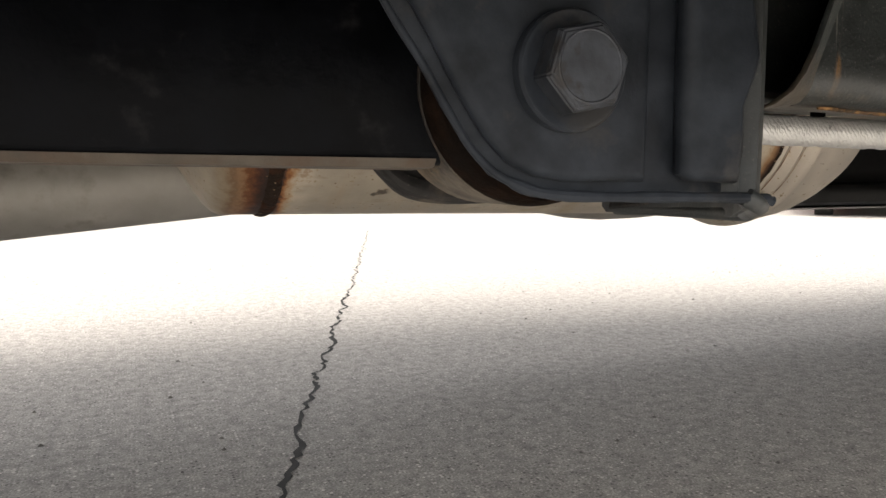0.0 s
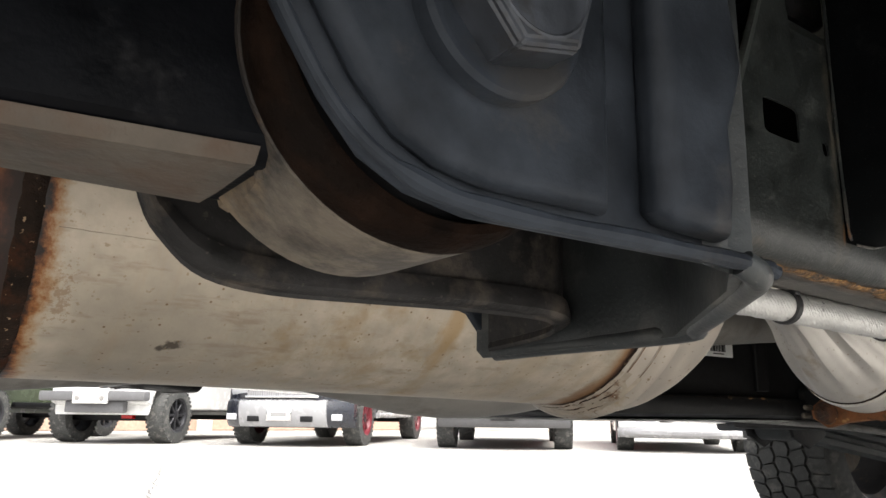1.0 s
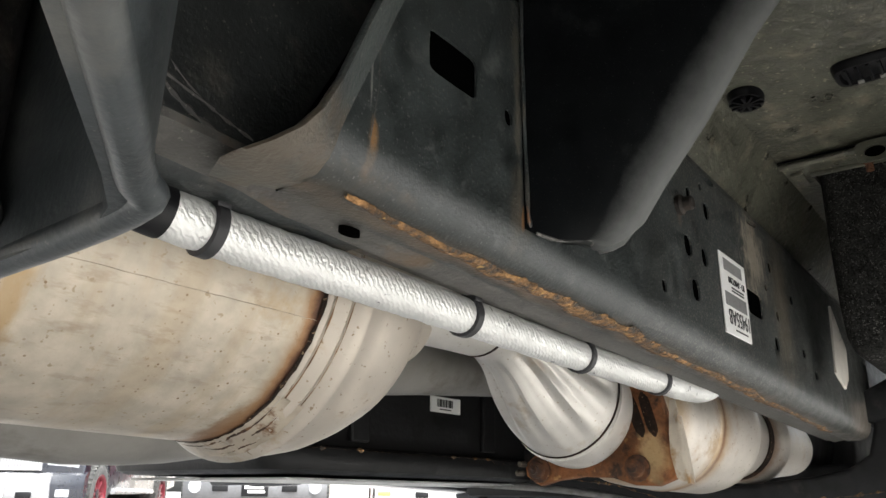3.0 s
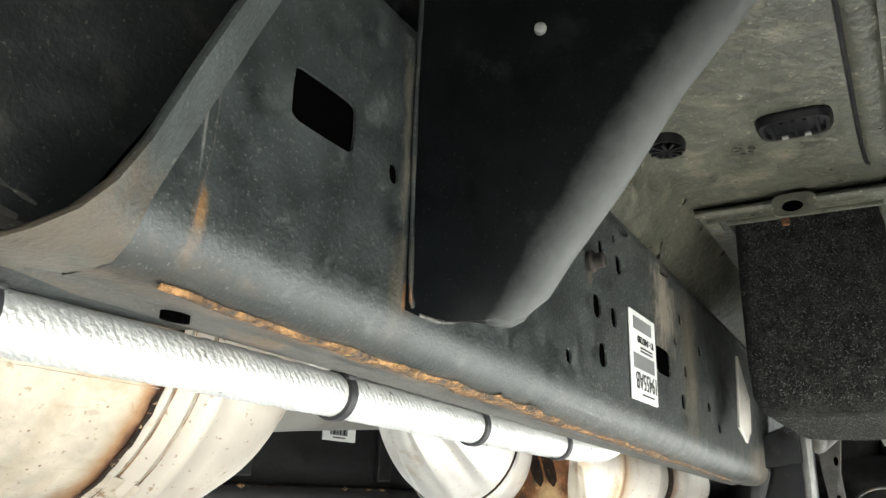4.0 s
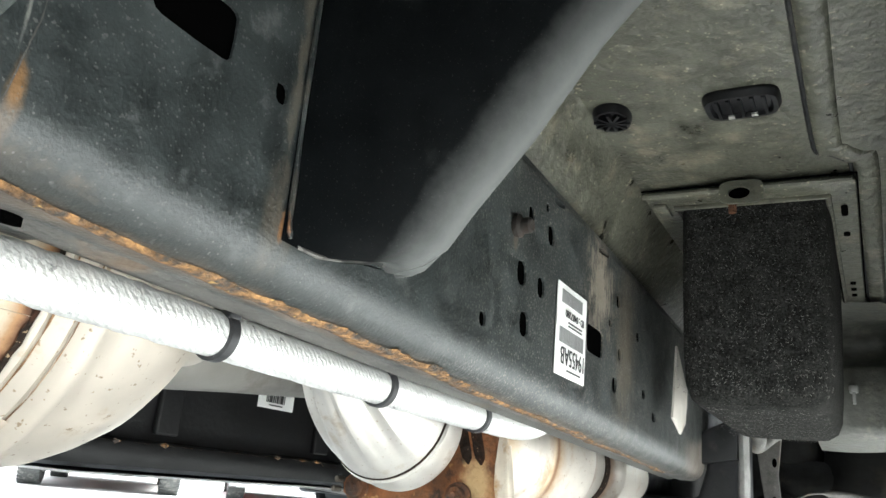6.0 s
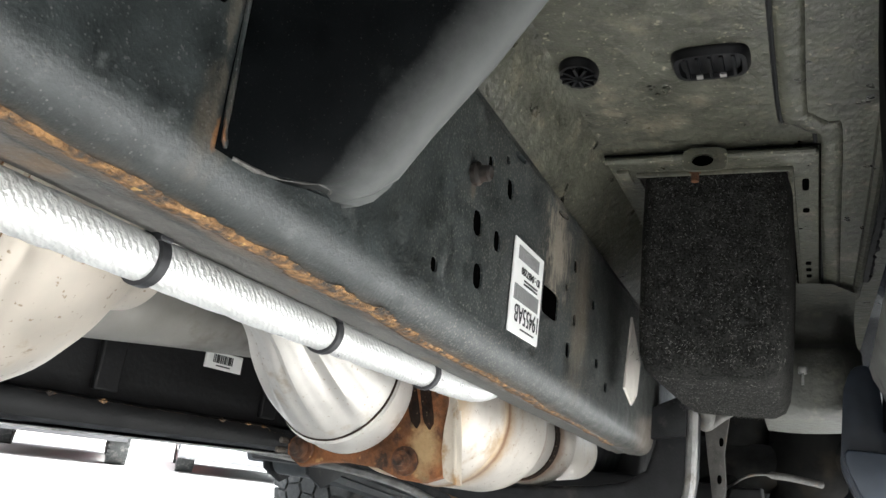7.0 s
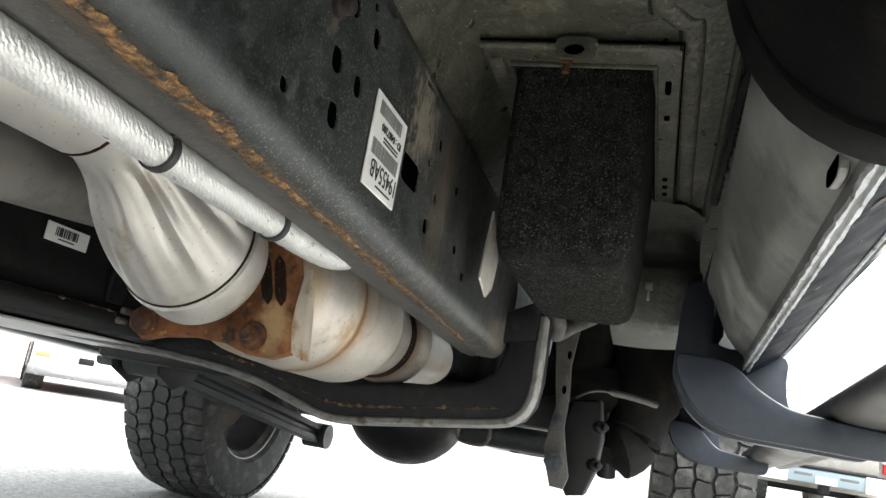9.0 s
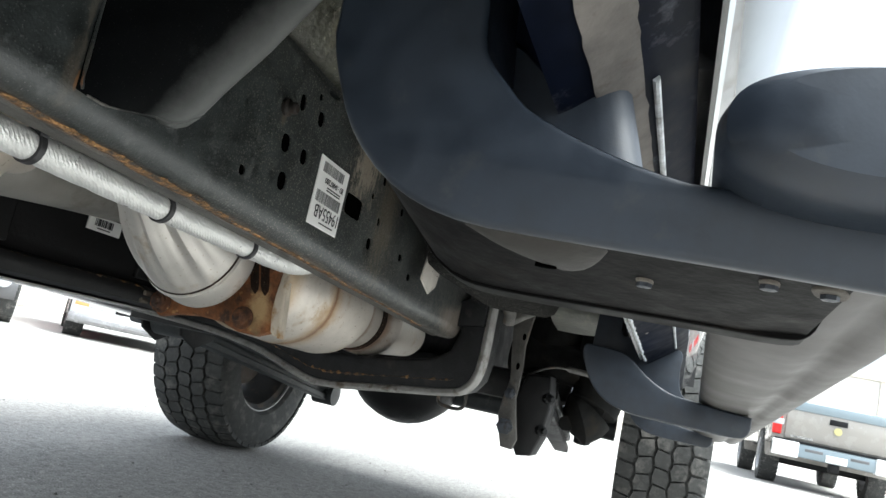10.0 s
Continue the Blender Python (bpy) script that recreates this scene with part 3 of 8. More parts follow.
def box(bm, x0, x1, y0, y1, z0, z1, bevel=0.0, seg=2, m=None):
    r = bmesh.ops.create_cube(bm, size=1)
    vs = r["verts"]
    t = Matrix.Translation(((x0 + x1) / 2, (y0 + y1) / 2, (z0 + z1) / 2)) @ Matrix.Diagonal((x1 - x0, y1 - y0, z1 - z0, 1))
    bmesh.ops.transform(bm, matrix=t, verts=vs)
    if bevel:
        es = list({e for v in vs for e in v.link_edges})
        r = bmesh.ops.bevel(bm, geom=es, offset=bevel, segments=seg, affect="EDGES", profile=0.5)
        vs = list({v for f in r["faces"] for v in f.verts} | {v for v in vs if v.is_valid})
    if m is not None:
        bmesh.ops.transform(bm, matrix=m, verts=vs)
    return vs


def frame_axes(d):
    d = Vector(d).normalized()
    a = Vector((0, 0, 1)) if abs(d.z) < 0.9 else Vector((1, 0, 0))
    u = a.cross(d).normalized()
    return d, u, d.cross(u)


def tube(bm, pts, radii, seg=20, caps=True, squash=1.0):
    """A swept round bar through pts with a radius at each; squash flattens it in height."""
    pts = [Vector(p) for p in pts]
    if not isinstance(radii, (list, tuple)):
        radii = [radii] * len(pts)
    rows = []
    for i, p in enumerate(pts):
        d, u, v = frame_axes(pts[min(i + 1, len(pts) - 1)] - pts[max(i - 1, 0)])
        rows.append([p + radii[i] * (math.cos(2 * math.pi * k / seg) * u + squash * math.sin(2 * math.pi * k / seg) * v) for k in range(seg)])
    vs = quad_grid(bm, rows, close_v=True)
    if caps:
        bm.faces.new(vs[0])
        bm.faces.new(vs[-1])
    return vs


def arc_path(pts, n=8):
    """Catmull-Rom through pts."""
    P = [Vector(p) for p in pts]
    P = [2 * P[0] - P[1]] + P + [2 * P[-1] - P[-2]]
    out = []
    for i in range(1, len(P) - 2):
        for k in range(n):
            t = k / n
            a, b, c, d = P[i - 1:i + 3]
            out.append(0.5 * ((2 * b) + (c - a) * t + (2 * a - 5 * b + 4 * c - d) * t * t + (3 * b - a - 3 * c + d) * t ** 3))
    return out + [P[-2]]


def prism(bm, outline, axis, a, b, bevel=0.0, holes=(), seg=2):
    """A plate: a closed outline in the plane across axis, from a to b along it, with openings through it."""
    def put(p, q, w):
        return {"x": (w, p, q), "y": (p, w, q), "z": (p, q, w)}[axis]
    loops, edges = [], []
    for loop in (outline, *holes):
        vs = [bm.verts.new(put(p, q, a)) for p, q in loop]
        loops.append(vs)
        edges += [bm.edges.new((vs[i], vs[(i + 1) % len(vs)])) for i in range(len(vs))]
    if holes:
        r = bmesh.ops.triangle_fill(bm, edges=edges, use_beauty=True)
        faces = [g for g in r["geom"] if isinstance(g, bmesh.types.BMFace)]
    else:
        faces = [bm.faces.new(loops[0])]
    ex = bmesh.ops.extrude_face_region(bm, geom=faces, use_keep_orig=True)
    nv = [g for g in ex["geom"] if isinstance(g, bmesh.types.BMVert)]
    step = {"x": (b - a, 0, 0), "y": (0, b - a, 0), "z": (0, 0, b - a)}[axis]
    bmesh.ops.translate(bm, vec=step, verts=nv)
    if bevel:
        bmesh.ops.recalc_face_normals(bm, faces=bm.faces[:])
        es = [e for e in bm.edges if len(e.link_faces) == 2 and e.calc_face_angle() > 1.2 and abs((e.verts[0].co - e.verts[1].co).dot(Vector(step).normalized())) < 1e-5]
        bmesh.ops.bevel(bm, geom=es, offset=bevel, segments=seg, affect="EDGES", profile=0.5)


def oval(cx, cz, rx, rz, n=12, turn=0.0, power=2.0):
    out = []
    for k in range(n):
        a = 2 * math.pi * k / n
        c, s = math.cos(a), math.sin(a)
        x = rx * math.copysign(abs(c) ** (2 / power), c)
        z = rz * math.copysign(abs(s) ** (2 / power), s)
        ct, st = math.cos(turn), math.sin(turn)
        out.append((cx + x * ct - z * st, cz + x * st + z * ct))
    return out


def lathe(bm, profile, m=None, seg=48, close=False):
    """profile: (position along x, radius); turned about x, then placed by m."""
    m = m or Matrix.Identity(4)
    rows = [[m @ Vector((x, r * math.cos(2 * math.pi * k / seg), r * math.sin(2 * math.pi * k / seg))) for k in range(seg)] for x, r in profile]
    return quad_grid(bm, rows, close_u=close, close_v=True)


def BM():
    return bmesh.new()


def letters(text, size, mat, parent, m, name="lettering", align="LEFT"):
    cu = bpy.data.curves.new(name, "FONT")
    cu.body, cu.size, cu.extrude, cu.align_x = text, size, 0.0002, align
    ob = bpy.data.objects.new(name, cu)
    scene.collection.objects.link(ob)
    me = bpy.data.meshes.new_from_object(ob.evaluated_get(bpy.context.evaluated_depsgraph_get()))
    bpy.data.objects.remove(ob)
    me.transform(m)
    me.materials.clear()
    me.materials.append(mat)
    o = new(name, me)
    o.parent = parent
    return o


# ---- ground ----
def build_ground():
    bm = BM()
    quad_grid(bm, [[(x, y, 0) for y in (-600, -20, -4, 0, 4, 8, 20, 600)] for x in (-600, -20, -4, 0, 4, 8, 20, 600)])
    g = part("ground", bm, M_asphalt)
    tagged(g, "worn grey asphalt parking lot with a thin crack", "ground", kind="structure")
    rnd = random.Random(4)
    bm = BM()
    rows, x, y = [], 0.245, 1.22
    while y < 7.5:
        w = 0.006 * rnd.uniform(0.35, 1.5) * (1.0 if y < 3.4 else 0.6)
        rows.append([(x - w, y, 0.0015), (x + w, y, 0.0015)])
        y += rnd.uniform(0.012, 0.035)
        x = 0.72 * x + 0.28 * (0.25 + 0.314 * (y - 1.25)) + (y - rows[-1][0][1]) * 0.22 + rnd.uniform(-0.012, 0.012)
    quad_grid(bm, rows)
    part("crack", bm, M_crack, g, "jagged dark crack in the asphalt")
    bm = BM()
    for _ in range(420):
        a, r = rnd.uniform(0, 6.28), rnd.uniform(0.003, 0.008)
        px, py = rnd.uniform(-1.5, 5), rnd.uniform(0.8, 8)
        q = [(px + r * rnd.uniform(0.6, 1.2) * math.cos(a + k * 1.25), py + r * rnd.uniform(0.6, 1.2) * math.sin(a + k * 1.25)) for k in range(5)]
        base = [bm.verts.new((u, v, 0)) for u, v in q]
        top = bm.verts.new((px, py, r * 0.8))
        for k in range(5):
            bm.faces.new((base[k], base[(k + 1) % 5], top))
    tagged(part("grit", bm, material("grit", (0.2, 0.19, 0.18), 0.9, vary=0.5), g), "loose grit on asphalt", kind="stuff")


build_ground()

# ---- the truck that the camera is under: forward is +x, its left is +y ----
YC = 0.875
truck = empty("pickup_truck", 1.5, YC, 0, "dark heavy-duty pickup truck with rusty underbody and side steps", "pickup truck")


def zb(x):
    return 0.576 - 0.035 * (x - 0.63)


def zt(x):
    return 0.752 - 0.02 * (x - 0.6) - 0.009 * min(1, max(0, (0.68 - x) / 0.04))


# the rear cut of the rail's outer sheet, from top to bottom: where the flare starts and its free edge
REAR_CUT_INNER = [(0.553, 0.411, 0.775), (0.531, 0.411, 0.723), (0.512, 0.411, 0.682), (0.496, 0.411, 0.646), (0.483, 0.411, 0.617), (0.4765, 0.411, 0.602), (0.4745, 0.4116, 0.594), (0.4745, 0.4150, 0.5885), (0.4745, 0.4220, 0.583), (0.476, 0.4330, 0.5815), (0.478, 0.4470, 0.5825)]
REAR_CUT_OUTER = [(0.536, 0.400, 0.775), (0.514, 0.400, 0.724), (0.494, 0.400, 0.682), (0.479, 0.400, 0.648), (0.466, 0.400, 0.617), (0.457, 0.4005, 0.600), (0.448, 0.402, 0.5885), (0.438, 0.406, 0.580), (0.432, 0.414, 0.576), (0.434, 0.428, 0.577), (0.446, 0.452, 0.5800)]


def build_right_rail():
    slots = [(0.902, 0.708, 0.004, 0.008), (0.946, 0.707, 0.005, 0.0075), (0.889, 0.659, 0.006, 0.0085), (0.929, 0.658, 0.005, 0.0075),
             (0.828, 0.610, 0.0035, 0.0045), (0.899, 0.622, 0.006, 0.0085), (0.935, 0.728, 0.0025, 0.0035), (1.141, 0.613, 0.005, 0.007),
             (1.148, 0.701, 0.004, 0.006), (1.122, 0.672, 0.003, 0.004), (1.157, 0.647, 0.003, 0.005), (0.962, 0.742, 0.009, 0.003),
             (1.093, 0.738, 0.012, 0.003), (0.608, 0.662, 0.0027, 0.0045), (1.23, 0.68, 0.004, 0.005), (1.26, 0.62, 0.005, 0.005), (1.31, 0.60, 0.005, 0.005)]
    holes = [oval(x, z, a * 1.5, b * 1.15, 10, 0.1, 2.6) for x, z, a, b in slots]
    holes += [oval(0.5555, 0.671, 0.021, 0.0125, 16, -0.01, 7), oval(1.073, 0.644, 0.025, 0.0135, 16, 0, 6)]
    xs = [0.4745, 0.6, 0.85, 1.1, 1.35, 1.55, 1.64, 1.672, 1.68]
    low = [(x, zb(x) + 0.026) for x in xs[:-2]] + [(1.672, 0.574), (1.68, 0.592)]
    high = [(1.68, 0.72), (1.35, zt(1.35)), (1.0, zt(1.0)), (0.7, zt(0.7)), (0.64, zt(0.64)), (0.576, zt(0.576)), (0.566, 0.80), (0.560, 0.80)] + [(x, z) for x, y, z in REAR_CUT_INNER[:5]]
    bm = BM()
    prism(bm, low + high, "y", 0.411, 0.4126, holes=holes)
    # rounded lower corner, bottom flange and top flange
    sect = [(0.411, 0.026), (0.4114, 0.020), (0.4130, 0.0135), (0.4158, 0.0080), (0.4195, 0.0040), (0.4240, 0.0013), (0.4285, 0.0), (0.448, 0.0), (0.449, 0.004), (0.428, 0.005), (0.4126, 0.026)]
    rows = [[(x, y, zb(x) + dz + max(0, x - 1.64) * 0.9) for y, dz in sect] for x in (0.4745, 0.6, 0.85, 1.1, 1.35, 1.55, 1.64, 1.672)]
    quad_grid(bm, rows, close_v=True)
    # the sheet flares out along its rear cut and wraps under into the bottom flange
    rows, flare = [], BM()
    for (xi, yi, zi), (xo, yo, zo) in zip(REAR_CUT_INNER, REAR_CUT_OUTER):
        a, b = Vector((xi, yi, zi)), Vector((xo, yo, zo))
        rows.append([a, a.lerp(b, 0.3) + Vector((0, 0.001, 0)), a.lerp(b, 0.65) + Vector((0, 0.0005, 0)), b, b + Vector((-0.0012, 0.0016, 0.0006)), b + Vector((-0.001, 0.004, 0.001)), b.lerp(a, 0.5) + Vector((0.002, 0.0055, 0))])
    quad_grid(flare, rows)
    top = [(0.411, 0.0), (0.413, 0.008), (0.42, 0.012), (0.48, 0.012), (0.48, 0.008), (0.416, 0.0)]
    quad_grid(bm, [[(x, y, zt(x) + dz) for y, dz in top] for x in (0.576, 0.64, 0.7, 1.0, 1.35, 1.68)], close_v=True)
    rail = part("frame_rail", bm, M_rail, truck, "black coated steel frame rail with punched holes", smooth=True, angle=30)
    part("flared_edge", flare, M_gusset, rail, "grey flare along the rail's rear cut, painted paler as if lit", smooth=True, angle=50)
    # inner channel of the boxed rail
    bm = BM()
    prism(bm, [(x, zb(x) + 0.004) for x in (0.36, 0.6, 1.1, 1.66)] + [(x, zt(x) - 0.004) for x in (1.66, 1.1, 0.7, 0.57)] + [(0.55, 0.78), (0.36, 0.78)], "y", 0.478, 0.483)
    sect = [(0.440, 0.006), (0.440, 0.010), (0.47, 0.009), (0.4785, 0.016), (0.483, 0.016), (0.478, 0.004), (0.47, 0.001)]
    quad_grid(bm, [[(x, y, zb(x) + dz) for y, dz in sect] for x in (0.36, 0.6, 0.85, 1.1, 1.35, 1.66)], close_v=True)
    part("inner_channel", bm, M_frame_dusty, rail, "dusty inner channel of the rail", smooth=True)
    bm = BM()
    sect = [(0.4555, 0.80), (0.4555, 0.612), (0.4565, 0.600), (0.4595, 0.5905), (0.4650, 0.5835), (0.4720, 0.581), (0.486, 0.5815), (0.486, 0.585), (0.470, 0.585), (0.4630, 0.592), (0.4600, 0.604), (0.4595, 0.80)]
    quad_grid(bm, [[(x, y + 0.010 * (x < 0.3), z + 0.01 * max(0, 0.42 - x)) for y, z in sect] for x in (0.352, 0.40, 0.44, 0.48, 0.52, 0.556)], close_v=True)
    web = part("inner_web", bm, M_inner, rail, "black inner web streaked with dried mud", smooth=True, angle=40)
    for k, (dx, dz, r) in enumerate(((0.0, 0.0, 0.0016), (0.006, 0.007, 0.001), (-0.016, 0.013, 0.0012))):
        bm = BM()
        line = arc_path([(0.398 + dx, 0.4562, 0.640 + dz), (0.412 + dx, 0.4562, 0.620 + dz), (0.432 + dx, 0.4562, 0.606 + dz), (0.460 + dx, 0.4562, 0.598 + dz)], 6)
        tube(bm, line, [r * (0.4 + 0.9 * abs(math.sin(1.7 * i + k))) for i in range(len(line))], 6)
        part("mud_streak", bm, M_frame_dusty, web, "line of dried mud", smooth=True)
    # the rail carried on rearwards above the link bracket, added to shade the muffler
    bm = BM()
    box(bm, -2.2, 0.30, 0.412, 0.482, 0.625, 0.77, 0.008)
    part("rear_rail", bm, M_cab, rail, "black rear part of the rail, added for shade", smooth=True)
    # added black sheet standing in for the shade seen through the holes
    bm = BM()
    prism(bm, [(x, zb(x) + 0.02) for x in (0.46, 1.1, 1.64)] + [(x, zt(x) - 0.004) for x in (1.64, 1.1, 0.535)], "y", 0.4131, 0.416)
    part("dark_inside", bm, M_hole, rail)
    # rust along the lower seam
    rnd = random.Random(7)
    bm = BM()
    rows = []
    x = 0.495
    while x < 1.5:
        wide = (0.0078 + 0.0018 * math.sin(17 * x + 1) + 0.0012 * math.sin(53 * x)) * min(1, 0.15 + (x - 0.495) / 0.09) * (1.25 - 0.45 * (x - 0.47))
        drift = 0.75 + 0.18 * math.sin(41 * x) + 0.16 * math.sin(127 * x + 1)
        w0, w1 = wide * drift * rnd.uniform(0.75, 1.1), wide * (1.5 - drift) * rnd.uniform(0.75, 1.15)
        yc = 0.4295 + (x - 0.6) * 0.014 + 0.0016 * math.sin(23 * x) + 0.001 * math.sin(61 * x)
        z = zb(x) - 0.0012
        row = []
        for k in range(7):
            u = k / 3 - 1
            y = yc + (w0 if u < 0 else w1) * u
            lift = max(0, 0.4285 - y) ** 2 * 22
            row.append((x, y, z + lift + 0.0014 * abs(u) ** 3 - (rnd.uniform(0.0, 0.0006) if 0 < k < 6 else 0)))
        rows.append(row)
        x += rnd.uniform(0.002, 0.004)
    quad_grid(bm, rows)
    part("rust_seam", bm, M_frame_rust, rail, "flaking orange rust along the lower seam", smooth=True, angle=60)
    # drain hole in the bottom flange
    bm = BM()
    prism(bm, oval(0.528, 0.455, 0.0070, 0.0032, 14), "z", zb(0.528) - 0.0022, zb(0.528) + 0.001)
    part("drain_hole", bm, M_hole, rail)
    # boss bolt and clips
    bm = BM()
    lathe(bm, [(0, 0.0), (0, 0.0085), (0.004, 0.009), (0.006, 0.0062), (0.012, 0.006), (0.0135, 0.0045), (0.0135, 0.0)], Matrix.Translation((0.872, 0.411, 0.69)) @ pose(0, 0, 0, 0, 0, -90), 12)
    part("stud", bm, M_eye, rail, "dull rusty stud", smooth=True, angle=40)
    # pale scratch on the web
    rn = random.Random(6)
    bm = BM()
    n = 30
    quad_grid(bm, [[(0.4905 + 0.0075 * min(1, 1.6 * i / n) + sx * 0.00045 * rn.uniform(0.2, 1), 0.4104, 0.583 + 0.077 * i / n) for sx in (-1, 1)] for i in range(6, n + 1)])
    part("scratch", bm, M_frame_dusty, rail, "pale scratch")
    # label, upside down, with its bars and lettering
    bm = BM()
    box(bm, 0.9635, 1.0385, 0.4085, 0.4105, 0.5965, 0.6745, 0.0008, 1)
    lab = part("part_label", bm, M_label, rail, "white printed part label stuck upside down")
    turn = Matrix(((-1, 0, 0, 0), (0, 0, -1, 0), (0, -1, 0, 0), (0, 0, 0, 1)))
    letters("19455AB", 0.0185, M_ink, lab, Matrix.Translation((1.0365, 0.4081, 0.6205)) @ turn @ Matrix.Diagonal((0.92, 1.12, 1, 1)), "part_number")
    letters("ID : 0487280", 0.0092, M_ink, lab, Matrix.Translation((1.030, 0.4081, 0.653)) @ turn, "serial_number")
    rnd = random.Random(9)
    for name, z0, z1, xa, xb in (("barcode", 0.6235, 0.6365, 0.969, 1.030), ("barcode", 0.6575, 0.669, 0.972, 1.024)):
        bm = BM()
        x = xa
        while x < xb:
            w = rnd.choice((0.0003, 0.0004, 0.0006))
            box(bm, x, x + w, 0.4079, 0.4085, z0, z1)
            x += w + rnd.choice((0.0009, 0.0013, 0.0018))
        part(name, bm, M_bar_ink, lab)
    for z in (0.6395, 0.6425, 0.6015):
        bm = BM()
        box(bm, 0.99, 1.025, 0.4079, 0.4085, z, z + 0.0013)
        part("fine_print", bm, M_ink, lab)


build_right_rail()


def build_cab_mount():
    """Body-mount horn on the outside of the rail: a pressed face rolling round into its outer edge."""
    prof = [(0.598, 0.403), (0.5985, 0.392), (0.605, 0.383), (0.617, 0.372), (0.64, 0.357), (0.676, 0.327), (0.724, 0.293), (0.756, 0.264), (0.797, 0.230)]
    bm = BM()
    rows = []
    for i, (z, yo) in enumerate(prof):
        k = min(1, i / 3)
        s = 0.404 - yo
        fx = 0.690 + 0.012 * k
        b, c, d = Vector((0.668, 0.404 - 0.60 * s, z)), Vector((0.684, yo - 0.003 * k, z)), Vector((fx + 0.006, yo + 0.002, z))
        roll = [b.lerp(c, t / 8).lerp(c.lerp(d, t / 8), t / 8) for t in range(9)]
        rows.append([(0.622, 0.4105, z), (0.630, 0.408, z), (0.640, 0.404 - 0.05 * s, z), (0.654, 0.404 - 0.32 * s, z), *roll, (fx + 0.011, yo + 0.006, z), (fx + 0.014, yo + 0.016, z), (fx + 0.02, 0.6 * yo + 0.164, z), (fx + 0.022, 0.4105, z)])
    for i in range(4):
        rows[i] = [(x, y, z + (1 - i / 4) * (0.011 * min(1, max(0, (x - 0.645) / 0.04)) - 0.003 * min(1, max(0, (x - 0.624) / 0.012)) * min(1, max(0, (0.70 - x) / 0.03)))) for x, y, z in rows[i]]
    vs = quad_grid(bm, rows)
    bm.faces.new(vs[0])
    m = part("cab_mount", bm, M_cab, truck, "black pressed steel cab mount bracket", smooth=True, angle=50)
    bm = BM()
    tube(bm, [(p[0], p[1] - 0.001, 0.7975) for p in rows[-1][1:14]], 0.0022, 8)
    part("top_rim", bm, M_frame_dusty, m, "rust-tinged upper rim", smooth=True)
    # pale tube painted in as the highlight along the lower edge
    bm = BM()
    tube(bm, [(x, y - 0.0004, z + 0.0004) for x, y, z in rows[0][1:14]], [0.0009 + 0.0003 * math.sin(1.7 * i) for i in range(13)], 8)
    part("lower_rim", bm, M_rim_light, m, "pale lower rim, its highlight painted in", smooth=True)
    bm = BM()
    tube(bm, arc_path([(0.623, 0.4095, 0.79), (0.622, 0.4095, 0.70), (0.6235, 0.409, 0.615), (0.6255, 0.4085, 0.5995)], 5), [0.0008 + 0.0006 * abs(math.sin(2.3 * i)) for i in range(16)], 8)
    part("weld_bead", bm, M_rail, m, "dusty weld bead", smooth=True)
    bm = BM()
    lathe(bm, [(-0.004, 0.0032), (0.001, 0.0032), (0.0015, 0.0024), (0.0015, 0.0)], Matrix.Translation((0.6545, 0.3545, 0.7525)) @ pose(0, 0, 0, 0, 0, 206), 16)
    part("plug", bm, M_lip, m, "small pale plug", smooth=True)
    # made-up black block that gives the shaded gap between rail and cab
    bm = BM()
    prism(bm, [(0.57, 0.775), (0.58, 0.768), (0.64, 0.768), (0.655, 0.775), (0.655, 0.86), (0.57, 0.86)], "y", 0.425, 0.56, bevel=0.006)
    part("mount_cushion", bm, M_link, m, "black block standing in for the shaded gap over the rail", smooth=True)
    # rubber body mount with its pale washer, tucked under the floor
    bm = BM()
    lathe(bm, [(0.0, 0.0), (0.0, 0.012), (0.003, 0.013), (0.003, 0.040), (0.006, 0.048), (0.012, 0.050), (0.016, 0.045)], Matrix.Translation((0.632, 0.352, 0.811)) @ pose(0, 0, 0, 0, -90, 0), 40)
    part("mount_washer", bm, M_lip, m, "pale dusty mount washer", smooth=True, angle=40)


build_cab_mount()


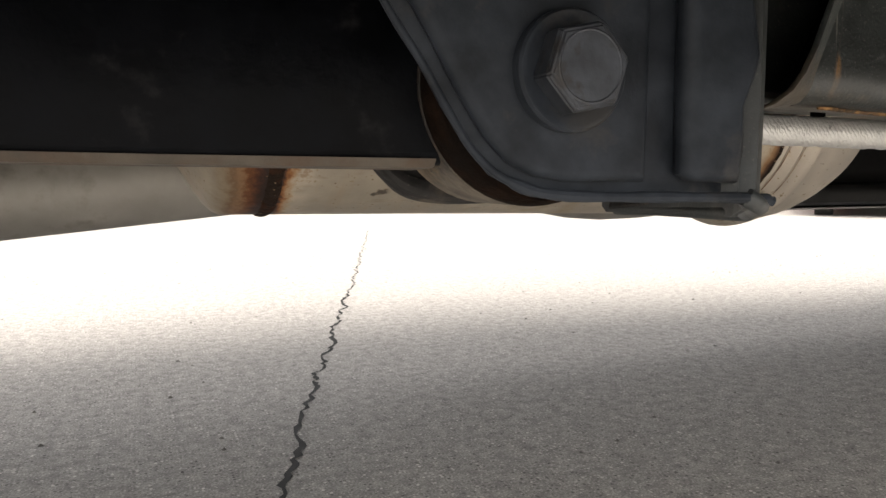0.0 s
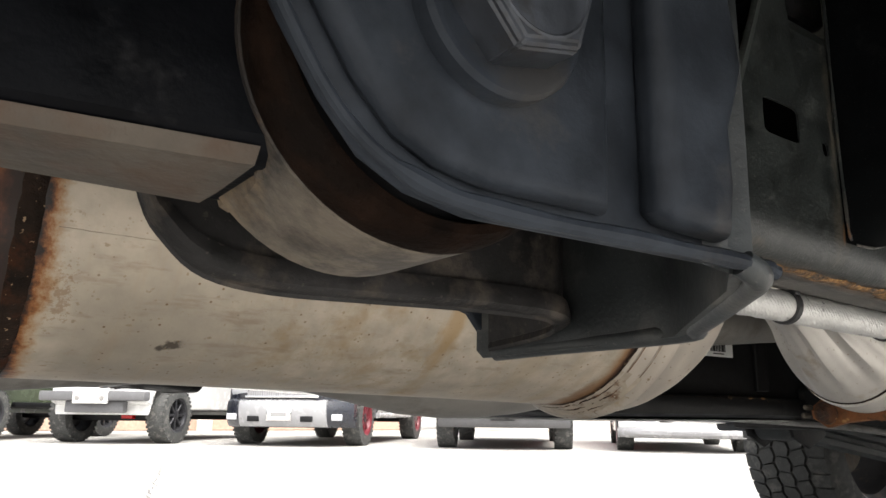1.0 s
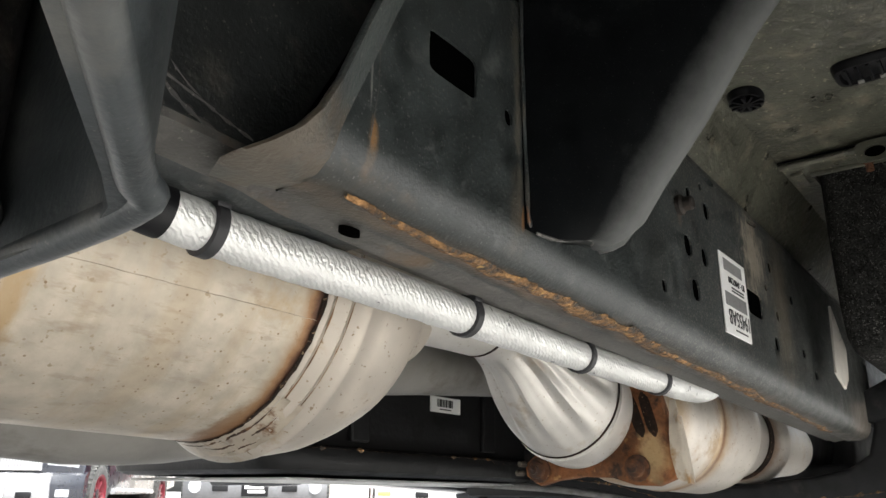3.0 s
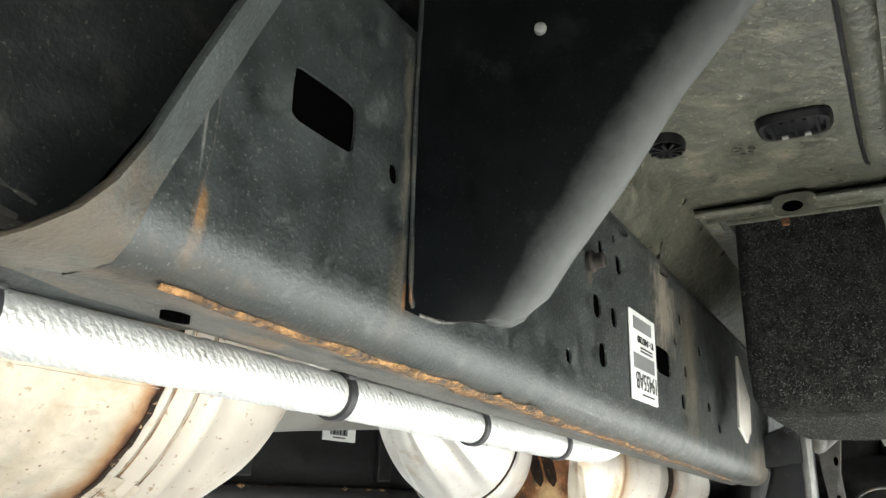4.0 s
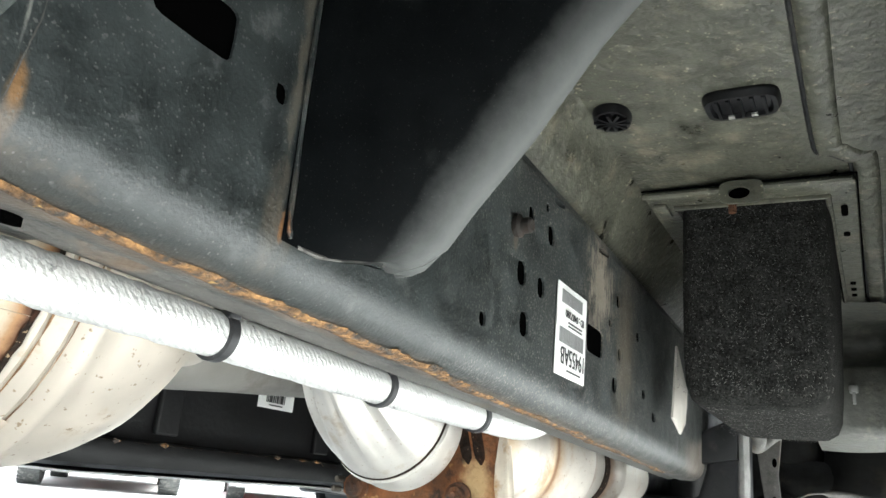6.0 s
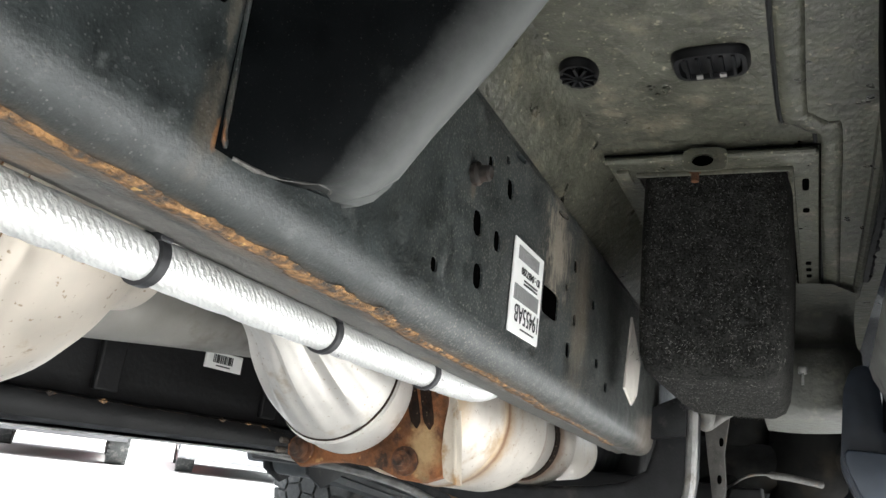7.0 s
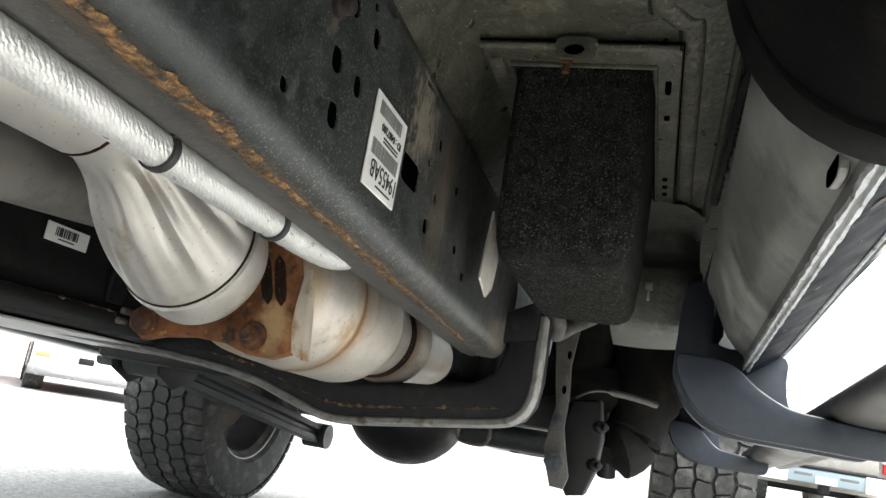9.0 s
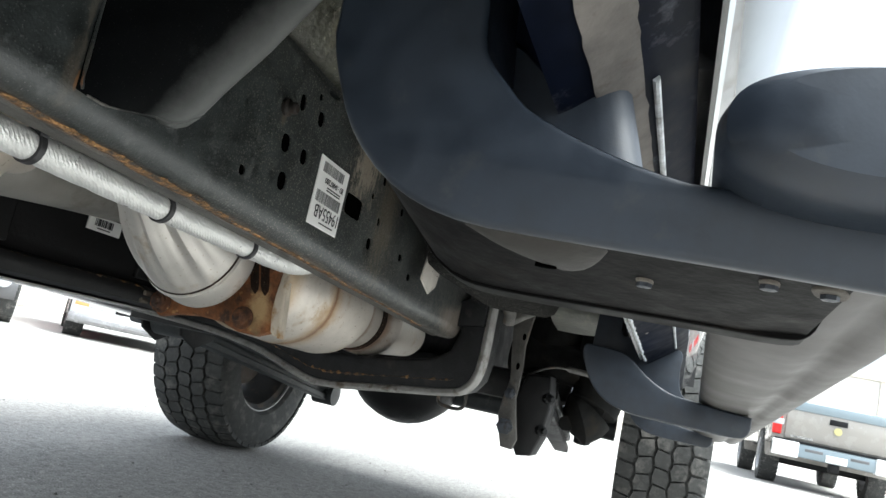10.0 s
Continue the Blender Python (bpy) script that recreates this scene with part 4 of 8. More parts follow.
def build_link_mount():
    """The bracket that carries the front end of the rear axle's lower link."""
    cheek = [(0.09, 0.80), (0.09, 0.74), (0.104, 0.66), (0.133, 0.60), (0.147, 0.579), (0.158, 0.56), (0.168, 0.545), (0.178, 0.534), (0.190, 0.528), (0.206, 0.525), (0.25, 0.525), (0.296, 0.525),
             (0.297, 0.545), (0.296, 0.562), (0.301, 0.574), (0.305, 0.584), (0.303, 0.596), (0.299, 0.612), (0.299, 0.80)]
    bm = BM()
    prism(bm, cheek, "y", 0.288, 0.293, bevel=0.0018)
    mount = part("link_mount", bm, M_mount, truck, "black pressed steel link bracket with rolled lower lip", smooth=True, angle=40)
    # the pad round the bolt and the pressed panel stand proud on either side of a vertical groove
    bm = BM()
    prism(bm, [(0.1015, 0.79), (0.1135, 0.665), (0.1395, 0.604), (0.1525, 0.583), (0.1635, 0.5635), (0.1735, 0.5485), (0.1835, 0.5385), (0.194, 0.5335), (0.208, 0.531), (0.2465, 0.531), (0.2475, 0.56), (0.2485, 0.79)], "y", 0.2815, 0.2905, bevel=0.0045, seg=4)
    part("bolt_pad", bm, M_mount, mount, smooth=True, angle=60)
    bm = BM()
    prism(bm, [(0.2625, 0.534), (0.268, 0.531), (0.292, 0.530), (0.2945, 0.545), (0.294, 0.562), (0.299, 0.574), (0.3025, 0.584), (0.300, 0.598), (0.297, 0.612), (0.297, 0.79), (0.2625, 0.79)], "y", 0.2765, 0.2905, bevel=0.0062, seg=5)
    part("pressed_panel", bm, M_mount, mount, smooth=True, angle=60)
    bm = BM()
    tube(bm, arc_path([(0.0915, 0.2895, 0.76), (0.1055, 0.2895, 0.66), (0.134, 0.289, 0.60), (0.1505, 0.288, 0.574), (0.1695, 0.287, 0.5435), (0.187, 0.285, 0.5302), (0.21, 0.2825, 0.5255), (0.26, 0.280, 0.5245), (0.30, 0.278, 0.5235), (0.309, 0.277, 0.522)], 6), [0.0016] * 30 + [0.0024 + 0.0003 * math.sin(1.3 * k) for k in range(25)], 10)
    part("rolled_lip", bm, M_mount, mount, smooth=True)
    # front web: folds round to the inner side, ending in a stepped tip
    def web(x, y, z0, zs):
        return [(x, y, z0), (x, y, (z0 + zs) / 2), (x, y, zs)]
    bm = BM()
    line = [(0.296, 0.284, 0.524), (0.301, 0.279, 0.521), (0.311, 0.287, 0.518), (0.345, 0.329, 0.513), (0.353, 0.340, 0.511), (0.357, 0.352, 0.511), (0.356, 0.42, 0.510), (0.353, 0.458, 0.509), (0.352, 0.462, 0.513)]
    outer = [[(x, y, z), (x + 0.001, y, 0.56), (x + 0.002, y, 0.8)] for x, y, z in line]
    inner = [[(x - 0.006, y + 0.004, z), (x - 0.005, y + 0.004, 0.56), (x - 0.004, y + 0.004, 0.8)] for x, y, z in line]
    quad_grid(bm, [r + s[::-1] for r, s in zip(outer, inner)], close_v=True)
    part("front_web", bm, M_frame, mount, smooth=True, angle=50)
    bm = BM()
    tube(bm, arc_path([(0.297, 0.280, 0.524), (0.303, 0.279, 0.5205), (0.312, 0.289, 0.519), (0.344, 0.330, 0.5145), (0.353, 0.345, 0.513), (0.354, 0.42, 0.5125), (0.351, 0.456, 0.5115)], 5), 0.0042, 12)
    part("rolled_lip", bm, M_frame, mount, smooth=True)
    bm = BM()
    quad_grid(bm, [[(x, y, z) for x, y, z in r] for r in (
        [(0.3035, 0.2775, 0.5265), (0.3085, 0.2815, 0.5215), (0.3105, 0.2865, 0.5175), (0.3065, 0.2905, 0.5185)],
        [(0.3165, 0.2915, 0.5250), (0.3215, 0.2960, 0.5200), (0.3230, 0.3010, 0.5160), (0.3190, 0.3050, 0.5170)],
        [(0.3335, 0.3125, 0.5225), (0.3385, 0.3170, 0.5175), (0.3400, 0.3220, 0.5135), (0.3350, 0.3250, 0.5150)],
        [(0.3470, 0.3300, 0.5200), (0.3510, 0.3350, 0.5160), (0.3515, 0.3400, 0.5125), (0.3460, 0.3420, 0.5140)])])
    part("folded_lip", bm, M_lip_pale, mount, "paler folded lip of the front web", smooth=True, angle=60)
    bm = BM()
    prism(bm, [(0.326, 0.60), (0.3275, 0.545), (0.331, 0.534), (0.34, 0.531), (0.346, 0.524), (0.353, 0.516), (0.354, 0.60)], "y", 0.463, 0.468, bevel=0.001)
    part("return_flange", bm, M_mount, mount)
    # inner cheek: a wall with a curled lower flange that rounds the corner and returns along the web
    line = arc_path([(0.140, 0.390, 0.62), (0.148, 0.390, 0.585), (0.158, 0.390, 0.5475), (0.167, 0.390, 0.534), (0.18, 0.390, 0.5248), (0.203, 0.390, 0.5215), (0.24, 0.390, 0.5220), (0.28, 0.390, 0.5230), (0.318, 0.3905, 0.5230), (0.335, 0.394, 0.5220), (0.3460, 0.403, 0.5200), (0.3495, 0.416, 0.5180), (0.3490, 0.434, 0.5160), (0.3460, 0.452, 0.5140)], 4)
    flange, wall = [], []
    for i, p in enumerate(line):
        d = line[min(i + 1, len(line) - 1)] - line[max(i - 1, 0)]
        d.z = 0
        d = d.normalized() if d.length > 1e-6 else Vector((1, 0, 0))
        n = Vector((-d.y, d.x, 0))
        w = 0.0035
        flange.append([p + n * o + Vector((0, 0, z)) for o, z in ((-0.002, 0.009), (-0.0035, 0.004), (-0.003, 0.001), (-0.001, -0.0005), (w * 0.8, -0.0012), (w, -0.0026), (w + 0.001, -0.001), (w, 0.0025), (0.003, 0.003))])
        wall.append([(p.x, p.y, p.z + 0.002), (p.x, p.y, 0.80), (p.x + n.x * 0.004, p.y + n.y * 0.004, 0.80), (p.x + n.x * 0.004, p.y + n.y * 0.004, p.z + 0.002)])
    bm = BM()
    quad_grid(bm, wall, close_v=True)
    part("inner_cheek", bm, M_curl, mount, "dusty dark inner cheek plate", smooth=True, angle=50)
    bm = BM()
    quad_grid(bm, flange, close_v=True)
    part("lower_flange", bm, M_curl, mount, "dusty rolled lower rim", smooth=True, angle=28)
    # bolt
    bm = BM()
    at = Matrix.Translation((0.2075, 0.281, 0.5735)) @ pose(0, 0, 0, 0, 0, -90)
    lathe(bm, [(-0.002, 0.0), (-0.002, 0.0236), (0.0042, 0.0236), (0.0056, 0.0226), (0.0056, 0.0212), (0.0048, 0.0200), (0.0045, 0.0)], at, 48)
    washer = part("washer", bm, M_mount, mount, "dark steel washer", smooth=True)
    bm = BM()
    hexm = at @ pose(0, 0, 0, 12, 0, 0)
    R = 0.0182
    rows = [[hexm @ Vector((x, r * math.cos(k * math.pi / 3), r * math.sin(k * math.pi / 3))) for k in range(6)] for x, r in ((0.0045, R), (0.0145, R), (0.0165, R * 0.90))]
    vs = quad_grid(bm, rows, close_v=True)
    bm.faces.new(vs[-1])
    bmesh.ops.bevel(bm, geom=[e for e in bm.edges], offset=0.0008, segments=2, affect="EDGES")
    hexb = part("hex_bolt", bm, M_bolt, mount, "worn hexagon bolt head", smooth=True, angle=25)
    bm = BM()
    lathe(bm, [(0.0166, 0.0), (0.0166, 0.0128), (0.0169, 0.0133), (0.0166, 0.0139)], hexm, 32)
    part("chamfer_ring", bm, M_bolt, hexb)
    # lower link: bar with rounded lower edges and a bushing eye
    bm = BM()
    sect = [(0.333, 0.60), (0.330, 0.594), (0.329, 0.56), (0.3295, 0.543), (0.333, 0.5395), (0.338, 0.538), (0.356, 0.538), (0.361, 0.540), (0.364, 0.546), (0.365, 0.60), (0.36, 0.608), (0.336, 0.608)]
    quad_grid(bm, [[(x, y - (0.017 * max(0, (x - 0.06) / 0.115) if y < 0.34 else 0), z + (0.165 - x) * 0.014) for y, z in sect] for x in (-1.0, -0.3, 0.0, 0.06, 0.10, 0.13, 0.155, 0.174)], close_v=True)
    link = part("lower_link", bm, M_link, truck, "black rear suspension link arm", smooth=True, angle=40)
    bm = BM()
    quad_grid(bm, [[(x, y, 0.5372 + (0.165 - x) * 0.014 - dz) for y, dz in ((0.331 - 0.017 * max(0, (x - 0.06) / 0.115), -0.0035), (0.334 - 0.017 * max(0, (x - 0.06) / 0.115), 0.0003), (0.345, 0.001), (0.358, 0.0005))] for x in (-1.0, -0.3, 0.0, 0.06, 0.11, 0.166)])
    part("dusty_edge", bm, M_dusty, link, "dust-caked lower face", smooth=True)
    bm = BM()
    at = Matrix.Translation((0.208, 0.30, 0.571)) @ pose(0, 0, 0, 0, 0, 90)
    lathe(bm, [(0.010, 0.03), (0.010, 0.0475), (0.013, 0.0505), (0.054, 0.0505), (0.058, 0.047), (0.058, 0.03)], at, 56, close=True)
    part("bushing_eye", bm, M_eye, link, "dusty brown bushing sleeve, darkened above for shade", smooth=True)
    bm = BM()
    lathe(bm, [(0.004, 0.012), (-0.004, 0.012), (-0.006, 0.034), (0.002, 0.0465), (0.010, 0.0465)], at, 40)
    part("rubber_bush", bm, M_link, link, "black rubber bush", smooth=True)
    bm = BM()
    lathe(bm, [(-0.003, 0.0455), (-0.002, 0.0478), (0.002, 0.0494), (0.007, 0.0503), (0.0105, 0.0507), (0.0125, 0.0500)], at, 56)
    part("rust_ring", bm, M_bush_rust, link, "rusty edge of the bushing sleeve", smooth=True)
    bm = BM()
    tube(bm, arc_path([(0.160, 0.313, 0.605), (0.162, 0.312, 0.570), (0.168, 0.315, 0.5475), (0.173, 0.330, 0.5385), (0.175, 0.350, 0.538), (0.175, 0.362, 0.540)], 5), [0.0025 + 0.0012 * abs(math.sin(1.9 * i)) for i in range(26)], 8)
    part("weld_bead", bm, M_eye, link, "dirt-caked weld", smooth=True)

build_link_mount()


def build_exhaust():
    ex = part("muffler", *muffler_body(), truck, "large stained stainless muffler", smooth=True, angle=40)
    ax = muffler_axis()
    # heat-tinted weld band at the rear, rolled seam rings at the front
    bm = BM()
    rnd = random.Random(31)
    rows = []
    for x, r in ((0.1450, 0.1348), (0.1475, 0.1362), (0.1510, 0.1368), (0.1545, 0.1362), (0.1570, 0.1349)):
        rows.append([ax @ Vector((x + rnd.uniform(-0.0006, 0.0006), (r + rnd.uniform(-0.0004, 0.0004)) * math.cos(2 * math.pi * k / 160), (r + rnd.uniform(-0.0004, 0.0004)) * math.sin(2 * math.pi * k / 160))) for k in range(160)])
    quad_grid(bm, rows, close_v=True)
    part("weld_band", bm, M_burnt, ex, "brown and black heat-burnt weld band", smooth=True, angle=60)
    bm = BM()
    lathe(bm, [(0.632, 0.134), (0.634, 0.1400), (0.638, 0.1425), (0.642, 0.1405), (0.646, 0.1445), (0.651, 0.1475), (0.655, 0.1455), (0.659, 0.1515), (0.664, 0.1545), (0.669, 0.1535), (0.674, 0.1495), (0.69, 0.1485), (0.712, 0.1445), (0.735, 0.136), (0.757, 0.125), (0.778, 0.108), (0.798, 0.088), (0.818, 0.068), (0.84, 0.055), (0.86, 0.05)], ax, 72)
    part("end_cap", bm, M_muffler, ex, "pale stained rolled end cap", smooth=True, angle=50)
    bm = BM()
    rn = random.Random(77)
    rows = []
    for k in range(49):
        t = k / 48
        a = radians(-128 + 62 * t)
        lump = math.sin(math.pi * t) ** 1.5
        row = []
        for j in range(6):
            x = 0.6315 + 0.0048 * j + 0.001 * lump * rn.uniform(-1, 1)
            r = (0.1408, 0.1425, 0.1435, 0.1450, 0.1478, 0.1500)[j] + lump * rn.uniform(0.0004, 0.0018) - 0.0008
            row.append(ax @ Vector((x, r * math.cos(a), r * math.sin(a))))
        rows.append(row)
    quad_grid(bm, rows)
    part("crumpled_crimp", bm, M_crimp, ex, "crumpled rusty crimp at the end seam", smooth=True, angle=30)
    for x, r, w in ((0.632, 0.1412, 0.0018), (0.642, 0.1414, 0.0006), (0.6555, 0.1464, 0.0007)):
        bm = BM()
        rn = random.Random(int(x * 1000))
        quad_grid(bm, [[ax @ Vector((x + s * w * rn.uniform(0.4, 1.6), r * math.cos(2 * math.pi * k / 120), r * math.sin(2 * math.pi * k / 120))) for k in range(120)] for s in (-1, 1)], close_v=True)
        part("dirt_line", bm, M_burnt if x < 0.64 else M_seam_brown, ex, "brown dirt in a seam")
    # brown creases where the cap is crimped on at the bottom
    rn = random.Random(13)
    cap = ((0.634, 0.638, 0.642, 0.646, 0.651, 0.655), (0.1400, 0.1425, 0.1405, 0.1445, 0.1475, 0.1455))
    for x0, a0, a1, w in ((0.6365, -124, -78, 0.0009), (0.6405, -116, -84, 0.0007), (0.6450, -121, -88, 0.0008), (0.6505, -112, -92, 0.0005)):
        bm = BM()
        rows = []
        for k in range(41):
            t = k / 40
            a = radians(a0 + (a1 - a0) * t)
            half = w * (0.15 + math.sin(math.pi * t)) * rn.uniform(0.5, 1.5)
            x = x0 + 0.0009 * math.sin(9 * t + 40 * x0) + rn.uniform(-0.0002, 0.0002)
            rows.append([ax @ Vector((xx, (np.interp(xx, *cap) + 0.0013) * math.cos(a), (np.interp(xx, *cap) + 0.0013) * math.sin(a))) for xx in (x - half, x, x + half)])
        quad_grid(bm, rows)
        part("crease_line", bm, M_seam_dark, ex, "dark brown crease in the crimp")
    # lengthwise seam of the rolled shell
    bm = BM()
    rn = random.Random(41)
    seam = []
    for k in range(90):
        x = 0.165 + k * 0.00525
        a = radians(-153.6 + 0.1 * rn.uniform(-1, 1))
        r = float(np.interp(x, (0.12, 0.3, 0.5, 0.634), (0.1345, 0.1358, 0.1380, 0.1405)))
        seam.append([ax @ Vector((x, rr * math.cos(a + d), rr * math.sin(a + d))) for rr, d in ((r - 0.0002, -0.0028), (r + 0.00022, -0.0012), (r + 0.00022, -0.0004), (r - 0.0002, 0.0004))])
    quad_grid(bm, seam)
    part("shell_seam", bm, M_shell_seam, ex, "thin dirty lengthwise seam", smooth=True)
    # pipe and flattened inlet cone
    bm = BM()
    pts = [(0.72, 0.705, 0.652), (0.82, 0.698, 0.653), (0.90, 0.69, 0.653), (0.98, 0.688, 0.653)]
    tube(bm, arc_path(pts, 5), 0.05, 32, False)
    pipe = part("exhaust_pipe", bm, M_steel, truck, "stainless exhaust pipe", smooth=True)
    bm = BM()
    pts = [(0.97, 0.688, 0.653), (1.005, 0.687, 0.650), (1.03, 0.686, 0.642), (1.06, 0.685, 0.627), (1.09, 0.685, 0.609), (1.13, 0.686, 0.589), (1.17, 0.688, 0.574), (1.205, 0.69, 0.565), (1.222, 0.69, 0.562)]
    line = arc_path(pts, 4)
    rows = []
    for i, p in enumerate(line):
        d, u, w = frame_axes(line[min(i + 1, len(line) - 1)] - line[max(i - 1, 0)])
        grow = min(1, max(0, (i - 8) / 17))
        r = 0.0485 + 0.0295 * grow * grow * (3 - 2 * grow) - 0.014 * max(0, (i - 28) / 4) ** 2
        deep = 0.15 * math.sin(math.pi * min(1, max(0, (i - 4) / 20))) ** 1.2
        ring = []
        for k in range(96):
            a = 2 * math.pi * k / 96
            q = r * (1 + deep * (math.sin(13 * a + 0.8 * math.sin(2 * a)) * 0.32 + 0.3 * math.sin(7 * a + 1.3) + 0.22 * math.sin(21 * a + 0.05 * i)) * 0.85)
            ring.append(p + q * (math.cos(a) * u + math.sin(a) * w))
        rows.append(ring)
    quad_grid(bm, rows, close_v=True)
    cone = part("inlet_cone", bm, M_steel, truck, "creased stainless inlet cone", smooth=True)
    bm = BM()
    lathe(bm, [(-0.0015, 0.0785), (-0.001, 0.0800), (0.001, 0.0800), (0.0015, 0.0785)], Matrix.Translation((1.165, 0.6885, 0.5765)) @ pose(0, 0, 0, 0, 14, 0), 48)
    part("weld_ring", bm, M_burnt, cone, "thin dark weld line", smooth=True)
    bm = BM()
    lathe(bm, [(-0.0055, 0.078), (-0.004, 0.0812), (0.004, 0.0812), (0.0055, 0.078)], Matrix.Translation((1.174, 0.6885, 0.5735)) @ pose(0, 0, 0, 0, 14, 0), 48)
    part("weld_ring", bm, M_steel, cone, "raised weld band", smooth=True)
    bm = BM()
    lathe(bm, [(-0.002, 0.0495), (-0.001, 0.0512), (0.001, 0.0512), (0.002, 0.0495)], Matrix.Translation((0.972, 0.688, 0.653)), 40)
    part("weld_ring", bm, M_burnt, cone, smooth=True)
    # rusty flange with its bolts
    bm = BM()
    outline = [(0.566, 0.486), (0.572, 0.476), (0.595, 0.467), (0.625, 0.468), (0.655, 0.477), (0.70, 0.479), (0.74, 0.474), (0.765, 0.467), (0.786, 0.480), (0.788, 0.496), (0.770, 0.510), (0.735, 0.503), (0.70, 0.499), (0.665, 0.508), (0.652, 0.53), (0.648, 0.60), (0.64, 0.64), (0.60, 0.64), (0.584, 0.58), (0.570, 0.53)]
    prism(bm, outline, "x", 1.228, 1.248, bevel=0.004)
    fl = part("flange", bm, M_flange_rust, truck, "heavily rusted exhaust flange", smooth=True, angle=40)
    for y, z in ((0.618, 0.489), (0.762, 0.488)):
        bm = BM()
        at = Matrix.Translation((1.226, y, z)) @ pose(0, 0, 0, 0, 0, 180)
        lathe(bm, [(0.0, 0.0), (0.0, 0.017), (0.004, 0.0168), (0.005, 0.0118), (0.012, 0.0112), (0.0135, 0.0065), (0.02, 0.006), (0.021, 0.0)], at, 14)
        part("flange_bolt", bm, M_rust, fl, "rusted flange bolt", smooth=True, angle=30)
    for y0, y1 in ((0.626, 0.609), (0.607, 0.592)):
        bm = BM()
        rows = []
        for k in range(9):
            t = k / 8
            w = 0.0065 * (1 - (2 * t - 1) ** 6) + 0.001
            rows.append([(1.2265, y0 + (y1 - y0) * t - w, 0.585 - 0.058 * t), (1.2265, y0 + (y1 - y0) * t + w, 0.585 - 0.058 * t)])
        quad_grid(bm, rows)
        part("flange_slot", bm, M_burnt, fl, "dark burnt slot")
    # catalyst can: collar, heat-tinted bands, body, taper, strap
    can = Matrix.Translation((1.25, 0.662, 0.562)) @ Matrix(((1, 0, 0, 0), (-0.11, 1, 0, 0), (-0.03, 0, 1, 0), (0, 0, 0, 1)))
    bm = BM()
    lathe(bm, [(0.0, 0.078), (0.012, 0.088), (0.03, 0.092), (0.06, 0.094), (0.115, 0.0955)], can, 64)
    catb = part("catalyst_can", bm, M_can, truck, "heat-tinted stainless catalyst can", smooth=True)
    bm = BM()
    lathe(bm, [(0.117, 0.0955), (0.119, 0.0964), (0.124, 0.0968), (0.128, 0.0964), (0.130, 0.0955)], can, 64)
    part("seam_band", bm, M_can, catb, "brown heat-tinted seam", smooth=True)
    bm = BM()
    lathe(bm, [(0.115, 0.0956), (0.24, 0.0955), (0.262, 0.092), (0.285, 0.082), (0.31, 0.072)], can, 64)
    part("can_body", bm, M_can, catb, smooth=True)
    bm = BM()
    lathe(bm, [(0.30, 0.0725), (0.315, 0.0715), (0.36, 0.068), (0.40, 0.066)], can, 48)
    part("outlet_cone", bm, M_can, catb, "stained outlet cone", smooth=True)
    bm = BM()
    lathe(bm, [(0.352, 0.0690), (0.353, 0.0712), (0.370, 0.0704), (0.371, 0.0680)], can, 48)
    part("strap", bm, M_burnt, catb, "dark burnt strap", smooth=True)
    bm = BM()
    lathe(bm, [(0.378, 0.068), (0.40, 0.0745), (0.43, 0.0735), (0.44, 0.066), (0.6, 0.05)], can, 48)
    part("bellows_end", bm, M_can, catb, smooth=True)
    # pale stained plate beside the flange, with its folded edge
    bm = BM()
    prism(bm, [(0.549, 0.473), (0.560, 0.472), (0.567, 0.477), (0.573, 0.505), (0.573, 0.53), (0.571, 0.552), (0.569, 0.572), (0.562, 0.572), (0.559, 0.556), (0.553, 0.51)], "x", 1.2235, 1.2275, bevel=0.001)
    part("clip_plate", bm, M_tan, fl, "pale heat-stained plate", smooth=True)
    bm = BM()
    prism(bm, [(0.5475, 0.470), (0.552, 0.470), (0.558, 0.51), (0.562, 0.55), (0.558, 0.552), (0.552, 0.51)], "x", 1.218, 1.2345, bevel=0.001)
    part("folded_edge", bm, M_tan, fl, "pale folded edge", smooth=True)
    for y, z in ((0.786, 0.496), (0.79, 0.484)):
        bm = BM()
        lathe(bm, [(0, 0), (0, 0.004), (0.012, 0.004), (0.014, 0.0)], Matrix.Translation((1.228, y, z)) @ pose(0, 0, 0, 0, 0, 165), 8)
        part("stud", bm, M_dusty, fl, "dirty stud end")


def muffler_axis():
    return Matrix.Translation((0.0, 0.712, 0.6365)) @ Matrix(((1, 0, 0, 0), (0, 1, 0, 0), (-0.008, 0, 1, 0), (0, 0, 0, 1)))


def muffler_body():
    bm = BM()
    prof = [(-0.5, 0.045), (0.03, 0.046), (0.055, 0.050), (0.062, 0.056), (0.069, 0.066), (0.078, 0.084), (0.087, 0.100), (0.095, 0.1145), (0.103, 0.1255), (0.109, 0.1315), (0.116, 0.1345), (0.2, 0.1350), (0.3, 0.1358), (0.4, 0.1368), (0.5, 0.1380), (0.58, 0.1394), (0.634, 0.1405)]
    rows = []
    seg = 96
    for x, r in prof:
        rows.append([muffler_axis() @ Vector((x, r * math.cos(2 * math.pi * k / seg), r * math.sin(2 * math.pi * k / seg))) for k in range(seg)])
    quad_grid(bm, rows, close_v=True)
    return bm, M_shell


build_exhaust()


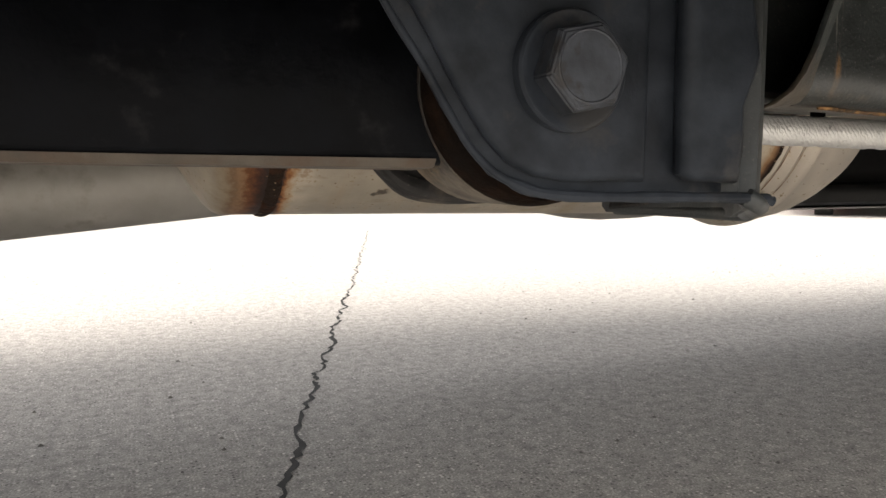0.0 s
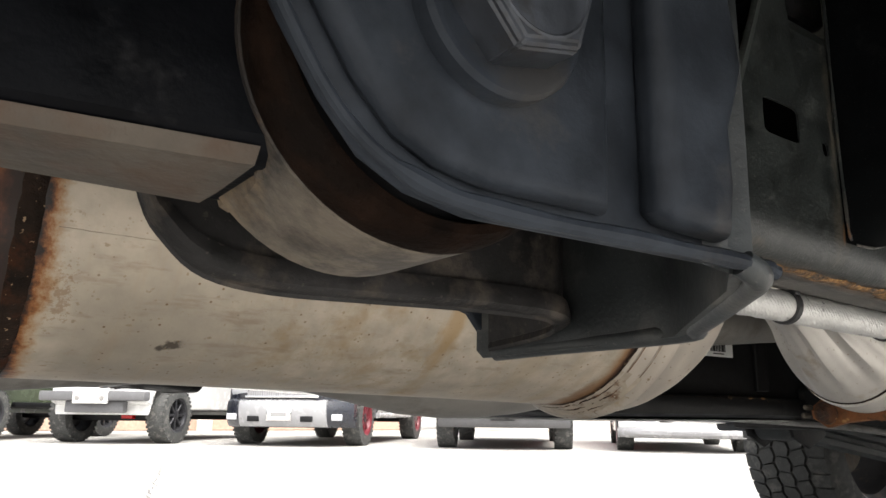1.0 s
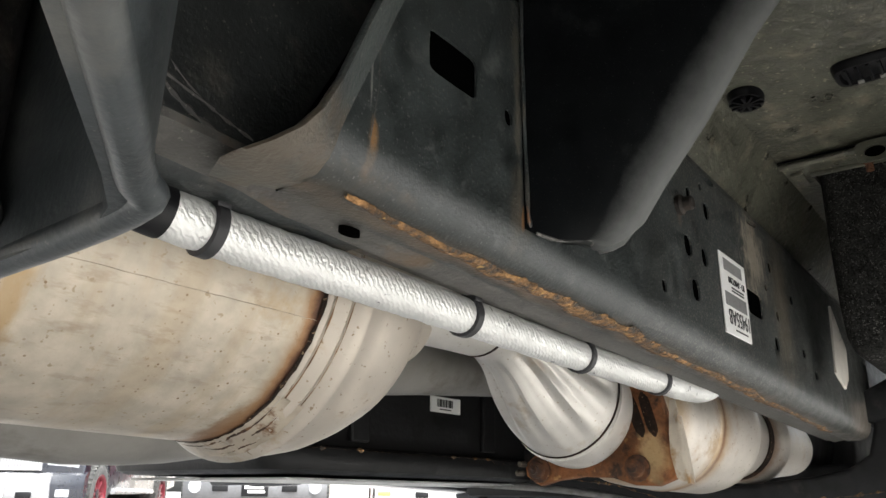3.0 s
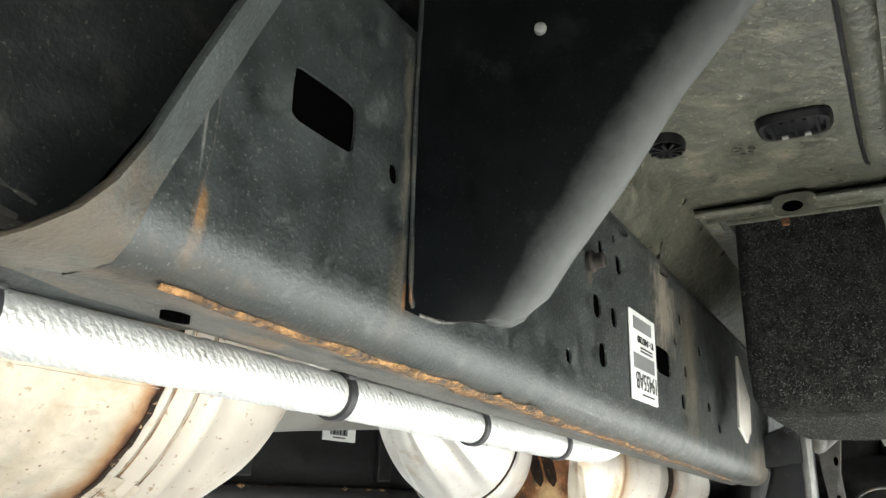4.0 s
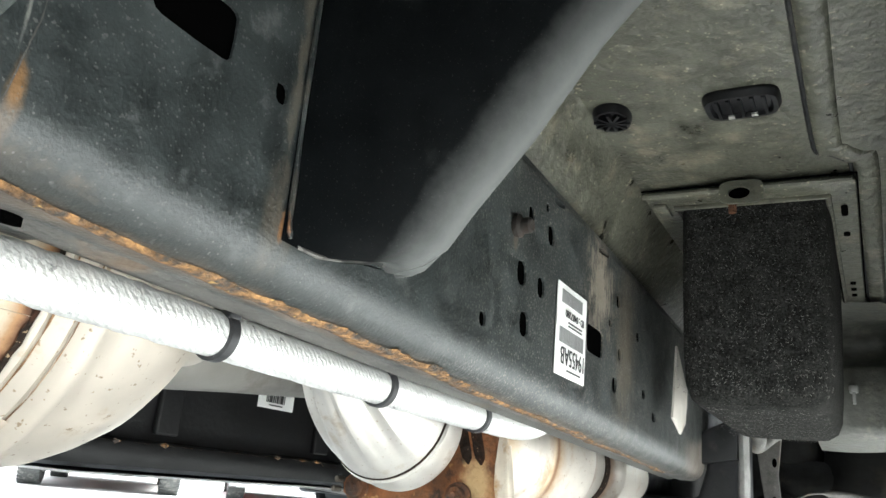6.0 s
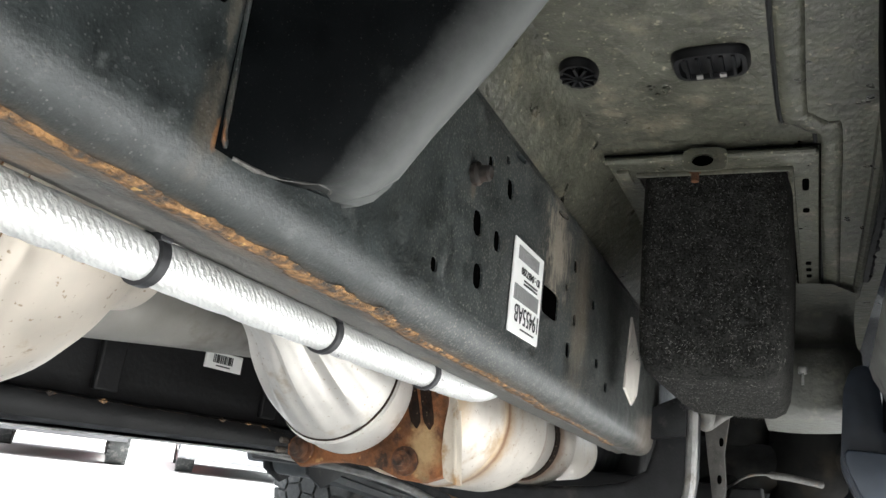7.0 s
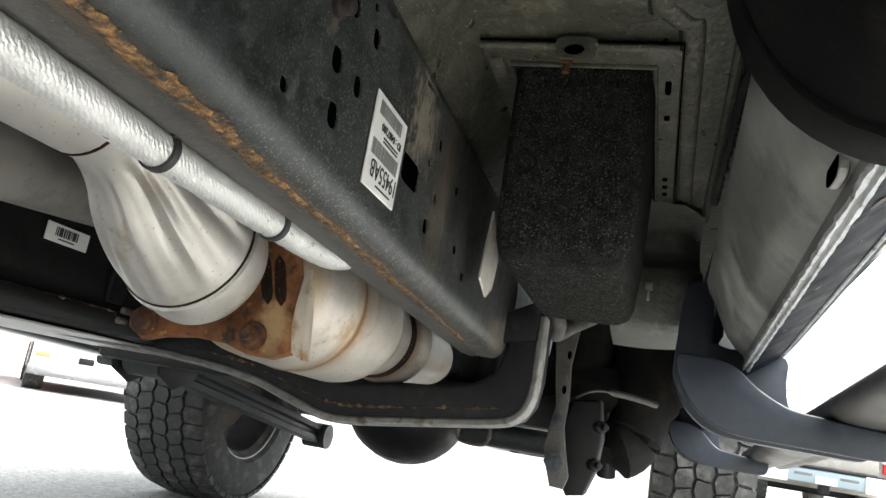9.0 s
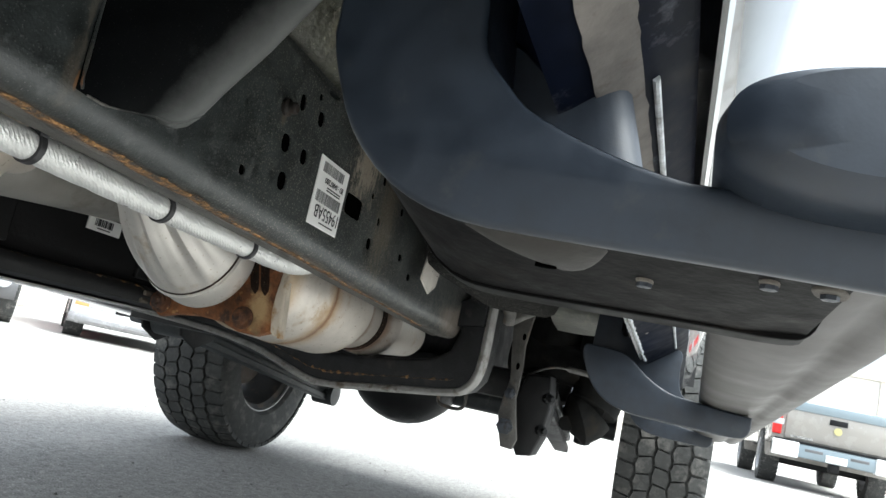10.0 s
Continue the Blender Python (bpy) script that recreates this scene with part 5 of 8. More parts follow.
def build_hose():
    pts = [(0.30, 0.50, 0.600), (0.40, 0.494, 0.580), (0.47, 0.489, 0.571), (0.57, 0.487, 0.5685), (0.67, 0.487, 0.5665), (0.83, 0.487, 0.563), (0.98, 0.484, 0.5605), (1.07, 0.483, 0.561), (1.12, 0.484, 0.568), (1.17, 0.487, 0.585), (1.22, 0.492, 0.61)]
    path = arc_path(pts, 10)
    rnd = random.Random(3)
    fine = []
    for a, b in zip(path, path[1:]):
        fine += [a, a.lerp(b, 0.5)]
    fine = [p for p in fine if p.x > 0.446]
    bm = BM()
    tube(bm, fine, [0.0122 * (1 + rnd.uniform(-0.035, 0.035)) for _ in fine], 20)
    hose = part("wrapped_hose", bm, M_sleeve, truck, "silver braided heat-sleeved hose along the rail", smooth=True)
    bm = BM()
    tube(bm, [p for p in path if 0.388 < p.x < 0.452], 0.0128, 16)
    part("bare_hose", bm, M_plastic, hose, "black end of the hose", smooth=True)
    for x in (0.474, 0.669, 0.832, 0.979):
        i = min(range(len(path) - 1), key=lambda k: abs(path[k].x - x))
        d = (path[i + 1] - path[i]).normalized()
        bm = BM()
        tube(bm, [path[i] - d * 0.0035, path[i] - d * 0.0028, path[i] + d * 0.0028, path[i] + d * 0.0035], [0.0126, 0.0142, 0.0142, 0.0126], 24)
        c = part("clamp", bm, M_strap, hose, "black hose clamp", smooth=True, angle=30)
        bm = BM()
        box(bm, path[i].x - 0.004, path[i].x + 0.004, path[i].y - 0.012, path[i].y - 0.004, path[i].z + 0.008, path[i].z + 0.022, 0.001)
        part("clamp_foot", bm, M_strap, c)


build_hose()


def zf(x):
    return 0.826 - 0.015 * (x - 1.0)


def build_floor():
    xs = [0.2, 0.5, 0.8, 1.0, 1.178]
    bm = BM()
    # floor sheet with the opening for the storage bin
    prism(bm, [(0.2, 0.10), (2.3, 0.10), (2.3, 0.42), (0.72, 0.42), (0.60, 0.40), (0.2, 0.40)], "z", 0.0, 0.004, holes=[[(1.178, 0.212), (1.588, 0.206), (1.588, 0.352), (1.178, 0.358)]])
    for v in bm.verts:
        v.co.z += zf(v.co.x)
    pan = part("floor_pan", bm, M_pan, truck, "grey-green undersealed cab floor pan")
    bm = BM()
    rows = [[(x, 0.388, zf(x) + 0.001), (x, 0.394, zf(x) - 0.004), (x, 0.402, zf(x) - 0.018), (x, 0.420, zf(x) - 0.055), (x, 0.44, zf(x) - 0.072)] for x in (0.72, 1.0, 1.4, 1.8, 2.3)]
    quad_grid(bm, rows)
    part("pan_side", bm, M_pan, pan, smooth=True)
    bm = BM()
    tube(bm, arc_path([(0.4, 0.21, zf(0.4)), (0.8, 0.208, zf(0.8)), (1.07, 0.206, zf(1.07)), (1.095, 0.199, zf(1.1)), (1.118, 0.183, zf(1.12)), (1.14, 0.176, zf(1.14)), (1.45, 0.168, zf(1.45)), (1.8, 0.158, zf(1.8))], 8), 0.011, 14, True, 0.35)
    bead = part("pressed_bead", bm, M_pan, pan, smooth=True)
    # dark tube painted in as the shaded side of the pressing
    bm = BM()
    tube(bm, arc_path([(0.4, 0.222, zf(0.4)), (0.8, 0.220, zf(0.8)), (1.07, 0.218, zf(1.07)), (1.095, 0.211, zf(1.1)), (1.118, 0.195, zf(1.12)), (1.14, 0.188, zf(1.14)), (1.45, 0.180, zf(1.45)), (1.8, 0.170, zf(1.8))], 8), 0.0022, 8)
    part("bead_shadow_gap", bm, M_cross, bead, smooth=True)
    bm = BM()
    tube(bm, arc_path([(1.0, 0.135, zf(1)), (1.3, 0.13, zf(1.3)), (1.7, 0.128, zf(1.7))], 4), 0.006, 8)
    part("pressed_bead", bm, M_pan, pan, smooth=True)
    # torn black sealer in the seam beside the rocker
    rnd = random.Random(23)
    bm = BM()
    rows, x = [], 0.85
    while x < 1.62:
        a, b = rnd.uniform(0.0, 0.005), rnd.uniform(0.0, 0.004)
        rows.append([(x, 0.1165 - a, zf(x) - 0.0012), (x, 0.1185 - a * 0.5, zf(x) - 0.0035), (x, 0.122 + b * 0.5, zf(x) - 0.0035), (x, 0.124 + b, zf(x) - 0.0012)])
        x += rnd.uniform(0.004, 0.013)
    quad_grid(bm, rows)
    part("torn_sealer", bm, M_cross, pan, "torn black sealer in a seam")
    # rubber plugs
    for x, y, a, b, p in ((0.974, 0.371, 0.021, 0.0165, 2.2), (0.980, 0.265, 0.021, 0.030, 4.0)):
        bm = BM()
        prism(bm, oval(x, y, a, b, 28, 0, p), "z", zf(x) - 0.004, zf(x) + 0.001, bevel=0.0015)
        plug = part("floor_plug", bm, M_plastic, pan, "black moulded floor plug", smooth=True)
        bm = BM()
        ring = [(oval(x, y, a * k, b * k, 28, 0, p), z) for k, z in ((1.0, -0.003), (0.92, -0.008), (0.80, -0.008), (0.74, -0.003))]
        quad_grid(bm, [[(u, v, zf(x) + z) for u, v in o] for o, z in ring], close_v=True)
        part("plug_rim", bm, M_plastic, plug, smooth=True)
        for k in range(5):
            bm = BM()
            if b > 0.02:
                box(bm, x - a * 0.75, x + a * 0.75, y - b * 0.6 + k * b * 0.3 - 0.0012, y - b * 0.6 + k * b * 0.3 + 0.0012, zf(x) - 0.009, zf(x) - 0.003)
            else:
                box(bm, -a * 0.75, a * 0.75, -0.0012, 0.0012, -0.010, -0.003, m=Matrix.Translation((x, y, zf(x))) @ pose(0, 0, 0, 0, 0, 36 * k))
            part("plug_web", bm, M_plastic, plug)
        if b > 0.02:
            for k in (-1, 1):
                bm = BM()
                box(bm, x + 0.008, x + 0.013, y + k * 0.009 - 0.0025, y + k * 0.009 + 0.0025, zf(x) - 0.0105, zf(x) - 0.009)
                part("plug_mark", bm, M_lip, plug)
    # reinforcing frame round the bin
    bm = BM()
    prism(bm, [(1.146, 0.386), (1.146, 0.188), (1.15, 0.185), (1.61, 0.180), (1.61, 0.380)], "z", 0, 0.006, holes=[[(1.180, 0.360), (1.586, 0.354), (1.586, 0.204), (1.180, 0.210)]], bevel=0.0015)
    for v in bm.verts:
        v.co.z += zf(v.co.x) - 0.010
    fr = part("bin_frame", bm, M_pan, truck, "grey pressed frame round the bin opening", smooth=True)
    bm = BM()
    for y0, y1 in ((0.386, 0.188),):
        tube(bm, [(1.142, y0, zf(1.14) - 0.011), (1.142, y1, zf(1.14) - 0.011)], 0.0035, 8)
        tube(bm, [(1.178, 0.36, zf(1.18) - 0.012), (1.178, 0.21, zf(1.18) - 0.012), (1.586, 0.204, zf(1.58) - 0.012)], 0.003, 8)
    part("frame_lip", bm, M_pan, fr, smooth=True)
    # black tubes standing in for the shadow where the frame stands off the floor
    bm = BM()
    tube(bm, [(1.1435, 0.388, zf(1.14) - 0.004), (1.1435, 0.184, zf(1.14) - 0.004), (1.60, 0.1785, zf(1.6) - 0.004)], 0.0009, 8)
    part("shadow_gap", bm, M_hole, fr, "black line painted for the shadow behind the frame")
    # and a black line for the shadow along the opening's edge
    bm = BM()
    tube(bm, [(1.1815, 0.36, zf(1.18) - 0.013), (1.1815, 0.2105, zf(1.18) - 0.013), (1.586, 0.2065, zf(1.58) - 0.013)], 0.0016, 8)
    part("shadow_gap", bm, M_hole, fr, "black line painted for the shadow inside the frame")
    bm = BM()
    prism(bm, oval(0.288, zf(1.14) - 0.018, 0.0105, 0.0068, 16), "x", 1.1375, 1.1395)
    part("tab_hole", bm, M_hole, fr, "dark bolt hole")
    bm = BM()
    box(bm, 1.165, 1.20, 0.366, 0.380, zf(1.18) - 0.0145, zf(1.18) - 0.0095, 0.002)
    part("frame_clip", bm, M_pan, fr, "small folded clip", smooth=True)
    bm = BM()
    prism(bm, oval(0.286, zf(1.14) - 0.017, 0.021, 0.012, 20, 0, 4), "x", 1.133, 1.137, holes=[oval(0.288, zf(1.14) - 0.018, 0.0105, 0.0068, 16)])
    part("tab", bm, M_pan, fr, "pale bolt tab", smooth=True)
    bm = BM()
    lathe(bm, [(0, 0), (0, 0.006), (0.006, 0.006), (0.007, 0.004), (0.016, 0.004), (0.017, 0)], Matrix.Translation((1.168, 0.299, zf(1.16) - 0.010)) @ pose(0, 0, 0, 0, 90, 0), 10)
    part("frame_bolt", bm, M_rust, fr, "rusty bolt")
    for x, y in ((1.225, 0.1965), (1.30, 0.196), (1.50, 0.1935), (1.53, 0.193), (1.56, 0.1925)):
        bm = BM()
        prism(bm, oval(x, y, 0.015 if x < 1.25 else 0.0055, 0.0034, 12, 0, 4), "z", zf(x) - 0.0115, zf(x) - 0.0095)
        part("slot", bm, M_hole, fr)
    # felt-covered storage bin
    bm = BM()
    rows = []
    for z, e in ((0.815, 0.0), (0.75, 0.001), (0.66, 0.004), (0.625, 0.007), (0.611, 0.012), (0.604, 0.022), (0.602, 0.04)):
        o = []
        for x, y in oval(0, 0, 1, 1, 48, 0, 9):
            o.append((1.385 + x * (0.203 - e) - (0.815 - z) * 0.03, 0.284 + y * (0.0755 - e) + (0.815 - z) * 0.02 * (y > 0), z))
        rows.append(o)
    vs = quad_grid(bm, rows, close_v=True)
    bm.faces.new(vs[-1])
    rnd = random.Random(8)
    part("storage_bin", bm, M_felt, truck, "black felt-covered underfloor storage bin", smooth=True, angle=50)
    # felt fibres and crumbs that catch the light
    bm = BM()
    for _ in range(2600):
        x, z = rnd.uniform(0, 1), rnd.uniform(0.61, 0.81)
        if rnd.random() < 0.55:
            p = Vector((1.1805 - (0.815 - z) * 0.03, rnd.uniform(0.212, 0.356), z))
            n = Vector((-1, 0, 0))
        else:
            p = Vector((1.20 + 0.36 * x, rnd.uniform(0.222, 0.35), 0.602))
            n = Vector((0, 0, -1))
        d = Vector((rnd.uniform(-1, 1), rnd.uniform(-1, 1), rnd.uniform(-1, 1))).normalized()
        d = (d - n * d.dot(n)) * rnd.uniform(0.0005, 0.0016)
        s = n.cross(d).normalized() * 0.00018
        p = p + n * 0.0006
        bm.faces.new([bm.verts.new(q) for q in (p - d - s, p + d - s, p + d + s + n * 0.0005, p - d + s)])
    tagged(part("felt_nap", bm, material("fibre", (0.13, 0.127, 0.118), 0.9, vary=0.5), truck), "pale felt fibres", kind="stuff")
    # stiff white flap left between bin and rail
    bm = BM()
    prism(bm, [(1.322, 0.688), (1.300, 0.60), (1.345, 0.585), (1.372, 0.60), (1.384, 0.642)], "y", 0.386, 0.389, bevel=0.0008)
    part("paper_flap", bm, material("dirty_white_plastic", (0.55, 0.52, 0.47), 0.6, vary=0.2, stain=(0.25, 0.18, 0.12), stain_amount=0.2), truck, "dirty white plastic flap")
    # toe board dropping away ahead of the bin, with its shoulder, folds and a small bracket
    bm = BM()
    drop = arc_path([(1.605, 0, 0.806), (1.66, 0, 0.807), (1.735, 0, 0.800), (1.768, 0, 0.780), (1.758, 0, 0.756), (1.722, 0, 0.742), (1.702, 0, 0.732), (1.695, 0, 0.70), (1.700, 0, 0.662), (1.712, 0, 0.641), (1.75, 0, 0.629), (1.82, 0, 0.622)], 4)
    rows = []
    for i, p in enumerate(drop):
        k = i / (len(drop) - 1)
        rows.append([(p.x + 0.05 * (1 - min(1, (y - 0.13) / 0.03)) + 0.006 * math.sin(22 * y + 6 * k), y - 0.02 * k, p.z - 0.012 * math.sin(14 * (y - 0.13)) * k) for y in (0.130, 0.136, 0.145, 0.16, 0.18, 0.20, 0.22, 0.24, 0.26, 0.275)])
    quad_grid(bm, rows)
    toe = part("toe_board", bm, M_toe, truck, "dark undersealed toe board pressing", smooth=True, angle=70)
    bm = BM()
    box(bm, 1.683, 1.697, 0.196, 0.209, 0.688, 0.700, 0.003)
    box(bm, 1.683, 1.697, 0.200, 0.2045, 0.672, 0.689, 0.001)
    part("floor_bracket", bm, M_lip, toe, "small pale clip", smooth=True)
    for y, z, x in ((0.24, 0.642, 1.735), (0.21, 0.642, 1.735)):
        bm = BM()
        lathe(bm, [(0, 0), (0, 0.007), (0.003, 0.007), (0.003, 0)], Matrix.Translation((x, y, z)) @ pose(0, 0, 0, 0, 60, 0), 10)
        part("drain_hole", bm, M_hole, toe)


build_floor()


def build_rocker():
    sect = [(0.134, 0.115), (0.130, 0.10), (0.124, 0.090), (0.103, 0.042), (0.092, 0.028), (0.0805, 0.018), (0.0785, 0.005), (0.0715, 0.004), (-0.02, 0.09), (-0.04, 0.16), (-0.03, 0.26), (0.0, 0.30), (0.12, 0.30)]

    def zr(x):
        return 0.577 - 0.042 * (x - 1.1)

    def yr(x, y):
        return y - 0.022 * (min(x, 1.8) - 1.1) * (y > 0)
    bm = BM()
    quad_grid(bm, [[(x, yr(x, y), zr(x) + dz) for y, dz in sect[:8]] for x in (0.612, 0.8, 1.0, 1.25, 1.52)])
    inner = part("rocker_inner", bm, M_rocker, truck, "scuffed grey inner rocker panel", smooth=True, angle=30)
    bm = BM()
    quad_grid(bm, [[(x, y, zr(x) + dz) for y, dz in [(0.010, 0.056)] + sect[8:]] for x in (-0.2, 0.5, 1.0, 1.56, 2.4, 2.7)])
    part("rocker_outer", bm, M_gloss, truck, "glossy dark painted rocker", smooth=True, angle=30)
    bm = BM()
    quad_grid(bm, [[(x, yr(x, y), zr(x) + dz) for y, dz in ((0.0715, 0.0045), (0.066, 0.0075), (0.054, 0.016), (0.042, 0.025), (0.030, 0.034), (0.020, 0.043), (0.0105, 0.053))] for x in (-0.2, 0.5, 1.0, 1.56, 2.4, 2.7)])
    part("rocker_cladding", bm, M_clad, truck, "grimy navy painted strip below the rocker", smooth=True, angle=40)
    # spots of dried splash on the painted strip
    rnd = random.Random(5)
    for x, y, dz, r in ((0.925, 0.060, 0.0125, 0.010), (1.13, 0.058, 0.0140, 0.007), (1.02, 0.050, 0.0200, 0.003), (0.78, 0.056, 0.0155, 0.012), (1.30, 0.060, 0.0125, 0.005)):
        bm = BM()
        ring = [(r * rnd.uniform(0.7, 1.1) * math.cos(k * 0.524), r * 0.45 * rnd.uniform(0.7, 1.1) * math.sin(k * 0.524)) for k in range(12)]
        mid = bm.verts.new((x, yr(x, y), zr(x) + dz - 0.0022))
        rim = [bm.verts.new((x + u, yr(x, y + v), zr(x) + dz - 0.75 * v - 0.0009)) for u, v in ring]
        for k in range(12):
            bm.faces.new((mid, rim[k], rim[k - 1]))
        part("dried_splash", bm, M_splash, inner, "grey-brown dried splash", smooth=True)
    bm = BM()
    rows, x = [], 0.50
    while x < 0.80:
        rows.append([(x, yr(x, y) + (0.0008 * rnd.uniform(-1, 1) if k in (0, 4) else 0), zr(x) + dz) for k, (y, dz) in enumerate(((0.054, 0.0145), (0.050, 0.0172), (0.044, 0.0218), (0.038, 0.0262), (0.033, 0.0300)))])
        x += rnd.uniform(0.006, 0.014)
    quad_grid(bm, rows)
    part("dried_splash", bm, M_splash, inner, "grey-brown dried splash", smooth=True)
    # pinch weld: two ragged runs of pale sealer with a dark gap between them
    for y0, z0, seed in ((0.0785, 0.0035, 17), (0.0725, 0.0025, 23)):
        rnd = random.Random(seed)
        bm = BM()
        rows, x = [], 0.612
        while x < 1.54:
            w = 0.0022 + 0.0010 * rnd.uniform(-1, 1)
            y = yr(x, y0 + 0.0004 * rnd.uniform(-1, 1))
            rows.append([(x, y + w, zr(x) + z0 + 0.0028), (x, y + 0.5 * w, zr(x) + z0 - 0.0008), (x, y - 0.5 * w, zr(x) + z0 - 0.0008), (x, y - w, zr(x) + z0 + 0.0028)])
            x += rnd.uniform(0.005, 0.012)
        quad_grid(bm, rows)
        part("sealer_edge", bm, M_sealer, inner, "ragged pale sealer along the pinch weld", smooth=True)
    bm = BM()
    tube(bm, [(x, yr(x, 0.0285), zr(x) + 0.0345) for x in (0.612, 1.0, 1.55)], 0.0021, 8)
    part("sealer_bead", bm, M_sealer, inner, "bright sealer bead along the seam", smooth=True)
    # notch above the pinch weld
    bm = BM()
    prism(bm, oval(0.905, zr(0.905) + 0.0215, 0.017, 0.0085, 16, 0, 3), "y", yr(0.905, 0.0840), yr(0.905, 0.0895), bevel=0.001)
    notch = part("notch_rim", bm, M_lip, inner, "pale rim of a notch")
    bm = BM()
    prism(bm, oval(0.905, zr(0.905) + 0.0210, 0.0155, 0.0075, 16, 0, 3), "y", yr(0.905, 0.0836), yr(0.905, 0.0900))
    part("notch", bm, M_hole, notch)
    bm = BM()
    quad_grid(bm, [[(x, y, zr(x) + dz) for y, dz in ((0.0125, 0.0505), (0.0095, 0.0495), (0.007, 0.053), (0.0095, 0.056))] for x in (-0.2, 1.0, 2.6)], close_v=True)
    part("trim_strip", bm, M_chrome, truck, "bright strip along the rocker", smooth=True)
    for x, z in ((1.20, 0.625), (1.35, 0.63), (1.02, 0.64)):
        bm = BM()
        prism(bm, oval(x, z + 0.012, 0.008, 0.004, 12), "y", 0.090, 0.093)
        part("drain_slot", bm, M_hole, inner)
    # body: doors, roof and bed that shade the underside, the bed unseen
    bm = BM()
    side = [(-2.2, 0.74), (-2.2, 1.45), (-0.35, 1.45), (-0.3, 1.95), (1.75, 1.98), (2.5, 1.45), (3.95, 1.38), (4.05, 0.95), (3.75, 0.92), (3.70, 1.0), (3.5, 1.1), (3.0, 1.1), (2.8, 1.0), (2.72, 0.88), (-0.2, 0.88), (-0.2, 0.74)]
    # rear edge dropped on this side only, to keep light off the muffler
    prism(bm, [(x, 0.62 if z == 0.74 else z) for x, z in side], "y", -0.06, -0.045, bevel=0.004)
    part("body_side", bm, M_gloss, truck, "glossy dark body side")
    bm = BM()
    prism(bm, side, "y", 2 * YC + 0.045, 2 * YC + 0.06, bevel=0.004)
    part("body_side", bm, M_gloss, truck, "glossy dark body side")
    bm = BM()
    box(bm, -2.2, 2.32, -0.045, 2 * YC + 0.045, 0.90, 0.93)
    box(bm, 2.32, 4.0, -0.045, 2 * YC + 0.045, 1.30, 1.34)
    part("body_floor", bm, M_frame, truck, "dark underside of the body")
    bm = BM()
    box(bm, 0.72, 2.3, 0.42, 2 * YC - 0.13, 0.86, 0.89)
    part("tunnel_floor", bm, M_pan, truck, "grey-green floor above the exhaust")


build_rocker()


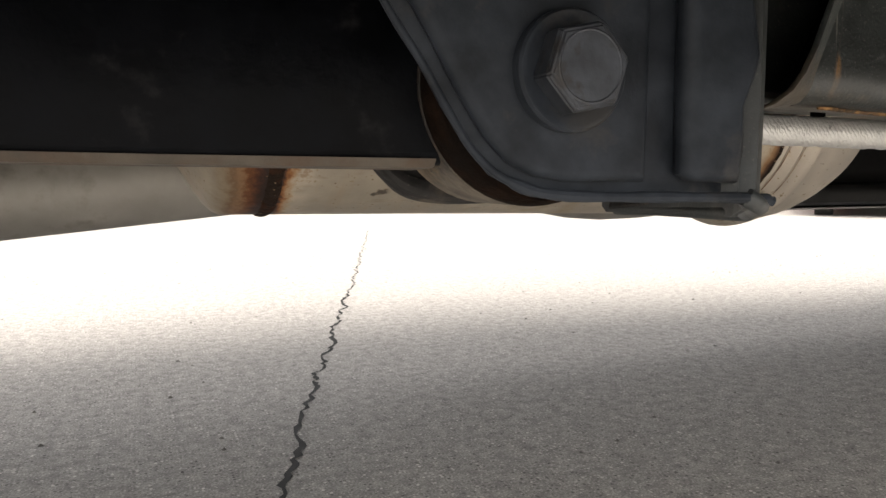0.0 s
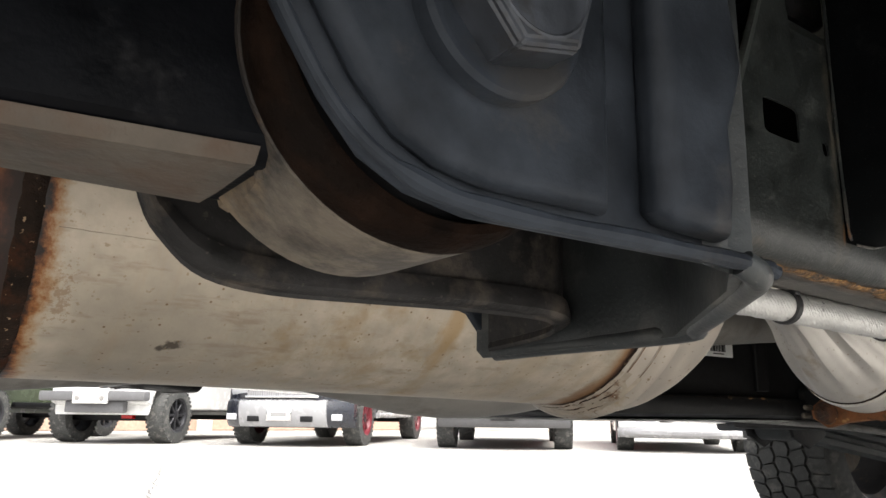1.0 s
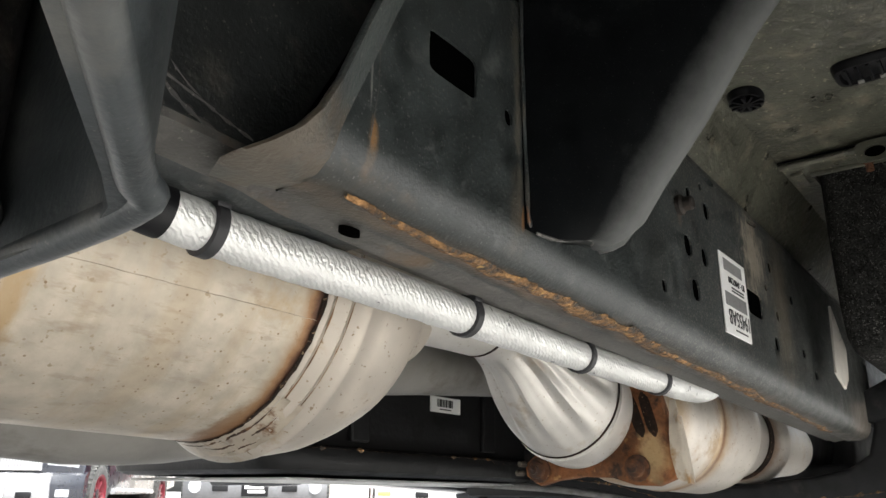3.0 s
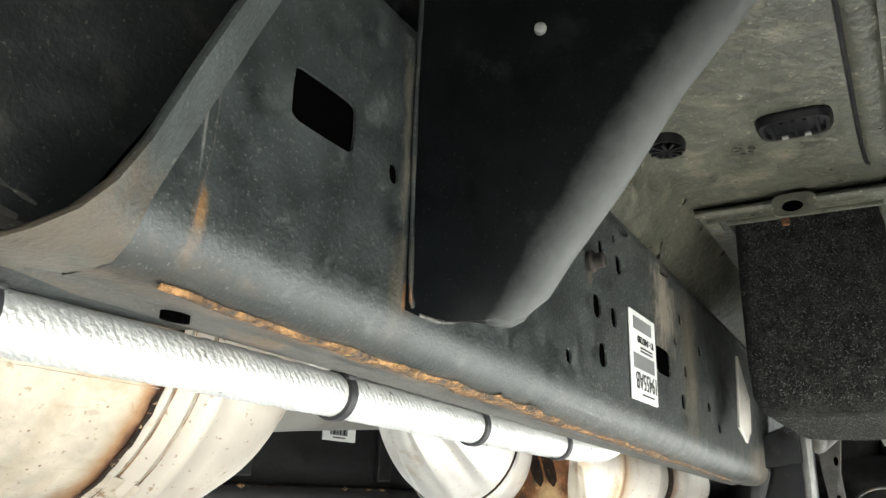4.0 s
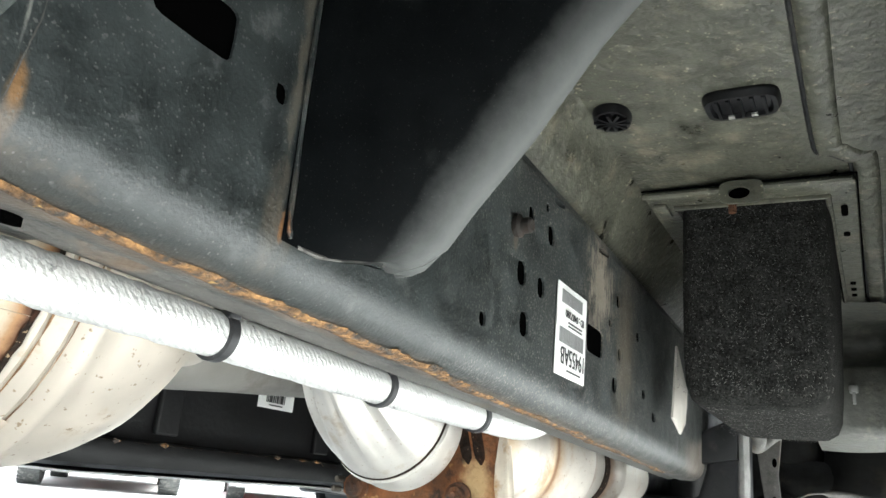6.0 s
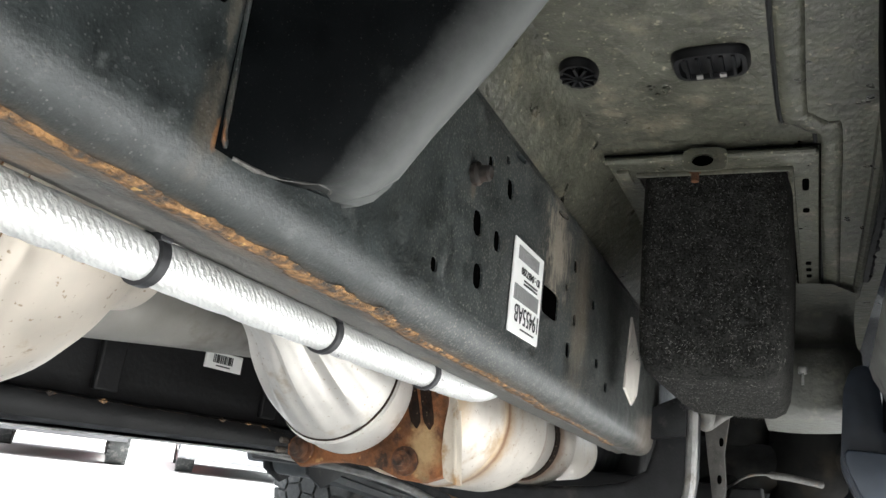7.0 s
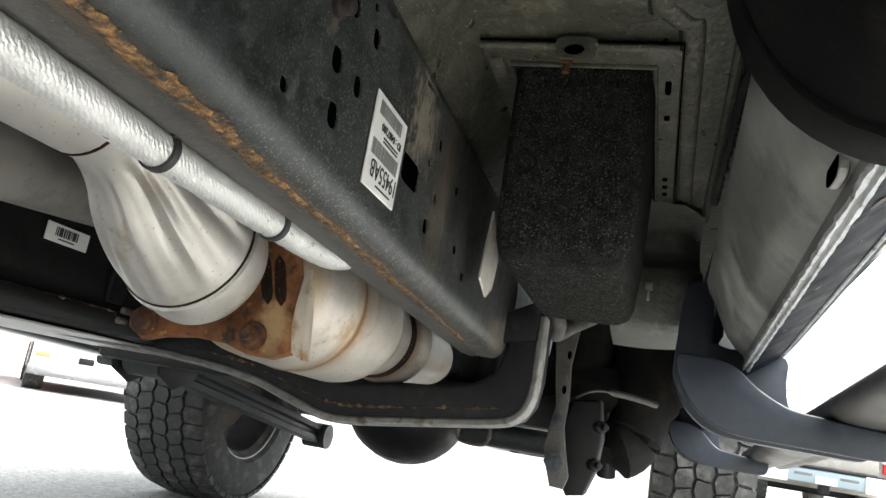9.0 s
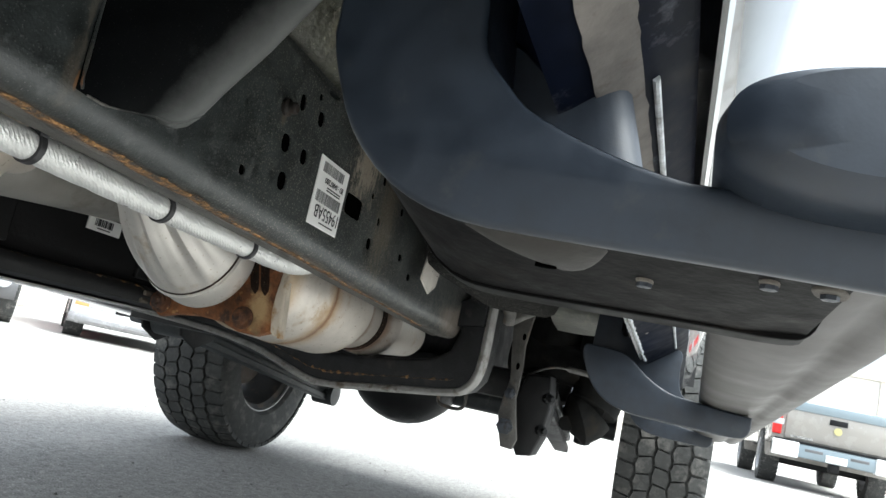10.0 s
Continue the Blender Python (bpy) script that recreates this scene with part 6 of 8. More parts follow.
def step_bracket(x0, parent, dz=0.0, dy=0.0, slim=0.0, wide=0.12):
    """A pressed U-shaped arm that carries the side step: two cheeks on a bottom plate, the front cheek with a neck."""
    low = [(0.1565, 0.562), (0.1555, 0.551), (0.150, 0.535), (0.136, 0.508), (0.112, 0.486), (0.08, 0.4745), (0.03, 0.4715), (-0.03, 0.470), (-0.085, 0.469), (-0.10, 0.475), (-0.105, 0.486)]
    if slim:
        low = [(0.150, 0.66), (0.157, 0.61)] + low
        top = [(-0.105, 0.498), (-0.05, 0.499), (0.0, 0.501), (0.0126, 0.5025), (0.0314, 0.5095), (0.053, 0.522), (0.067, 0.535), (0.080, 0.551), (0.084, 0.575), (0.087, 0.61), (0.09, 0.66)]
        far = [(-0.057, 0.492), (-0.03, 0.499), (0.0, 0.501), (0.03, 0.507), (0.046, 0.53), (0.051, 0.548), (0.073, 0.61), (0.078, 0.64), (0.10, 0.655)]
    else:
        top = [(-0.105, 0.503), (-0.05, 0.507), (-0.016, 0.511), (0.01, 0.514), (0.030, 0.521), (0.053, 0.534), (0.070, 0.548), (0.085, 0.560), (0.105, 0.566), (0.146, 0.5675), (0.153, 0.5665)]
        far = [(-0.105, 0.503), (-0.05, 0.507), (-0.012, 0.515), (0.002, 0.53), (0.006, 0.56), (0.008, 0.592), (0.05, 0.597), (0.096, 0.60), (0.105, 0.635), (0.111, 0.675), (0.124, 0.69), (0.142, 0.683), (0.152, 0.655)]

    def fit(pts):
        return [(p.x + dy * (p.x > 0.0) * min(1, p.x / 0.06), p.y + dz) for p in arc_path([(y, z, 0) for y, z in pts], 3)]
    near_low, top, far = fit(low), fit(top), fit(far)
    if slim:
        low = [(0.168, 0.72), (0.174, 0.66), (0.175, 0.60), (0.172, 0.575), (0.165, 0.551), (0.151, 0.531), (0.130, 0.5195), (0.10, 0.517), (0.044, 0.517), (0.0, 0.517), (-0.040, 0.517), (-0.052, 0.521), (-0.057, 0.531)]
        far_low = [(p.x, p.y) for p in arc_path([(y, z, 0) for y, z in low], 3)]
    else:
        far_low = near_low
    bm = BM()
    prism(bm, near_low + top, "x", x0, x0 + 0.009, bevel=0.003, seg=3)
    br = part("step_bracket", bm, M_step, parent, "blue-grey powder-coated step bracket", smooth=True, angle=40)
    x1 = x0 + wide
    bm = BM()
    prism(bm, far_low + far, "x", x1 - 0.005, x1, bevel=0.0012)
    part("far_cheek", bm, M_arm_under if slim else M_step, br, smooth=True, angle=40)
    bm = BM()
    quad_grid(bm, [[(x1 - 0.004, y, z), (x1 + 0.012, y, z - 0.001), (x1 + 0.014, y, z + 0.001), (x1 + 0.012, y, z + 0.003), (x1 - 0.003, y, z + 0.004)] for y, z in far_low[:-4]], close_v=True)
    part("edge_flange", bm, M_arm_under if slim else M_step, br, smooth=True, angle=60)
    bm = BM()
    rows = [[(x, y, z) for y, z in top] for x in (x0 + 0.002, x0 + wide / 2, x1 - 0.002)]
    quad_grid(bm, rows)
    quad_grid(bm, [[(x, y, z - 0.004) for x, y, z in r] for r in rows])
    part("arm_top", bm, M_step, br, smooth=True, angle=50)
    if slim:
        # closed underside: a plate darkened for shade between the cheeks, with a dished dusty pocket
        low_z = []
        for edge in (near_low, far_low):
            k = max(range(len(edge)), key=lambda i: edge[i][0])
            low_z.append(([p[0] for p in edge[k:]][::-1], [p[1] for p in edge[k:]][::-1]))

        def plate(x, y):
            t = (x - x0 - 0.006) / (wide - 0.010)
            return (1 - t) * np.interp(y, *low_z[0]) + t * np.interp(y, *low_z[1]) + 0.0015
        bm = BM()
        quad_grid(bm, [[(x0 + 0.006 + (wide - 0.010) * t, y, plate(x0 + 0.006 + (wide - 0.010) * t, y)) for t in (0, 0.25, 0.5, 0.75, 1)] for y in (-0.05, -0.02, 0.01, 0.04, 0.07, 0.09, 0.11, 0.125, 0.138, 0.148, 0.156, 0.162, 0.168)])
        under = part("under_plate", bm, M_arm_under, br, "black closed underside, darkened for shade", smooth=True, angle=60)
        bm = BM()
        rows = []
        for i in range(15):
            u = i / 14
            y = 0.103 - 0.062 * u
            reach = 0.004 + 0.040 * (u / 0.66 if u < 0.66 else max(0.0, 1 - ((u - 0.66) / 0.34) ** 2))
            row = []
            for j in range(7):
                v = j / 6
                x = x0 + 0.009 + reach * v
                row.append((x, y, plate(x, y) - 0.0006 - 0.0045 * math.sin(math.pi * v) ** 0.7 * math.sin(math.pi * u)))
            rows.append(row)
        quad_grid(bm, rows)
        part("pocket", bm, M_pocket, under, "dusty dished pocket", smooth=True, angle=80)
        bm = BM()
        prism(bm, oval(x0 + 0.036, 0.0695, 0.0025, 0.0050, 12), "z", plate(x0 + 0.036, 0.0695) - 0.0054, plate(x0 + 0.036, 0.0695) - 0.0035)
        part("drain_hole", bm, M_hole, under)
        spots = [(0.052, 0.027, 0.007), (0.022, -0.022, 0.007), (0.022, -0.044, 0.011)]
    else:
        spots = [(0.055, -0.012, 0.017), (0.055, -0.050, 0.017)]
    for k, (dx, y, r) in enumerate(spots):
        zp = plate(x0 + dx, y) + 0.003 if slim else np.interp(y, [p[0] for p in top], [p[1] for p in top]) - 0.005
        bm = BM()
        prism(bm, oval(x0 + dx, y, r, 0.6 * r, 14, 25 * k, 3), "z", zp - 0.0036, zp, bevel=0.001)
        pad = part("arm_pad", bm, M_arm_dust, br, "dusty bolt pad")
        bm = BM()
        lathe(bm, [(0, 0), (0, 0.0035), (0.002, 0.0035), (0.0025, 0.0)], Matrix.Translation((x0 + dx, y, zp - 0.0035)) @ pose(0, 0, 0, 0, 90, 0), 6)
        part("arm_bolt", bm, M_bolt, pad)
    bm = BM()
    box(bm, x0 + wide / 2 - 0.02, x0 + wide - 0.01, 0.098 + dy, 0.106 + dy, 0.60 + dz, 0.69 + dz, 0.002)
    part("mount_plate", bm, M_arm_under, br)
    if slim:
        # dark mounting foot bolted up to the body, with a pale plug at its tip
        bm = BM()
        prism(bm, [(0.170, 0.72), (0.158, 0.664), (0.153, 0.643), (0.123, 0.645), (0.105, 0.634), (0.092, 0.622), (0.085, 0.624), (0.078, 0.636), (0.059, 0.649), (0.046, 0.652), (0.036, 0.662), (0.036, 0.72)], "x", x0 + 0.056, x0 + 0.068, bevel=0.003)
        foot = part("mounting_foot", bm, M_clad, br, "black mounting foot", smooth=True, angle=40)
        bm = BM()
        box(bm, x0 + 0.050, x0 + 0.058, 0.083, 0.092, 0.622, 0.634, 0.001)
        part("plug", bm, M_lip, foot, "pale plug")
        # upright leg rising to the rocker, its outer edge rolled away
        bm = BM()
        edge = [(x0 + 0.062, 0.118), (x0 + 0.060, 0.060), (x0 + 0.061, 0.052), (x0 + 0.064, 0.046), (x0 + 0.069, 0.042), (x0 + 0.076, 0.040)]
        quad_grid(bm, [[(x, y + 0.30 * (z - 0.590), z) for x, y in edge] for z in (0.53, 0.58, 0.64, 0.70)])
        quad_grid(bm, [[(x + 0.004, y + 0.30 * (z - 0.590) + 0.003, z) for x, y in edge] for z in (0.53, 0.58, 0.64, 0.70)])
        part("upright_leg", bm, M_step, br, smooth=True, angle=60)
    return br


def build_step(left):
    """An oval side step; the left one is thinner and glossy."""
    hw, hh, x0, n = (0.080, 0.030, 0.52, 40) if left else (0.0622, 0.022, 0.502, 72)

    def cy(x):
        return -0.082 if left else -0.0623 - 0.03 * (x - 0.6)

    def zs(x):
        if left:
            return 0.527 - 0.045 * (x - 1.48)
        return 0.5657 - 0.0431 * (x - 0.6) + 0.02 * max(0, 0.62 - x)

    def crease(u, w):
        return 0.0 if left or w > 0 else 0.0065 * math.exp(-((u / hw + 0.36) / 0.16) ** 2)

    def ring(x, k, grow=1.0, aside=0.0):
        return [(x, 2 * YC - cy(x) - k * u if left else cy(x) - aside + k * u, zs(x) + k * (w + (crease(u, w) if grow == 1.0 else 0))) for u, w in oval(0, 0, hw * grow, hh * grow, n, 0, 2.6)]
    bm = BM()
    vs = quad_grid(bm, [ring(x, k) for x, k in ((x0 + 0.07, 0.5), (x0 + 0.074, 0.8), (x0 + 0.082, 0.95), (x0 + 0.095, 1.0), (1.0, 1.0), (1.5, 1.0), (2.0, 1.0), (2.70, 1.0), (2.72, 0.9), (2.73, 0.6))], close_v=True)
    bm.faces.new(vs[0])
    bm.faces.new(vs[-1])
    tub = part("side_step", bm, M_gloss if left else M_step_tube, truck, "black oval side step tube" if left else "grey oval side step tube", smooth=True, angle=40)
    bm = BM()
    rows = [[(x, 2 * YC - cy(x) - u if left else cy(x) + u, zs(x) + hh + 0.0015 + h) for u, h in ((-0.6 * hw, -0.006), (-0.55 * hw, 0.002), (0.55 * hw, 0.002), (0.6 * hw, -0.006))] for x in (0.7, 1.4, 2.0, 2.6)]
    quad_grid(bm, rows)
    part("tread_pad", bm, M_plastic, tub, "black tread pad")
    bm = BM()
    vs = quad_grid(bm, [ring(x, k, 1.06 if left else 1.12, 0.003) for x, k in ((x0 - 0.0025, 0.45), (x0 - 0.0015, 0.78), (x0 + 0.006, 0.95), (x0 + 0.02, 1.0), (x0 + 0.098, 1.0), (x0 + 0.10, 0.95))], close_v=True)
    bm.faces.new(vs[0])
    part("end_cap", bm, M_step, tub, "dark moulded end cap", smooth=True, angle=40)


build_step(False)
ARMS = ((0.538, 0.055, 0.026, 1), (1.48, 0.0, 0.0, 0), (2.50, -0.036, -0.02, 0))
for bx, bz, by, bs in ARMS:
    step_bracket(bx, truck, bz, by, bs)
build_step(True)
for bx, bz, by, bs in ARMS:
    b0 = step_bracket(bx - (0.09 if bs else 0), truck, bz, by, bs)
    for ob in (b0, *b0.children_recursive):
        for v in ob.data.vertices:
            v.co.y = 2 * YC - v.co.y
        ob.data.flip_normals()


def build_tank():
    bm = BM()
    rows = []
    for z, g in ((0.86, 0.0), (0.64, 0.0), (0.545, 0.0), (0.524, 0.001), (0.520, 0.004), (0.5185, 0.014), (0.514, 0.0165), (0.495, 0.0155), (0.486, 0.012), (0.481, 0.0), (0.480, -0.03)):
        o = []
        for x, y in oval(0, 0, 1, 1, 44, 0, 10):
            o.append((1.50 + x * (0.50 + g), 1.255 + y * (0.215 + g), z - 0.006 * (x > 0)))
        rows.append(o)
    vs = quad_grid(bm, rows, close_v=True)
    bm.faces.new(vs[-1])
    tank = part("fuel_tank", bm, M_tank, truck, "black fuel tank with a ledge and dusty skid", smooth=True, angle=40)
    rnd = random.Random(12)
    bm = BM()
    rows, x, on = [], 1.02, True
    while x < 1.97:
        w = max(0.0, rnd.uniform(-0.004, 0.0022)) * (math.sin(23 * x) + math.sin(61 * x) > 0.2)
        z = 0.5165 - 0.006 * (x > 1.5) + rnd.uniform(-0.0008, 0.0008)
        rows.append([(x, 1.0255 - w * 0.3, z + 0.0030 * (w > 0) + w * 0.3), (x, 1.0228 - w * 0.3, z), (x, 1.0232, z - 0.002 * (w > 0) - w)])
        x += rnd.uniform(0.004, 0.012)
    quad_grid(bm, rows)
    part("rust_line", bm, M_frame_rust, tank, "ragged rust along the ledge")
    bm = BM()
    box(bm, 1.327, 1.414, 1.0365, 1.0395, 0.592, 0.6195, 0.0008, 1)
    tag = part("tank_label", bm, M_label, tank, "small white label with a bar code")
    bm = BM()
    x = 1.344
    while x < 1.391:
        w = rnd.choice((0.0012, 0.002, 0.003))
        box(bm, x, x + w, 1.0357, 1.0365, 0.6015, 0.615)
        x += w + rnd.choice((0.001, 0.002))
    part("barcode", bm, M_ink, tag)
    bm = BM()
    box(bm, 1.352, 1.385, 1.0357, 1.0365, 0.5965, 0.5985)
    part("fine_print", bm, M_ink, tag)
    for x in (1.15, 1.50):
        bm = BM()
        box(bm, x - 0.02, x + 0.02, 1.031, 1.042, 0.53, 0.84, 0.003)
        part("tank_strap", bm, M_tank, tank, "dark tank strap")
    bm = BM()
    box(bm, 1.03, 1.985, 1.06, 1.455, 0.4725, 0.476, 0.001)
    part("skid_plate", bm, M_skid, tank, "pale galvanised skid plate")
    # left frame rail, mostly hidden behind the tank
    bm = BM()
    quad_grid(bm, [[(x, y, z - 0.03 * (x - 0.6)) for y, z in ((1.29, 0.58), (1.34, 0.58), (1.34, 0.75), (1.29, 0.75))] for x in (-1.0, 0.6, 1.3, 2.0, 2.8, 4.0)], close_v=True)
    part("frame_rail", bm, M_frame, truck, "black left frame rail")
    # driveshaft
    bm = BM()
    tube(bm, [(-1.2, 0.885, 0.415), (0.2, 0.885, 0.548), (0.42, 0.885, 0.565)], 0.05, 32)
    tube(bm, [(0.76, 0.885, 0.60), (1.1, 0.885, 0.636), (1.7, 0.885, 0.69)], 0.05, 32)
    ds = part("driveshaft", bm, M_shaft, truck, "pale steel driveshaft", smooth=True)
    bm = BM()
    swell = ((0.375, 0.050), (0.41, 0.056), (0.445, 0.0655), (0.50, 0.080), (0.558, 0.096), (0.61, 0.104), (0.662, 0.107), (0.71, 0.107), (0.755, 0.104), (0.79, 0.092), (0.815, 0.072), (0.83, 0.055))
    tube(bm, [(x, 0.885, 0.548 + (x - 0.2) * 0.0775) for x, r in swell], [r for x, r in swell], 40)
    part("centre_bearing", bm, M_shaft, ds, "bulged centre section", smooth=True)


build_tank()


def build_crossmember():
    outer = [(0.352, 0.615), (0.352, 0.52), (0.358, 0.478), (0.375, 0.453), (0.405, 0.440), (0.50, 0.426), (0.60, 0.412), (0.66, 0.405), (0.70, 0.408), (0.76, 0.425), (0.84, 0.448), (1.0, 0.465), (1.35, 0.48)]
    inner = [(1.35, 0.57), (1.0, 0.54), (0.84, 0.515), (0.76, 0.492), (0.70, 0.475), (0.66, 0.470), (0.60, 0.476), (0.50, 0.488), (0.45, 0.500), (0.42, 0.52), (0.408, 0.56), (0.405, 0.615)]
    bm = BM()
    prism(bm, outer + inner, "x", 1.635, 1.735, bevel=0.008, seg=3)
    cm = part("crossmember", bm, M_cross, truck, "black tubular gearbox crossmember with dusty lip", smooth=True, angle=40)
    bm = BM()
    edge = arc_path([(y, z, 0) for y, z in outer], 3)
    rows = []
    for i, p in enumerate(edge):
        d = (edge[min(i + 1, len(edge) - 1)] - edge[max(i - 1, 0)]).normalized()
        ny, nz = d.y, -d.x
        if ny > 0 and abs(ny) > abs(nz):
            ny, nz = -ny, -nz
        rows.append([(x, p.x + ny * o, p.y + nz * o) for x, o in ((1.634, -0.010), (1.628, -0.006), (1.626, 0.0), (1.630, 0.0035), (1.66, 0.004), (1.66, 0.0))])
    quad_grid(bm, rows, close_v=True)
    part("weld_flange", bm, M_lip, cm, "dusty welded lower flange", smooth=True, angle=60)
    rnd = random.Random(21)
    bm = BM()
    rows, y = [], 0.40
    while y < 0.98:
        w = max(0.0003, rnd.uniform(-0.0035, 0.0042)) * (0.4 + 0.6 * abs(math.sin(17 * y)))
        zc = np.interp(y, [p[0] for p in outer], [p[1] for p in outer]) + 0.026 + rnd.uniform(-0.0012, 0.0012)
        rows.append([(1.6345, y, zc - w), (1.633, y, zc), (1.6345, y, zc + w)])
        y += rnd.uniform(0.003, 0.009)
    quad_grid(bm, rows)
    part("rust_line", bm, M_frame_rust, cm, "ragged rust along the weld")
    # upright link bracket ahead of it and the brake line
    bm = BM()
    prism(bm, [(0.368, 0.64), (0.358, 0.56), (0.349, 0.495), (0.357, 0.45), (0.361, 0.418), (0.354, 0.385), (0.343, 0.351), (0.318, 0.350), (0.311, 0.372), (0.322, 0.42), (0.329, 0.456), (0.326, 0.517), (0.330, 0.57), (0.322, 0.64)], "x", 1.89, 1.905, bevel=0.003)
    upright = part("link_bracket", bm, M_frame_dusty, truck, "dusty steel link bracket", smooth=True)
    bm = BM()
    lathe(bm, [(0, 0), (0, 0.018), (0.012, 0.018), (0.014, 0.0)], Matrix.Translation((1.89, 0.340, 0.395)) @ pose(0, 0, 0, 0, 0, 180), 6)
    part("bracket_bolt", bm, M_bolt, upright)
    bm = BM()
    lathe(bm, [(0, 0), (0, 0.012), (0.012, 0.012), (0.014, 0.0)], Matrix.Translation((1.89, 0.342, 0.465)) @ pose(0, 0, 0, 0, 0, 180), 6)
    part("bracket_bolt", bm, M_bolt, upright)
    bm = BM()
    tube(bm, arc_path([(1.72, 0.36, 0.66), (1.74, 0.345, 0.625), (1.77, 0.35, 0.61), (1.80, 0.33, 0.63), (1.86, 0.30, 0.66)], 6), 0.014, 14)
    part("vent_hose", bm, M_frame_dusty, truck, "grey rubber vent hose", smooth=True)
    bm = BM()
    prism(bm, [(0.272, 0.52), (0.325, 0.515), (0.342, 0.45), (0.338, 0.37), (0.318, 0.336), (0.286, 0.342), (0.268, 0.39), (0.262, 0.45)], "x", 1.95, 2.04, bevel=0.006, seg=3)
    buf = part("arm_buffer", bm, M_tank, truck, "black rubber arm buffer", smooth=True)
    for y, z in ((0.280, 0.40), (0.276, 0.47)):
        bm = BM()
        lathe(bm, [(0, 0), (0, 0.012), (0.02, 0.012), (0.024, 0.006), (0.035, 0.006), (0.036, 0)], Matrix.Translation((1.96, y, z)) @ pose(0, 0, 0, 0, 0, 215), 8)
        part("buffer_bolt", bm, M_cross, buf)
    for y, z in ((0.337, 0.525), (0.335, 0.59)):
        bm = BM()
        prism(bm, oval(y, z, 0.004, 0.008, 12), "x", 1.8885, 1.8895)
        part("slot", bm, M_hole, upright)
    bm = BM()
    prism(bm, [(0.36, 0.575), (0.42, 0.565), (0.42, 0.61), (0.36, 0.64)], "x", 1.62, 1.75, bevel=0.004)
    part("crossmember_foot", bm, M_cross, truck, smooth=True)


build_crossmember()


def build_front():
    """Gearbox, differential, links and axle seen ahead of the crossmember."""
    bm = BM()
    box(bm, 1.78, 2.5, 0.60, 1.12, 0.50, 0.86, 0.06, 3)
    box(bm, 2.3, 3.7, 0.56, 1.2, 0.47, 1.1, 0.05, 3)
    part("gearbox", bm, M_tank, truck, "dark gearbox and engine underside", smooth=True)
    bm = BM()
    rows = []
    for k, (x, r) in enumerate(((2.92, 0.04), (2.96, 0.10), (3.05, 0.145), (3.15, 0.165), (3.27, 0.15), (3.36, 0.09), (3.4, 0.04))):
        rows.append([(x, 1.02 + 1.25 * r * math.cos(2 * math.pi * j / 28), 0.43 + r * math.sin(2 * math.pi * j / 28)) for j in range(28)])
    quad_grid(bm, rows, close_v=True)
    part("front_differential", bm, M_tank, truck, "black front differential housing", smooth=True)
    bm = BM()
    tube(bm, [(3.25, 0.2, 0.42), (3.25, 1.55, 0.42)], 0.045, 20)
    part("front_axle", bm, M_frame, truck, "black front axle tube", smooth=True)
    bm = BM()
    sect = [(0.024, 0.033), (0.024, -0.033), (-0.020, -0.033), (-0.026, -0.029), (-0.026, -0.012), (-0.022, -0.008), (-0.008, -0.006), (-0.008, 0.008), (-0.022, 0.010), (-0.026, 0.014), (-0.026, 0.029), (-0.020, 0.033)]
    for y in (1.37,):
        p0, p1 = Vector((2.12, y, 0.462)), Vector((3.2, y, 0.312))
        quad_grid(bm, [[p0.lerp(p1, t) + Vector((0, u, w)) for u, w in sect] for t in (0, 0.3, 0.6, 0.95, 1)], close_v=True)
        tube(bm, [(3.2, y - 0.045, 0.31), (3.2, y + 0.045, 0.31)], 0.045, 20)
        tube(bm, [(2.1, y - 0.05, 0.465), (2.1, y + 0.05, 0.465)], 0.045, 20)
    part("radius_arm", bm, M_frame, truck, "dusty black channel-section front suspension arm", smooth=True, angle=40)
    bm = BM()
    p0, p1 = Vector((2.12, 0.30, 0.462)), Vector((3.2, 0.38, 0.33))
    ends = quad_grid(bm, [[p0.lerp(p1, t) + Vector((0, u, w)) for u, w in sect] for t in (0, 0.3, 0.6, 0.95, 1)], close_v=True)
    bm.faces.new(ends[0])
    part("radius_arm", bm, M_tank, truck, "black front suspension arm", smooth=True, angle=40)
    bm = BM()
    prism(bm, [(1.98, 0.60), (2.28, 0.56), (2.20, 0.43), (2.12, 0.40), (2.05, 0.43)], "y", 1.30, 1.31, bevel=0.003)
    prism(bm, [(1.98, 0.60), (2.28, 0.56), (2.20, 0.43), (2.12, 0.40), (2.05, 0.43)], "y", 1.43, 1.44, bevel=0.003)
    box(bm, 1.95, 2.3, 1.30, 1.44, 0.55, 0.68, 0.01)
    part("arm_bracket", bm, M_cross, truck, "black arm bracket with rust spots", smooth=True)
    bm = BM()
    box(bm, 2.0, 2.32, 0.30, 1.45, 0.45, 0.52, 0.012)
    part("front_crossmember", bm, M_tank, truck, "dark front crossmember", smooth=True)
    # small tow loop hanging in the distance
    bm = BM()
    tube(bm, arc_path([(2.3, 0.62, 0.45), (2.3, 0.62, 0.405), (2.3, 0.60, 0.395), (2.3, 0.56, 0.395), (2.3, 0.545, 0.41), (2.3, 0.545, 0.45)], 4), 0.005, 8)
    part("wire_loop", bm, M_frame_dusty, truck, smooth=True)
